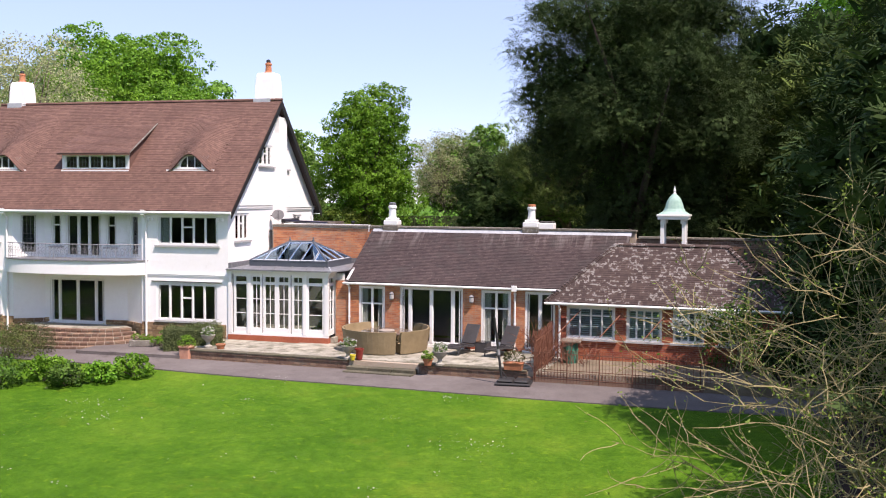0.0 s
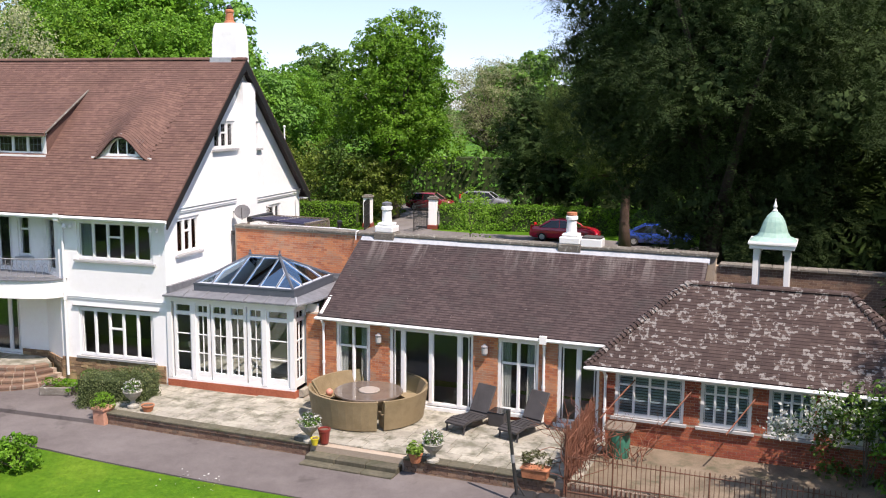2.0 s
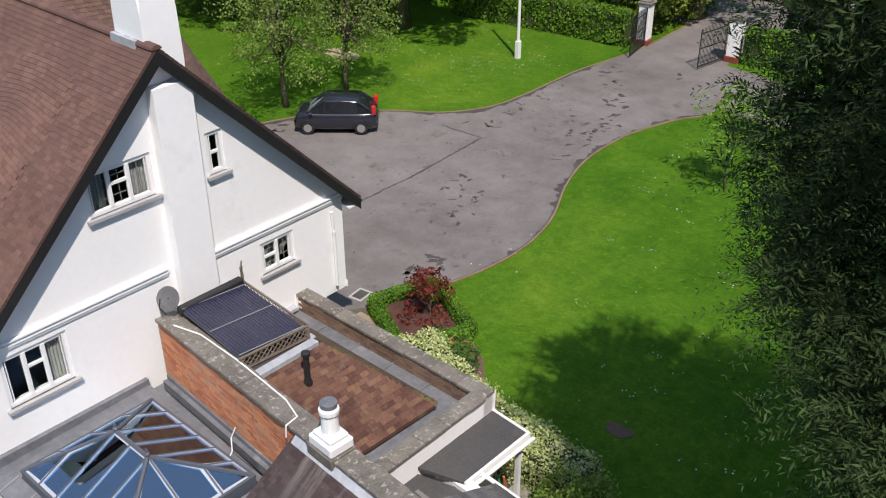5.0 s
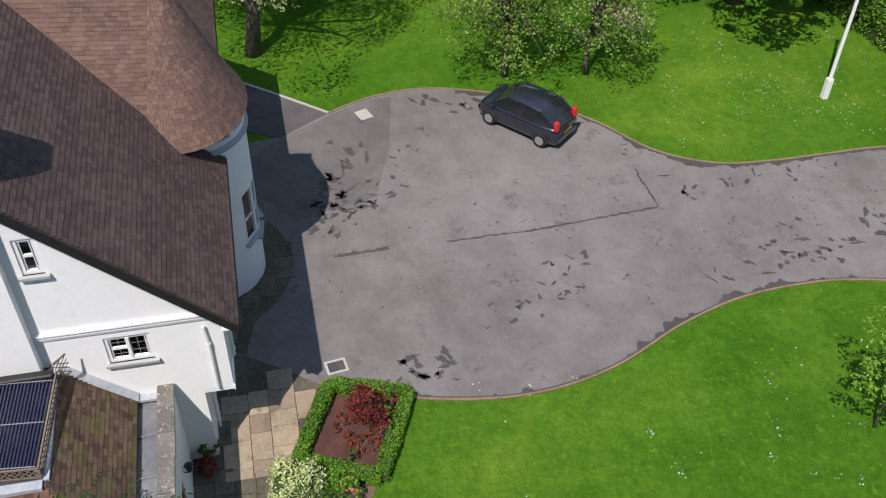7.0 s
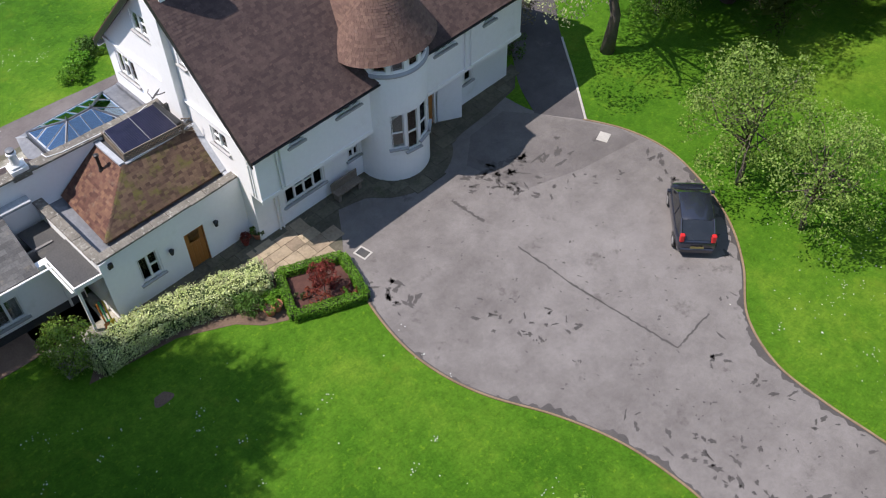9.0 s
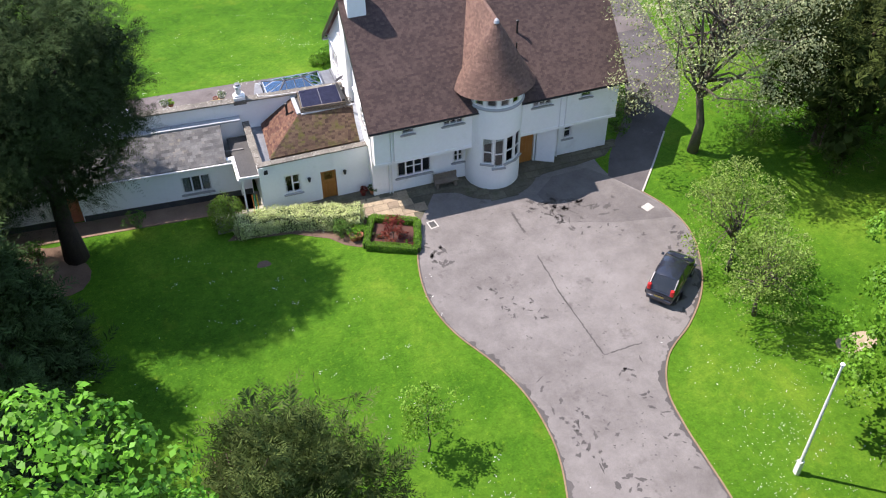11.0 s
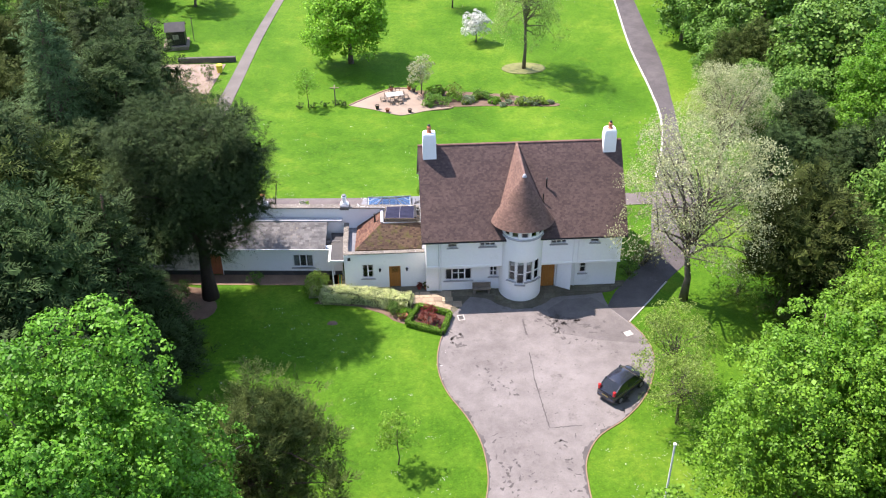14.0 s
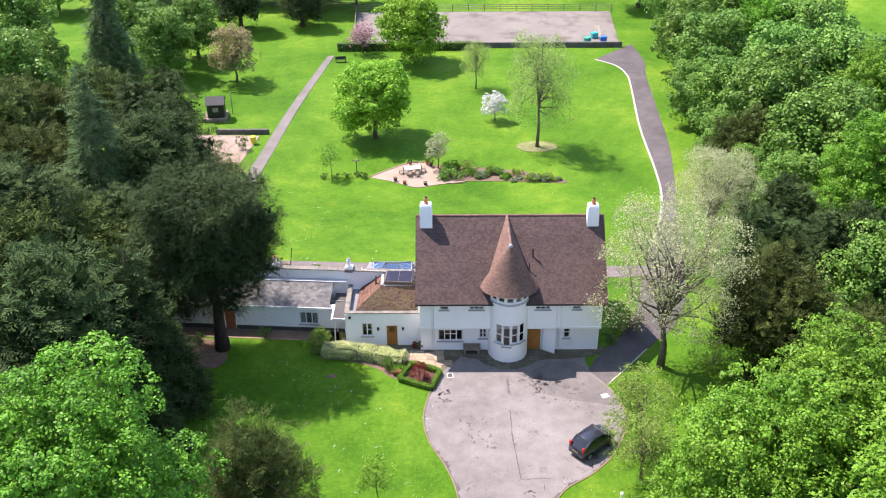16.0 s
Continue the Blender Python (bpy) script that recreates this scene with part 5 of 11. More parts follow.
def cross_window(u, z, w, h):
    window(wing, MW @ Matrix.Translation((u, 0, z)), w, h, [(1, 0.32), (1, 0.32)], sill=True, depth=0.035, curtain="lr")


cross_window(0.45, 0.12, 1.17, 2.18)
cross_window(5.75, 0.12, 1.23, 2.18)
fd = window(wing, MW @ Matrix.Translation((2.28, 0, 0.0)), 2.7, 2.32, [(0.38, 0), (1, 0), (1, 0), (0.38, 0)], "french_window", sill=True, depth=0.035, bar=0.11)
window(wing, MW @ Matrix.Translation((7.55, 0, 0.0)), 1.2, 2.3, [(1, 0), (1, 0)], "french_window", sill=True, depth=0.035, bar=0.1)
bm = bmesh.new()
bevelled(bm, 3.66, 3.7, 0.02, 0.06, 1.0, 1.16, 0.008, MW)
part("handle", bm, PAINT, fd)
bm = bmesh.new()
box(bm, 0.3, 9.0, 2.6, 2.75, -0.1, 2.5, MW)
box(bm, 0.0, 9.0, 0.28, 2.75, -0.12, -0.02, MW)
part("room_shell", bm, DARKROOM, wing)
# roof: front slope up to the parapet
e0, e1 = MW @ Vector((-0.15, -0.1, 2.45)), MW @ Vector((11.25, -0.1, 2.45))
t0, t1 = MW @ Vector((-0.15, PAR_V - 0.02, 4.52)), MW @ Vector((11.25, PAR_V - 0.02, 4.52))
wroof = slab_roof(wing, "roof", [e0, e1, t1, t0], 0.1, TILED, "dark purple-brown tiled roof streaked below its flashing")
up = t0 - e0


def streaked_tile():
    """Dark tiles with pale lime streaks that run down from the lead."""
    m = TILED.copy()
    m.name = "streaked_dark_tile"
    n, l = m.node_tree.nodes, m.node_tree.links
    b = n["Principled BSDF"]
    col = b.inputs["Base Color"].links[0].from_socket
    co = n.new("ShaderNodeNewGeometry").outputs["Position"]
    mp = n.new("ShaderNodeMapping")
    mp.inputs["Scale"].default_value = (3.2, 0.35, 0.35)
    l.new(co, mp.inputs["Vector"])
    st = noise_at(n, l, mp.outputs[0], 1.0, 4.0, 0.65)
    sp = n.new("ShaderNodeSeparateXYZ")
    l.new(co, sp.inputs[0])
    rng_ = n.new("ShaderNodeMapRange")
    rng_.inputs[1].default_value, rng_.inputs[2].default_value = 3.75, 4.5
    l.new(sp.outputs[2], rng_.inputs[0])
    mul = n.new("ShaderNodeMath")
    mul.operation = "MULTIPLY"
    l.new(ramp(n, l, st, [(0.5, (0, 0, 0)), (0.64, (1, 1, 1))]), mul.inputs[0])
    l.new(rng_.outputs[0], mul.inputs[1])
    half = n.new("ShaderNodeMath")
    half.operation = "MULTIPLY"
    half.inputs[1].default_value = 0.5
    l.new(mul.outputs[0], half.inputs[0])
    fleck = ramp(n, l, noise_at(n, l, co, 9.0, 5.0, 0.7), [(0.66, (0, 0, 0)), (0.7, (1, 1, 1))])
    c2 = blend(n, l, half.outputs[0], col, (0.25, 0.225, 0.21))
    l.new(blend(n, l, fleck, c2, (0.2, 0.17, 0.16)), b.inputs["Base Color"])
    return m


STREAKED = streaked_tile()
tiled(wroof, e0, e1 - e0, up, up.length, lambda v: (0, (e1 - e0).length), 0.1, 0.165, STREAKED, thick=0.028, seed=31, nice=(300, tuple(MW @ Vector((4.5, 1.6, 3.6)))),
      keep=lambda u, v: not (u > 9.0 and v * 0.85 - 0.1 < 0.8 * (u - 9.0) - 1.0))
bm = bmesh.new()
f0 = [bm.verts.new(MW @ Vector((u_, v_, z_))) for u_ in (-0.1, 0.0) for v_, z_ in ((-0.05, 2.3), (2.98, 2.3), (2.98, 4.44), (-0.05, 2.56))]
bm.faces.new(f0[:4])
bm.faces.new(f0[4:][::-1])
for k in range(4):
    bm.faces.new((f0[k], f0[(k + 1) % 4], f0[4 + (k + 1) % 4], f0[4 + k]))
bmesh.ops.recalc_face_normals(bm, faces=bm.faces[:])
part("gable_end", bm, RENDER, wing)
bm = bmesh.new()
box(bm, -0.2, 9.2, -0.14, -0.03, 2.34, 2.44, MW)
part("fascia", bm, PAINT, wing)
gutter(wing, MW @ Vector((-0.2, -0.19, 2.4)), MW @ Vector((9.2, -0.19, 2.4)), 0.045)
a = [MW @ Vector(p) for p in ((7.15, -0.2, 2.36), (7.15, -0.05, 2.2), (7.15, -0.05, 1.0), (7.15, -0.05, -0.08))]
downpipe(wing, a, 0.04, hopper=True)
a = [MW @ Vector(p) for p in ((0.05, -0.2, 2.36), (0.05, -0.08, 2.2), (0.05, -0.08, 1.0), (0.05, -0.08, -0.08))]
downpipe(wing, a, 0.04)
for u in (1.95, 5.37):
    lamp = thing("wall_lamp", "small grey lantern on the brick wall", "lamp", group="wall lamps")
    bm = bmesh.new()
    c = MW @ Vector((u, -0.1, 1.9))
    lathe(bm, [(0.05, -0.14), (0.08, -0.1), (0.09, 0.1), (0.11, 0.13), (0.03, 0.2)], 10, c)
    part("lantern", bm, GREYIRON, lamp)
    bm = bmesh.new()
    lathe(bm, [(0.085, -0.08), (0.093, -0.08), (0.095, 0.08), (0.088, 0.08)], 10, c)
    part("glass", bm, GREYSILL, lamp)
    bm = bmesh.new()
    box(bm, u - 0.05, u + 0.05, -0.04, 0.0, 1.78, 2.05, MW)
    part("backplate", bm, GREYIRON, lamp)
# long parapet wall behind the roofs, coping on top, lead flashing along its foot
spine = thing("spine_wall", "long brick and rendered parapet wall with weathered coping", "wall")
mP = MW @ Matrix.Translation((0, PAR_V, 0))
bm = bmesh.new()
box(bm, -5.15, 11.45, 0.0, 0.36, -0.4, 4.62, mP)
box(bm, 11.45, 18.4, 0.1, 0.4, -0.4, 4.35, mP)
sp = part("wall", bm, MORTAR, spine)
bricks(sp, mP, [(-5.1, -0.05, 2.85, 4.6)], seed=8, own=300, mat=BRICK)
bricks(sp, mP @ Matrix.Translation((0, 0.1, 0)), [(11.5, 19.0, 3.0, 4.35)], seed=9, own=0, mat=OLDBRICK)
bm = bmesh.new()
box(bm, -5.05, -0.1, -0.055, -0.012, 2.9, 3.24, mP)
box(bm, -5.05, -0.1, -0.16, -0.012, 2.9, 3.12, mP)
part("lead_upstand", bm, LEAD, spine, "lead upstand at the foot of the brickwork")
bm = bmesh.new()
box(bm, -5.1, 11.45, 0.36, 0.38, 0, 4.6, mP)
box(bm, 11.45, 18.4, 0.4, 0.42, 0, 4.33, mP)
part("back_render", bm, RENDER, spine, "white rendered back of the wall")


def coping(parent, m, u0, u1, z, v0, v1, step=0.6, h=0.09, seed=1, mat=None):
    rng = random.Random(seed)
    u = u0
    while u < u1 - 0.05:
        L = min(step * rng.uniform(0.85, 1.15), u1 - u)
        bm = bmesh.new()
        bevelled(bm, u + 0.004, u + L - 0.004, v0 + rng.uniform(-0.01, 0.01), v1 + rng.uniform(-0.01, 0.01), z, z + h + rng.uniform(-0.008, 0.008), 0.015, m)
        part("coping_stone", bm, mat or COPING, parent)
        u += L


coping(spine, mP, -5.15, 11.5, 4.62, -0.07, 0.45, 0.75, seed=2)
coping(spine, mP, 11.55, 18.4, 4.35, 0.02, 0.5, 0.75, seed=3)
bm = bmesh.new()
vs = [MW @ Vector(p) for p in ((-0.1, PAR_V - 0.17, 4.46), (11.3, PAR_V - 0.17, 4.46), (11.3, PAR_V - 0.012, 4.62), (-0.1, PAR_V - 0.012, 4.62), (-0.1, PAR_V - 0.17, 4.42), (11.3, PAR_V - 0.17, 4.42))]
v = [bm.verts.new(p) for p in vs]
bm.faces.new((v[0], v[1], v[2], v[3]))
bm.faces.new((v[4], v[5], v[1], v[0]))
part("flashing", bm, LEADBRIGHT, spine, "blue-grey lead flashing")


def pot_stack(u, v, z, cap):
    """A small white stack on the parapet."""
    st = thing("small_chimney", "squat white painted chimney on the parapet", "chimney", MW @ Matrix.Translation((u, v, z)), group="parapet chimneys")
    bm = bmesh.new()
    bevelled(bm, -0.33, 0.33, -0.27, 0.27, 0, 0.22, 0.03)
    bevelled(bm, -0.26, 0.26, -0.22, 0.22, 0.22, 0.32, 0.03)
    part("base", bm, PAINT, st)
    bm = bmesh.new()
    lathe(bm, [(0.2, 0.3), (0.17, 0.36), (0.15, 0.72), (0.19, 0.76), (0.19, 0.84), (0.14, 0.88)], 14)
    part("pot", bm, PAINT, st)
    bm = bmesh.new()
    lathe(bm, [(0.13, 0.87), (0.16, 0.9), (0.16, 0.98), (0.05, 1.02)] if cap == "cowl" else [(0.15, 0.87), (0.17, 0.9), (0.16, 0.97), (0.1, 0.98)], 12)
    part("cowl", bm, LEAD if cap == "cowl" else TERRACOTTA, st)
    bm = bmesh.new()
    bevelled(bm, -0.36, 0.36, -0.3, 0.3, -0.25, 0.0, 0.02)
    part("base_stone", bm, COPING, st)


pot_stack(0.72, PAR_V + 0.17, 4.75, "cowl")
pot_stack(7.05, PAR_V + 0.17, 4.75, "pot")
vent = thing("roof_vent", "white box vent with a dark lead top", "vent", MW @ Matrix.Translation((7.72, PAR_V + 0.2, 4.68)))
bm = bmesh.new()
bevelled(bm, -0.33, 0.33, -0.24, 0.24, 0, 0.26, 0.02)
part("box", bm, PAINT, vent)
bm = bmesh.new()
bevelled(bm, -0.3, 0.3, -0.22, 0.22, 0.26, 0.33, 0.02)
part("top", bm, FELT, vent)

# ---------------------------------------------------------------- orangery
orangery = thing("orangery", "white glazed orangery with a lead roof and glass lantern", "conservatory")
OX1, OY = 4.52, -0.03


def glazed_bay(m, w, h, name="glazed_door", bars=2):
    """A tall glazed leaf with a fanlight over it and glazing bars."""
    z_f = h - 0.37
    st = 0.09
    ob = joined_frame(name, [(0, st, 0, h), (w - st, w, 0, h), (st, w - st, 0, 0.24), (st, w - st, z_f - 0.06, z_f + 0.06), (st, w - st, h - 0.1, h)], 0, 0.09, m, PAINT, orangery)
    for k in range(1, 3):
        z = 0.24 + (z_f - 0.3) * k / 3
        bm = bmesh.new()
        box(bm, st, w - st, 0.025, 0.07, z - 0.014, z + 0.014, m)
        part("glazing_bar", bm, PAINT, ob)
    for k in range(1, bars):
        u = st + (w - 2 * st) * k / bars
        bm = bmesh.new()
        box(bm, u - 0.012, u + 0.012, 0.028, 0.068, 0.24, h - 0.1, m)
        part("glazing_bar", bm, PAINT, ob)
    for z0, z1 in ((0.24, z_f - 0.06), (z_f + 0.06, h - 0.1)):
        pb = bmesh.new()
        box(pb, st, w - st, 0.045, 0.05, z0, z1, m)
        p = part("pane", pb, GLASS, ob)
        p.visible_shadow = False
    return ob


zb = 0.2
xs = [0.2, 0.98, 1.6, 2.22, 2.84, 3.5, 4.4]
for i, (xa, xb) in enumerate(zip(xs, xs[1:])):
    g = 0.05 if i in (0, 1, 4, 5) else 0.003
    glazed_bay(facing(xa + g, OY + 0.02, zb, 0), xb - xa - 2 * g, 2.5, bars=1 if i in (0, 5) else 2)
for xp in (0.1, 0.98, 3.5, 4.45):
    bm = bmesh.new()
    box(bm, xp - 0.08, xp + 0.08, OY - 0.03, OY + 0.12, zb, 2.7)
    part("post", bm, PAINT, orangery)
for z0, z1 in ((2.7, 2.75), (0.12, zb)):
    bm = bmesh.new()
    box(bm, 0.0, OX1, OY - 0.02, OY + 0.12, z0, z1)
    part("rail", bm, PAINT, orangery)
for k, ya in enumerate((OY + 0.12,)):
    glazed_bay(facing(OX1 - 0.02, ya, zb, 90), 0.68, 2.5, bars=2)
bm = bmesh.new()
box(bm, OX1 - 0.13, OX1 + 0.02, OY + 0.8, OY + 1.0, zb, 2.7)
box(bm, OX1 - 0.12, OX1 + 0.02, OY + 0.12, OY + 1.0, 2.7, 2.75)
box(bm, OX1 + 0.02, 4.9, OY + 0.85, OY + 0.98, -0.1, 2.75)
part("frame", bm, PAINT, orangery)
bm = bmesh.new()
box(bm, 0.0, OX1 + 0.03, OY - 0.04, OY + 0.1, -0.3, 0.12)
box(bm, OX1 - 0.11, OX1 + 0.03, OY + 0.1, OY + 0.9, -0.3, 0.12)
pl = part("plinth", bm, BRICKRED, orangery, "red brick plinth")
# moulded cornice and lead roof
bm = bmesh.new()
for z0, z1, o in ((2.75, 2.79, 0.05), (2.79, 2.83, 0.11), (2.83, 2.87, 0.17)):
    box(bm, 0.0, OX1 + o, OY - o, OY + 0.3, z0, z1)
    box(bm, OX1 - 0.3, OX1 + o, OY + 0.3, OY + 0.72, z0, z1)
part("cornice", bm, PAINT, orangery)
bm = bmesh.new()
back = 3.2
LE = OX1 + 0.21
ring_o = [(0.0, OY - 0.22, 2.92), (LE, OY - 0.22, 2.92), (LE + 0.25, OY + 0.75, 2.92), (LE + 0.3, OY + 1.4, 2.92), (LE + 0.3, back + 0.2, 3.0), (0.0, back + 0.4, 3.0)]
ring_i = [(0.8, 0.2, 3.04), (4.47, 0.2, 3.04), (4.47, 0.9, 3.04), (4.47, 1.4, 3.04), (4.47, 3.25, 3.05), (0.8, 3.25, 3.05)]
vo, vi, vl = ([bm.verts.new(p) for p in r_] for r_ in (ring_o, ring_i, [(x, y, 2.87) for x, y, _ in ring_o]))
for k in range(6):
    j = (k + 1) % 6
    bm.faces.new((vo[k], vo[j], vi[j], vi[k]))
    bm.faces.new((vl[k], vl[j], vo[j], vo[k]))
bmesh.ops.recalc_face_normals(bm, faces=bm.faces[:])
roofo = part("lead_roof", bm, LEAD, orangery, "grey lead roof sheets with rolls")
for k in range(1, 7):
    x = 4.3 * k / 6
    bm = bmesh.new()
    tube(bm, [(x, OY - 0.225, 2.9), (x, OY - 0.21, 2.93), (x, 0.19, 3.05)], 0.022, 6)
    part("lead_roll", bm, LEAD, roofo)
bm = bmesh.new()
tube(bm, [(LE - 0.01, OY - 0.21, 2.93), (4.47, 0.2, 3.05)], 0.03, 6)
part("lead_roll", bm, LEADBRIGHT, roofo)
bm = bmesh.new()
box(bm, 0.003, 0.12, 0.0, back + 0.4, 2.8, 3.16)
part("upstand", bm, LEAD, orangery)
# glass lantern: curb, hip rafters, bars and panes
LX0, LX1, LY0, LY1 = 0.93, 4.36, 0.25, 3.14
R0, R1 = Vector((2.1, 1.7, 4.0)), Vector((3.18, 1.7, 4.0))
LZ = 3.26
ZINC = surface("dark_grey_aluminium", (0.065, 0.075, 0.095), (0.1, 0.112, 0.135), 0.4, 2.0, 20, 0.05)
def ring_of(bm, o, i, z0, z1):
    """A closed rectangular ring as one body, o outside and i inside the lantern's plan."""
    rows = []
    for d, z in ((-o, z0), (-o, z1), (i, z1), (i, z0)):
        rows.append([bm.verts.new(p) for p in ((LX0 + d, LY0 + d, z), (LX1 - d, LY0 + d, z), (LX1 - d, LY1 - d, z), (LX0 + d, LY1 - d, z))])
    for a, b in zip(rows, rows[1:] + rows[:1]):
        for k in range(4):
            bm.faces.new((a[k], a[(k + 1) % 4], b[(k + 1) % 4], b[k]))
    bmesh.ops.recalc_face_normals(bm, faces=bm.faces[:])


bm = bmesh.new()
ring_of(bm, 0.05, 0.04, 2.9, LZ - 0.02)
lantern = part("roof_lantern", bm, ZINC, orangery, "hipped glass roof lantern with grey bars")
bm = bmesh.new()
ring_of(bm, 0.06, 0.0, LZ - 0.02, LZ + 0.035)
part("eaves_beam", bm, ZINC, lantern)
PALEFRAME = surface("pale_grey_frame", (0.36, 0.39, 0.43), (0.46, 0.49, 0.53), 0.4, 2, 20, 0.0)
c = [Vector((LX0, LY0, LZ)), Vector((LX1, LY0, LZ)), Vector((LX1, LY1, LZ)), Vector((LX0, LY1, LZ))]
for a, b in ((c[0], R0), (c[1], R1), (c[2], R1), (c[3], R0), (R0, R1)):
    bm = bmesh.new()
    tube(bm, [a + Vector((0, 0, 0.03)), b + Vector((0, 0, 0.03))], 0.05, 6)
    part("hip_bar", bm, ZINC, lantern)


def glaze(lo0, lo1, hi0, hi1, cuts, s_a, s_b):
    """One slope: bars run straight up from the eaves and end on a hip or on the ridge."""
    def crest(s):
        if s < s_a:
            return lo0.lerp(hi0, s / s_a)
        if s > s_b:
            return lo1.lerp(hi1, (1 - s) / (1 - s_b))
        return hi0.lerp(hi1, (s - s_a) / max(s_b - s_a, 1e-6))

    for k, (s0, s1) in enumerate(zip(cuts, cuts[1:])):
        pts = [lo0.lerp(lo1, s0), lo0.lerp(lo1, s1), crest(s1), crest(s0)]
        if k:
            bm = bmesh.new()
            tube(bm, [pts[0] + Vector((0, 0, 0.035)), pts[3] + Vector((0, 0, 0.035))], 0.024, 5)
            part("glazing_bar", bm, ZINC, lantern)
        if (pts[1] - pts[2]).length < 0.01:
            del pts[2]
        elif (pts[0] - pts[-1]).length < 0.01:
            del pts[-1]
        bm = bmesh.new()
        bm.faces.new([bm.verts.new(p + Vector((0, 0, 0.02))) for p in pts])
        r = bmesh.ops.extrude_face_region(bm, geom=bm.faces[:])
        for v in r["geom"]:
            if isinstance(v, bmesh.types.BMVert):
                v.co.z += 0.012
        bmesh.ops.recalc_face_normals(bm, faces=bm.faces[:])
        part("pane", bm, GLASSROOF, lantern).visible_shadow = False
        # pale inner frame round the pane
        mid = sum(pts, Vector()) / len(pts)
        bm = bmesh.new()
        oo = [bm.verts.new(q + Vector((0, 0, 0.037))) for q in pts]
        ii = [bm.verts.new(q.lerp(mid, min(0.4, 0.075 / max((q - mid).length, 0.1))) + Vector((0, 0, 0.037))) for q in pts]
        for e in range(len(pts)):
            f2 = (e + 1) % len(pts)
            bm.faces.new((oo[e], oo[f2], ii[f2], ii[e]))
        r = bmesh.ops.extrude_face_region(bm, geom=bm.faces[:])
        for v in r["geom"]:
            if isinstance(v, bmesh.types.BMVert):
                v.co.z -= 0.05
        bmesh.ops.recalc_face_normals(bm, faces=bm.faces[:])
        part("pane_frame", bm, PALEFRAME, lantern)


SA, SB = (R0.x - LX0) / (LX1 - LX0), (R1.x - LX0) / (LX1 - LX0)
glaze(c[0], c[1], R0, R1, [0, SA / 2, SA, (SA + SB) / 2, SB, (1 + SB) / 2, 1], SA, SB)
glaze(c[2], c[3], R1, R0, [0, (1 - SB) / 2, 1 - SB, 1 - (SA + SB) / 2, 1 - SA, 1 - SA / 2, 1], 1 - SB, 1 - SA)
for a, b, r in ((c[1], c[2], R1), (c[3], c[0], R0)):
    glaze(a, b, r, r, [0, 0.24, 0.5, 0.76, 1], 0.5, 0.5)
for r in (R0, R1):
    bm = bmesh.new()
    lathe(bm, [(0.05, 0.0), (0.06, 0.06), (0.02, 0.1), (0.035, 0.14), (0.0051, 0.2)], 10, r + Vector((0, 0, 0.05)))
    part("finial", bm, ZINC, lantern)
bm = bmesh.new()
box(bm, 0.05, OX1 + 0.2, OY + 0.2, 3.5, -0.1, 0.12)
part("orangery_floor", bm, PAVING, orangery)
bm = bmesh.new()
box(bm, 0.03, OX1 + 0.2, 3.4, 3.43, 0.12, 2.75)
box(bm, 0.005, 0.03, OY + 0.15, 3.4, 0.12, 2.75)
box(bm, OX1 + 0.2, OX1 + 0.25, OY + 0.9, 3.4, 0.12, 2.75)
# wall tone darkened to give the dimness inside the orangery
part("inner_wall", bm, surface("dimmed_plaster", (0.12, 0.115, 0.105), (0.17, 0.165, 0.15), 0.9, 1.0, 12, 0.1), orangery)

# ---------------------------------------------------------------- hipped outbuilding at the wing's end
outb = thing("outbuilding", "low red brick outbuilding with a lichen-spotted hipped tile roof", "outbuilding")
BLINDBLUE = surface("blue_grey_slats", (0.34, 0.42, 0.45), (0.42, 0.5, 0.53), 0.5, 2, 20, 0.0)
OH = [(9.35, 11.2, 0.66, 1.9), (11.62, 12.92, 0.66, 1.9), (13.32, 14.45, 0.66, 1.9), (14.95, 16.3, 0.66, 1.9)]
mO = MW @ Matrix.Translation((0, -0.75, 0))
bm = bmesh.new()
pierced(bm, rect(9.0, 17.2, -0.6, 2.05), OH, 0.28, mO)
pierced(bm, rect(-0.05, 2.5, -0.6, 2.05), [], 0.25, MW @ facing(9.0, 1.75, 0, -90))
pierced(bm, rect(0, 4.0, -0.6, 2.05), [], 0.25, MW @ facing(17.2, -0.75, 0, 90))
ow = part("wall", bm, MORTAR, outb)
bm = bmesh.new()
box(bm, 9.0, 17.2, -0.09, -0.016, -0.6, -0.22, mO)
part("plinth", bm, COPING, outb, "pale stone plinth")
regs = [(9.0, 17.2, -0.3, 0.63)] + [(a, b, 0.66, 1.995) for a, b in ((9.0, 9.35), (11.2, 11.62), (12.92, 13.32), (14.45, 14.95), (16.3, 17.2))]
bricks(ow, mO, regs, seed=12, mat=BRICKRED, own=300, centre=tuple(mO @ Vector((11.2, 0, 0.8))))
for u0, u1, z0, z1 in OH:
    wd = window(outb, mO @ Matrix.Translation((u0, 0, z0)), u1 - u0, z1 - z0, [(1, 0.25)] * 4, sill="grey", depth=0.05, bar=0.045, frame_mat=PAINT)
    bm = bmesh.new()
    for k in range(int((z1 - z0) / 0.08)):
        z = z0 + 0.04 + k * 0.08
        box(bm, u0 + 0.06, u1 - 0.06, 0.1, 0.115, z, z + 0.05, mO)
    part("blind", bm, BLINDBLUE, wd, "lowered blue-grey slatted blind")
bm = bmesh.new()
box(bm, 9.3, 17.0, 1.5, 1.6, -0.1, 2.0, mO)
box(bm, 9.3, 17.0, 0.3, 1.6, -0.15, -0.05, mO)
part("room_shell", bm, DARKROOM, outb)
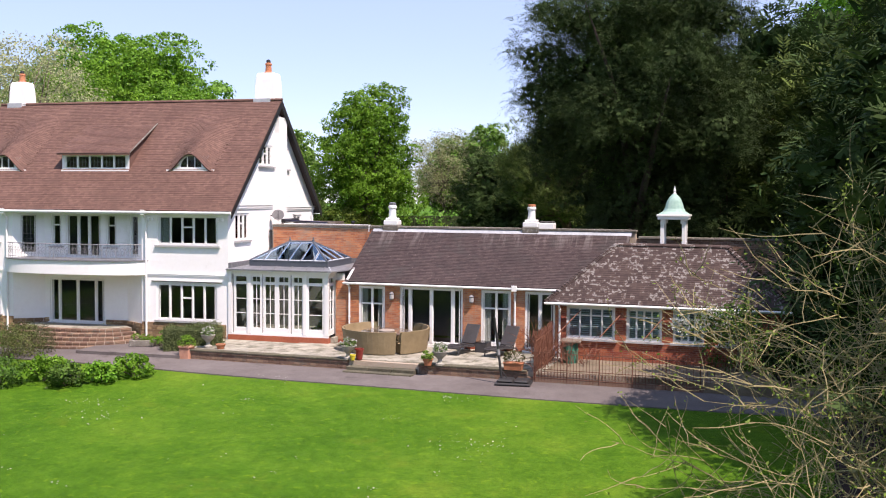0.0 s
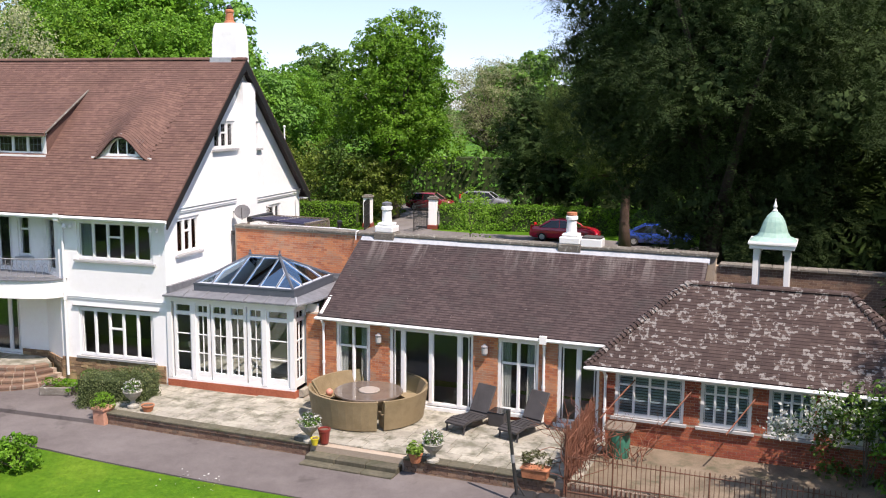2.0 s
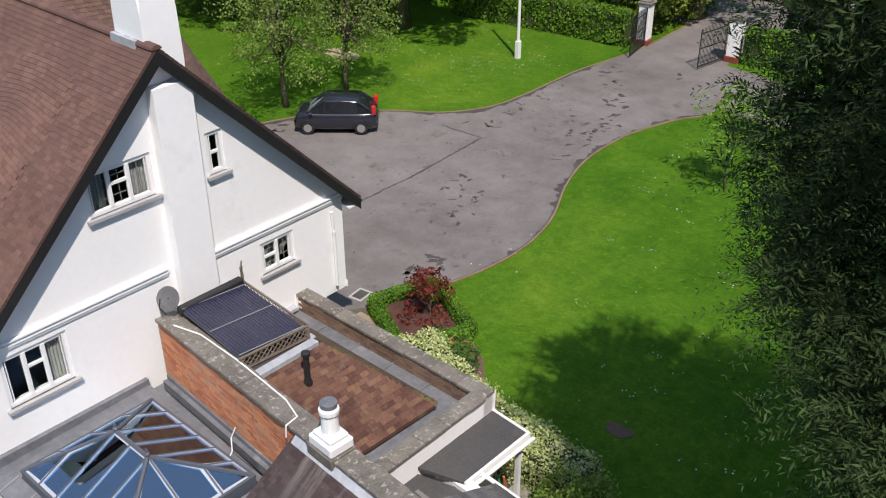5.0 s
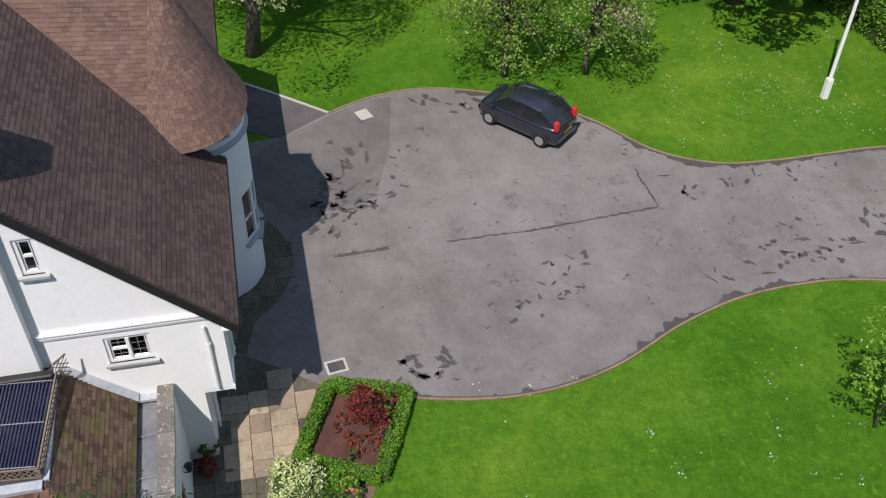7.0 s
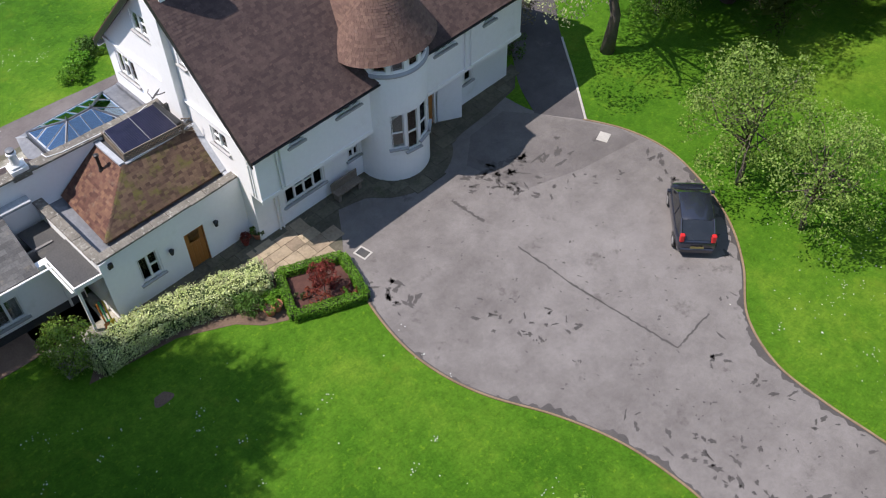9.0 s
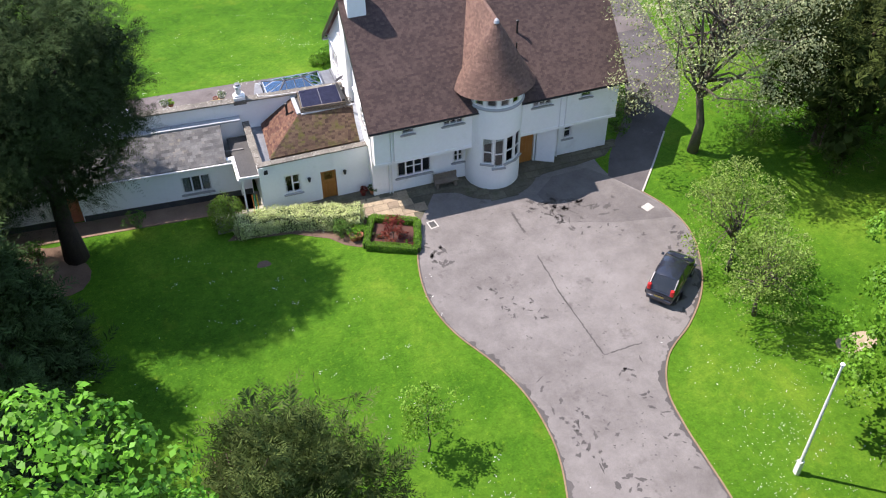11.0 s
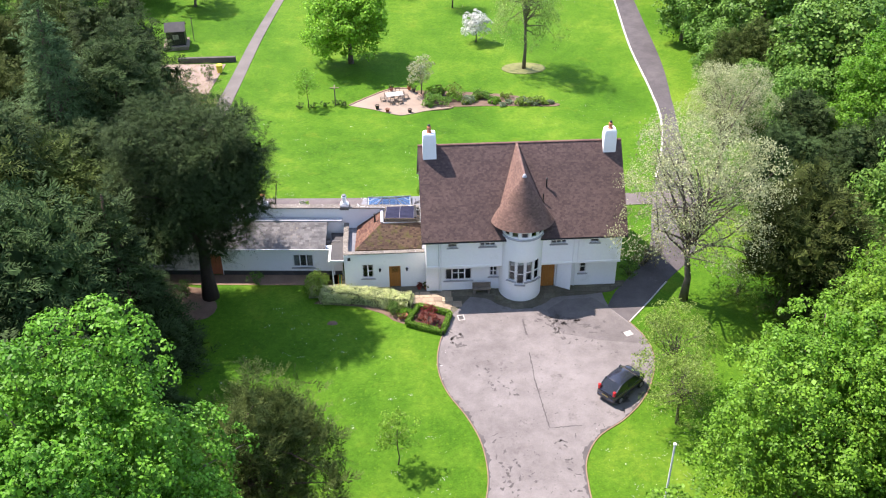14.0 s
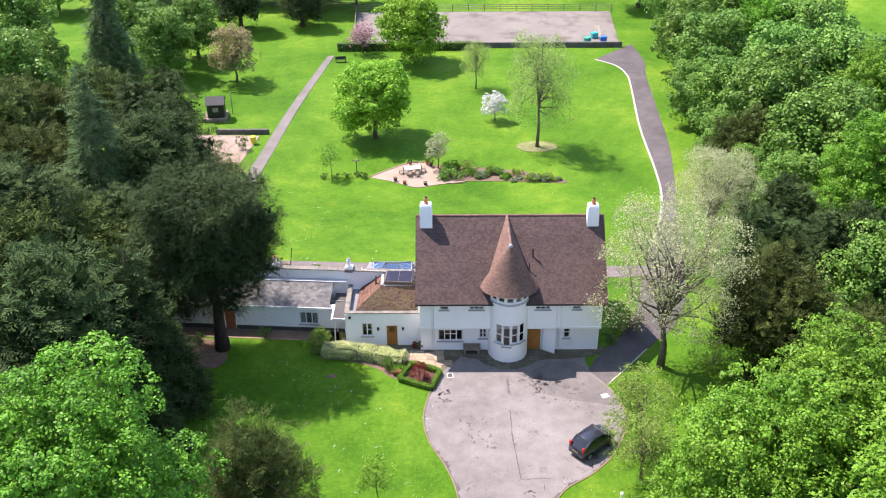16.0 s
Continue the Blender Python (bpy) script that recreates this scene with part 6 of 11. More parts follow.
HE = [MW @ Vector(p) for p in ((8.55, -0.9, 2.04), (17.5, -0.9, 2.04), (17.5, 2.9, 2.05), (8.55, 2.9, 2.05))]
HR = [MW @ Vector((10.95, 0.95, 4.2)), MW @ Vector((15.15, 0.95, 4.2))]
oroof = slab_roof(outb, "roof", [HE[0], HE[1], HR[1], HR[0]], 0.08, LICHENTILE, "tile roof spotted with white lichen")
slab_roof(outb, "roof", [HE[1], HE[2], HR[1]], 0.08, LICHENTILE)
slab_roof(outb, "roof", [HE[3], HE[0], HR[0]], 0.08, TILED)
slab_roof(outb, "roof", [HE[2], HE[3], HR[0], HR[1]], 0.08, TILED)
upd = MW.to_3x3() @ Vector((0, 1.85, 2.16))
tiled(oroof, HE[0], HE[1] - HE[0], upd, upd.length, lambda v: (2.4 * v / upd.length, 8.95 - 2.35 * v / upd.length), 0.1, 0.165, LICHENTILE, seed=41, nice=(300, tuple(MW @ Vector((11.5, -0.3, 2.9)))))
upe = HR[1] - (HE[1] + HE[2]) / 2
tiled(oroof, HE[1], HE[2] - HE[1], upe, upe.length, lambda v: (1.95 * v / upe.length, 3.9 - 1.95 * v / upe.length), 0.1, 0.165, LICHENTILE, seed=42)
upw = HR[0] - (HE[0] + HE[3]) / 2
tiled(oroof, HE[3], HE[0] - HE[3], upw, upw.length, lambda v: (1.95 * v / upw.length, 3.9 - 1.95 * v / upw.length), 0.115, 0.19, TILED, seed=43)
ridge_tiles(oroof, HE[0], HR[0], 0.11, LICHENTILE, 0.13, "bonnet_tile", 6, 1.3)
ridge_tiles(oroof, HE[1], HR[1], 0.115, LICHENTILE, 0.15, "bonnet_tile", 6, 1.4)
ridge_tiles(oroof, HR[0], HR[1], 0.13, LICHENTILE, 0.3)
bm = bmesh.new()
box(bm, 8.6, 17.4, -0.28, -0.2, 1.93, 2.03, mO)
part("fascia", bm, PAINT, outb)
gutter(outb, MW @ Vector((8.55, -1.07, 1.99)), MW @ Vector((17.5, -1.07, 1.99)), 0.042)
downpipe(outb, [MW @ Vector(p) for p in ((9.1, -1.05, 1.95), (9.1, -0.82, 1.75), (9.1, -0.82, 0.8), (9.1, -0.82, -0.2))], 0.04)

# copper-domed cupola on the ridge
cup = thing("cupola", "verdigris copper dome on white square posts", "cupola", MW @ Matrix.Translation((13.08, 1.85, 4.27)) @ Matrix.Scale(0.82, 4))
for sx in (-1, 1):
    for sy in (-1, 1):
        bm = bmesh.new()
        bevelled(bm, sx * 0.5 - 0.09, sx * 0.5 + 0.09, sy * 0.5 - 0.09, sy * 0.5 + 0.09, -1.2, 1.12, 0.012)
        bevelled(bm, sx * 0.46 - 0.12, sx * 0.46 + 0.12, sy * 0.46 - 0.12, sy * 0.46 + 0.12, 0.92, 1.12, 0.02)
        part("post", bm, PAINT, cup)
bm = bmesh.new()
bevelled(bm, -0.72, 0.72, -0.72, 0.72, 1.12, 1.26, 0.015)
bevelled(bm, -0.77, 0.77, -0.77, 0.77, 1.26, 1.36, 0.02)
part("cornice", bm, PAINT, cup)
bm = bmesh.new()
prof = [(1.02, 1.36), (0.9, 1.42), (0.74, 1.5), (0.62, 1.64), (0.55, 1.82), (0.47, 2.0), (0.35, 2.16), (0.19, 2.29), (0.06, 2.35)]
rows = []
for r, z in prof:
    row = []
    for k in range(16):
        a = 2 * math.pi * (k + 0.5) / 16
        sq = 1 / max(abs(math.cos(a)), abs(math.sin(a)))
        mixf = 0.75 if z < 1.5 else 0.35
        row.append(bm.verts.new((r * 0.74 * math.cos(a) * (sq * mixf + 1 - mixf), r * 0.74 * math.sin(a) * (sq * mixf + 1 - mixf), z)))
    rows.append(row)
for a, b in zip(rows, rows[1:]):
    for k in range(16):
        bm.faces.new((a[k], a[(k + 1) % 16], b[(k + 1) % 16], b[k]))
bm.faces.new(rows[-1])
part("dome", bm, COPPER, cup, "verdigris copper dome")
bm = bmesh.new()
lathe(bm, [(0.07, 2.3), (0.09, 2.36), (0.04, 2.42), (0.07, 2.5), (0.045, 2.56), (0.015, 2.7), (0.005, 2.76)], 10)
part("finial", bm, PAINT, cup)

# ---------------------------------------------------------------- annex between the house and the wing, on the drive side
annex = thing("annex", "low white rendered annex with parapets and an oak door", "house")
AX, AY, AZ = 6.2, 8.3, 3.2
mA = facing(AX, AY, 0, 180)
AH = [(1.3, 2.25, 0.95, 2.28), (3.38, 4.26, -0.02, 2.0)]
wall("wall", rect(0, 6.2, -0.4, AZ), AH, mA, 0.3, RENDER, annex)
wall("wall", rect(0, 5.0, -0.4, AZ), [], facing(AX, 3.4, 0, 90), 0.3, RENDER, annex)
window(annex, mA @ Matrix.Translation((1.3, 0, 0.95)), 0.95, 1.33, [(1, 0), (1, 0.5)], sill="grey")
bm = bmesh.new()
bevelled(bm, 3.42, 4.22, 0.1, 0.16, 0.0, 1.97, 0.01, mA)
ad = part("door", bm, OAKDOOR, annex, "varnished oak door with a small square light")
for k in range(4):
    bm = bmesh.new()
    bevelled(bm, 3.47 + k * 0.18, 3.64 + k * 0.18, 0.08, 0.1, 0.06, 1.28, 0.008, mA)
    part("plank", bm, OAKDOOR, ad)
bm = bmesh.new()
bevelled(bm, 3.58, 4.06, 0.085, 0.1, 1.35, 1.85, 0.005, mA)
part("pane", bm, GLASS, ad)
bm = bmesh.new()
box(bm, 3.36, 3.42, 0.04, 0.2, 0.0, 2.02, mA)
box(bm, 4.22, 4.28, 0.04, 0.2, 0.0, 2.02, mA)
box(bm, 3.42, 4.22, 0.04, 0.2, 1.97, 2.02, mA)
part("door_frame", bm, OAKDOOR, ad)
for u in (2.7, 4.75):
    lm = thing("wall_lamp", "small black lantern beside the annex door", "lamp", group="annex lamps")
    bm = bmesh.new()
    lathe(bm, [(0.03, -0.16), (0.07, -0.1), (0.09, 0.08), (0.11, 0.1), (0.02, 0.2)], 8, mA @ Vector((u, -0.13, 1.75)))
    part("lantern", bm, IRON, lm)
    bm = bmesh.new()
    tube(bm, [mA @ Vector((u, 0.0, 1.6)), mA @ Vector((u, -0.08, 1.55)), mA @ Vector((u, -0.13, 1.62))], 0.014, 6)
    part("bracket", bm, IRON, lm)
sq = thing("alarm_box", "small dark box on the white annex wall", "box")
bm = bmesh.new()
bevelled(bm, 0.25, 0.5, -0.1, 0.0, 2.7, 2.95, 0.02, mA)
part("case", bm, IRON, sq)
coping(annex, mA, -0.02, 6.15, AZ, -0.06, 0.34, 0.8, seed=11)
coping(annex, facing(AX, 3.75, 0, 90), 0.0, 4.25, AZ, -0.06, 0.34, 0.8, seed=12)
bm = bmesh.new()
box(bm, 0.05, 5.9, 3.6, 8.0, 2.72, 2.8)
part("flat_roof", bm, LEAD, annex, "grey lead gutter floor")
bm = bmesh.new()
box(bm, 0.0, 5.9, 3.6, 8.0, -0.1, 0.0)
part("inner_floor", bm, DARKROOM, annex)
bm = bmesh.new()
box(bm, 0.3, 5.9, 5.5, 5.6, 0, 2.7)
part("inner_wall", bm, DARKROOM, annex)
# tiled slopes rising to a small flat top behind the spine wall
AE, AR = 2.98, 4.42
A0, A1, A2, A3 = Vector((0.06, 7.42, AE)), Vector((5.35, 7.42, AE)), Vector((3.2, 5.95, AR)), Vector((0.06, 5.95, AR))
ar = slab_roof(annex, "roof", [A0, A3, A2, A1], 0.08, MOSSTILE, "mossy brown tile roof")
upa = A3 - A0
tiled(ar, A1, A0 - A1, upa, upa.length, lambda v: (2.15 * v / upa.length, 5.29), 0.12, 0.19, MOSSTILE, seed=51, thick=0.045, nice=(300, (2.6, 6.6, 3.8)))
B2, B3 = Vector((5.2, 4.1, AE)), Vector((3.2, 4.1, AR))
# east slope: weathered tile, lifted redder in the colour for the light on it
SUNTILE = surface("sunlit_red_brown_tile", (0.085, 0.04, 0.027), (0.15, 0.075, 0.05), 0.9, 0.6, 14, 0.5, 60, islands=0.4, stain=(0.16, 0.11, 0.08), stain_scale=1.6, stain_at=(0.56, 0.7))
ar2 = slab_roof(annex, "roof", [A1, A2, B3, B2], 0.08, SUNTILE, "weathered brown tile roof, east slope coloured redder for sunlight")
upb = B3 - B2
tiled(ar2, B2, A1 - B2, upb, upb.length, lambda v: (0, 3.32 - 1.47 * v / upb.length), 0.12, 0.19, SUNTILE, seed=52, thick=0.028, nice=(200, (4.2, 5.6, 3.5)))
ridge_tiles(ar, A1, A2, 0.1, MOSSTILE, 0.22)
bm = bmesh.new()
box(bm, 0.04, 3.22, 4.1, 5.97, AR - 0.1, AR + 0.02)
part("flat_top", bm, FELT, annex, "small flat felt roof under the solar panel")
bm = bmesh.new()
box(bm, 3.12, 3.34, 4.1, 5.9, AR - 0.02, AR + 0.09)
box(bm, 0.04, 3.12, 5.9, 6.02, AR + 0.01, AR + 0.06)
part("curb_flashing", bm, LEADBRIGHT, annex, "pale metal flashing round the flat top")
bm = bmesh.new()
box(bm, 0.004, 0.2, 5.95, 7.9, 2.9, 2.98)
f = [bm.verts.new(v) for v in ((0.004, 7.5, 3.05), (0.24, 7.5, 3.0), (0.24, 5.95, AR + 0.06), (0.004, 5.95, AR + 0.12))]
bm.faces.new(f)
part("wall_flashing", bm, LEADBRIGHT, annex)
for k in range(1, 5):
    bm = bmesh.new()
    tube(bm, [(1.15 * k, 7.45, 2.815), (1.15 * k, 7.99, 2.815)], 0.03, 6)
    part("lead_roll", bm, LEAD, annex)
q = []
for r in range(5):
    for k in range(25):
        u0 = 0.1 + k * 0.235 + (0.117 if r % 2 else 0)
        q.append(unit_boxes([u0], [min(u0 + 0.222, 5.88)], [7.985], [8.02], [2.81 + r * 0.076], [2.876 + r * 0.076])[0])
pieces(annex, "brick", q, OLDBRICK)
# solar panel in a low trellis stand
sp_ = thing("solar_panel", "ridged blue-grey solar panel in a lattice timber stand", "solar panel")
SOLAR = surface("solar_tubes", (0.022, 0.023, 0.05), (0.042, 0.043, 0.085), 0.25, 2, 30, 0.0, spec=0.6)
P = [Vector((0.72, 4.36, 4.9)), Vector((2.84, 4.22, 4.8)), Vector((2.98, 5.82, 4.76)), Vector((0.76, 6.0, 4.78))]
for k in range(22):
    t_ = (k + 0.5) / 22
    bm = bmesh.new()
    tube(bm, [P[0].lerp(P[3], t_), P[1].lerp(P[2], t_)], 0.028, 6)
    part("collector_tube", bm, SOLAR, sp_)
for t_ in (0.0, 0.5, 1.0):
    bm = bmesh.new()
    tube(bm, [P[0].lerp(P[1], t_) + Vector((0, 0, 0.03)), P[3].lerp(P[2], t_) + Vector((0, 0, 0.03))], 0.012, 5)
    part("clamp_rail", bm, GREYIRON, sp_)
bm = bmesh.new()
vs = [bm.verts.new(p - Vector((0, 0, 0.04))) for p in P] + [bm.verts.new(p - Vector((0, 0, 0.07))) for p in P]
bm.faces.new(vs[:4])
bm.faces.new(vs[4:][::-1])
for i in range(4):
    bm.faces.new((vs[i], vs[(i + 1) % 4], vs[4 + (i + 1) % 4], vs[4 + i]))
part("backing", bm, surface("dull_aluminium", (0.12, 0.125, 0.15), (0.2, 0.2, 0.23), 0.4, 2, 30, 0.0, metal=0.6), sp_)
bm = bmesh.new()
bevelled(bm, 0.54, 0.74, 4.32, 6.02, 4.76, 4.95, 0.03)
part("manifold", bm, IRON, sp_)


def trellis(parent, a, b, z0, z1):
    a, b = Vector(a), Vector(b)
    L = (b - a).length
    n = int(L / 0.14)
    h = z1 - z0
    for s in (1, -1):
        for k in range(-2, n + 1):
            u0 = k * 0.14
            u1 = u0 + h
            c0, c1 = max(0, u0), min(L, u1)
            if c1 - c0 < 0.03:
                continue
            za, zb_ = (c0 - u0), (c1 - u0)
            if s < 0:
                za, zb_ = h - za, h - zb_
            bm = bmesh.new()
            tube(bm, [a.lerp(b, c0 / L) + Vector((0, 0, z0 + za)), a.lerp(b, c1 / L) + Vector((0, 0, z0 + zb_))], 0.012, 4)
            part("lath", bm, TIMBER, parent)
    for z in (z0, z1):
        bm = bmesh.new()
        tube(bm, [a + Vector((0, 0, z)), b + Vector((0, 0, z))], 0.025, 4)
        part("rail", bm, TIMBER, parent)


trellis(sp_, (0.56, 6.06, 0), (3.05, 5.88, 0), 4.5, 4.82)
trellis(sp_, (3.05, 5.88, 0), (2.92, 4.16, 0), 4.5, 4.8)
trellis(sp_, (0.3, 6.3, 0), (0.56, 6.06, 0), 4.5, 5.1)
for p in ((0.58, 6.04, 4.4), (3.04, 5.86, 4.4), (2.92, 4.2, 4.4), (0.6, 4.36, 4.4)):
    bm = bmesh.new()
    box(bm, p[0] - 0.04, p[0] + 0.04, p[1] - 0.04, p[1] + 0.04, p[2], 4.75)
    part("post", bm, TIMBER, sp_)
fl = thing("flue", "tall black flue pipe with a square flashing", "flue")
bm = bmesh.new()
tube(bm, [(3.78, 5.18, 3.85), (3.78, 5.18, 4.15), (3.78, 5.18, 4.2), (3.78, 5.18, 4.78)], [0.08, 0.08, 0.065, 0.065], 12)
lathe(bm, [(0.1, 0.0), (0.1, 0.12)], 12, (3.78, 5.18, 4.0))
lathe(bm, [(0.075, 0.0), (0.1, 0.03), (0.1, 0.1), (0.03, 0.13)], 12, (3.78, 5.18, 4.74))
part("pipe", bm, IRON, fl)
bm = bmesh.new()
nrm = Matrix.Translation((3.78, 5.18, 3.99)) @ Matrix.Rotation(radians(38.5), 4, "Y")
box(bm, -0.22, 0.22, -0.26, 0.26, 0.0, 0.02, nrm)
part("flashing", bm, LEADBRIGHT, fl)
dish = thing("satellite_dish", "grey mesh satellite dish on the gable", "satellite dish")
bm = bmesh.new()
mD = Matrix.Translation((0.42, 4.25, 5.12)) @ Matrix.Rotation(radians(25), 4, "Z") @ Matrix.Rotation(radians(58), 4, "X") @ Matrix.Scale(0.8, 4)
rows = []
for j in range(5):
    r = 0.35 * j / 4
    rows.append([bm.verts.new(mD @ Vector((r * math.cos(2 * math.pi * k / 20), r * math.sin(2 * math.pi * k / 20), 0.35 * r * r))) for k in range(20)])
for a, b in zip(rows[1:], rows[2:]):
    for k in range(20):
        bm.faces.new((a[k], a[(k + 1) % 20], b[(k + 1) % 20], b[k]))
bm.faces.new(rows[1][::-1])
r = bmesh.ops.solidify(bm, geom=bm.faces[:], thickness=0.012)
part("bowl", bm, GREYIRON, dish)
bm = bmesh.new()
tube(bm, [mD @ Vector((0, -0.4, 0.05)), mD @ Vector((0, -0.25, 0.4)), mD @ Vector((0, 0, 0.45))], 0.015, 6)
tube(bm, [mD @ Vector((0, 0, 0)), Vector((0.25, 4.3, 5.1)), Vector((0.0, 4.35, 5.1))], 0.022, 6)
part("arm", bm, IRON, dish)

# ---------------------------------------------------------------- slate-roofed range behind the spine wall
slr = thing("slate_range", "low white range under a grey slate roof", "house")
SV = 5.9
mL = MW @ facing(17.5, SV, 0, 180)
LH = [(17.5 - 4.75, 17.5 - 3.05, 0.75, 2.0), (17.5 - 15.4, 17.5 - 14.1, 0.8, 2.0), (17.5 - 11.2, 17.5 - 10.3, -0.05, 2.0)]
wall("wall", rect(0, 17.5 - 0.85, -0.4, 2.66), LH, mL, 0.28, RENDER, slr)
for (u0, u1, z0, z1), k in zip(LH[:2], (3, 2)):
    window(slr, mL @ Matrix.Translation((u0, 0, z0)), u1 - u0, z1 - z0, [(1, 0)] * k, sill="grey", leads=True, curtain="lr")
bm = bmesh.new()
bevelled(bm, LH[2][0] + 0.02, LH[2][1] - 0.02, 0.1, 0.16, 0, 1.98, 0.01, mL)
part("door", bm, BRICKRED, slr, "red-brown painted door")
bm = bmesh.new()
box(bm, 1.0, 17.2, 4.9, 5.0, -0.1, 2.6, MW)
box(bm, 1.0, 17.3, 3.5, 6.1, -0.15, -0.05, MW)
part("room_shell", bm, DARKROOM, slr)
s0, s1 = MW @ Vector((17.6, SV + 0.25, 2.7)), MW @ Vector((2.05, SV + 0.25, 2.7))
s2, s3 = MW @ Vector((2.05, PAR_V + 0.72, 3.72)), MW @ Vector((17.6, PAR_V + 0.72, 3.72))
sroof = slab_roof(slr, "roof", [s0, s3, s2, s1], 0.08, SLATE, "grey slate roof")
ups = s3 - s0
tiled(sroof, s0, s1 - s0, ups, ups.length, lambda v: (0, 15.55), 0.2, 0.3, SLATE, seed=61, thick=0.01, nice=(300, tuple(MW @ Vector((5, 5, 3.2)))))
bm = bmesh.new()
box(bm, 0.9, 17.6, PAR_V + 0.42, PAR_V + 0.85, 3.68, 3.78, MW)
part("valley_gutter", bm, LEADBRIGHT, slr)
gutter(slr, MW @ Vector((17.6, SV + 0.31, 2.64)), MW @ Vector((0.9, SV + 0.31, 2.64)), 0.05)
bm = bmesh.new()
box(bm, 0.0, 6.25, -0.02, 0.0, -0.2, 0.42, mL)
box(bm, 7.25, 16.6, -0.02, 0.0, -0.2, 0.42, mL)
part("plinth", bm, FELT, slr, "black painted plinth")
bm = bmesh.new()
tube(bm, [MW @ Vector((8.2, 5.3, 3.0)), MW @ Vector((8.2, 5.3, 3.75))], 0.06, 10)
part("soil_pipe", bm, IRON, slr)
# flat felt canopies in the corner, one over the passage and a lower one behind it
can = thing("canopy", "flat felt canopy with white fascia over the side passage", "canopy")
bm = bmesh.new()
prism(bm, [(6.2, 5.9), (7.2, 6.2), (7.22, 8.22), (6.2, 8.3)], 2.64, 2.72)
prism(bm, [(5.0, 4.3), (7.3, 4.2), (7.26, 6.2), (6.2, 5.9), (6.2, 5.4), (5.0, 5.4)], 2.46, 2.54)
part("felt", bm, FELT, can)
bm = bmesh.new()
prism(bm, [(7.2, 6.2), (7.26, 6.2), (7.28, 8.28), (7.22, 8.28)], 2.46, 2.74)
prism(bm, [(6.2, 8.3), (7.22, 8.22), (7.22, 8.28), (6.2, 8.36)], 2.56, 2.74)
part("fascia", bm, PAINT, can)
bm = bmesh.new()
tube(bm, [(7.33, 6.1, 2.62), (7.35, 8.3, 2.6)], 0.045, 8)
part("gutter", bm, PAINT, can)
for x, y in ((7.12, 8.1), (7.12, 6.4)):
    bm = bmesh.new()
    box(bm, x - 0.05, x + 0.05, y - 0.05, y + 0.05, -0.1, 2.64)
    part("post", bm, PAINT, can)
tool = thing("garden_tools", "yellow and green garden tools leaning in the passage", "tools")
for k, (x, y, c_) in enumerate(((6.5, 8.1, (0.55, 0.4, 0.03)), (6.62, 8.05, (0.03, 0.3, 0.12)), (6.74, 8.1, (0.5, 0.16, 0.03)))):
    bm = bmesh.new()
    tube(bm, [(x, y + 0.25, 0.05), (x, y, 1.25)], 0.03, 6)
    bevelled(bm, x - 0.1, x + 0.1, y + 0.2, y + 0.28, 0.05, 0.35, 0.02)
    part("tool", bm, surface("tool_plastic_%s" % "abc"[k], c_, tuple(v * 1.2 for v in c_), 0.4, 2, 10, 0.0), tool)
bm = bmesh.new()
prism(bm, [(6.2, 6.3), (9.0, 6.3), (9.0, 9.3), (6.2, 9.3)], -0.1, 0.03)
tagged(part("side_paving", bm, bpy.data.materials["brown_stone_paving"] if "brown_stone_paving" in bpy.data.materials else PAVING), "brown stone paving at the side passage", "paving", kind="structure")

# ---------------------------------------------------------------- terrace, garden path, paving
terrace = thing("terrace", "stone-flagged terrace with a low brick retaining edge", "terrace", kind="structure")
TV0, TU0, TU1 = -4.05, -5.55, 8.6
bm = bmesh.new()
prism(bm, [(TU0, TV0 + 0.02), (TU1, TV0 + 0.02), (18.5, TV0 + 0.1), (18.5, 0.3), (-4.9, 0.3), (-5.4, -0.3)], -0.7, TER_Z - 0.035, MW)
tb = part("bed", bm, MORTAR, terrace)


def flags(parent, m, u0, u1, v0, v1, z, skip, seed, mat, size=(0.45, 0.95), row=(0.45, 0.75), th=0.04):
    rng = random.Random(seed)
    v = v0
    while v < v1 - 0.05:
        h = min(rng.uniform(*row), v1 - v)
        u = u0
        while u < u1 - 0.05:
            w = min(rng.uniform(*size), u1 - u)
            if not skip(u + w / 2, v + h / 2):
                bm = bmesh.new()
                d = rng.uniform(-0.004, 0.004)
                bevelled(bm, u + 0.008, u + w - 0.008, v + 0.008, v + h - 0.008, z - th, z + d, 0.008, m)
                part("flagstone", bm, mat, parent)
            u += w
        v += h


flags(terrace, MW, TU0 + 0.1, TU1 + 0.6, TV0 + 0.25, 0.0, TER_Z, lambda u, v: u < -0.3 and v > -0.66 + 0.07 * u or u < -4.9 and v > -1.2, 4, PAVING)
# brick edge in two courses with a coping course
q = []
mT = MW @ Matrix.Translation((0, TV0, 0))
for a, b in ((TU0, 1.75), (4.55, 8.6)):
    L = 0.225
    for r in range(4):
        u = a - (L / 2 if r % 2 else 0)
        while u < b:
            s, e = max(a, u + 0.005), min(b, u + L - 0.005)
            if e - s > 0.03:
                z0 = -0.52 + r * 0.1
                q.append(moved(mT, unit_boxes([s], [e], [-0.02 if r < 3 else -0.05], [0.24], [z0 + 0.005], [z0 + 0.095 + (0.02 if r == 3 else 0)])[0]))
            u += L
pieces(tb, "brick", q[:300], OLDBRICK)
if q[300:]:
    ob = new("brickwork", mesh_boxes("brickwork", np.array(q[300:]), OLDBRICK))
    ob.parent = tb
    tagged(ob, "low weathered brick edging", kind="stuff")
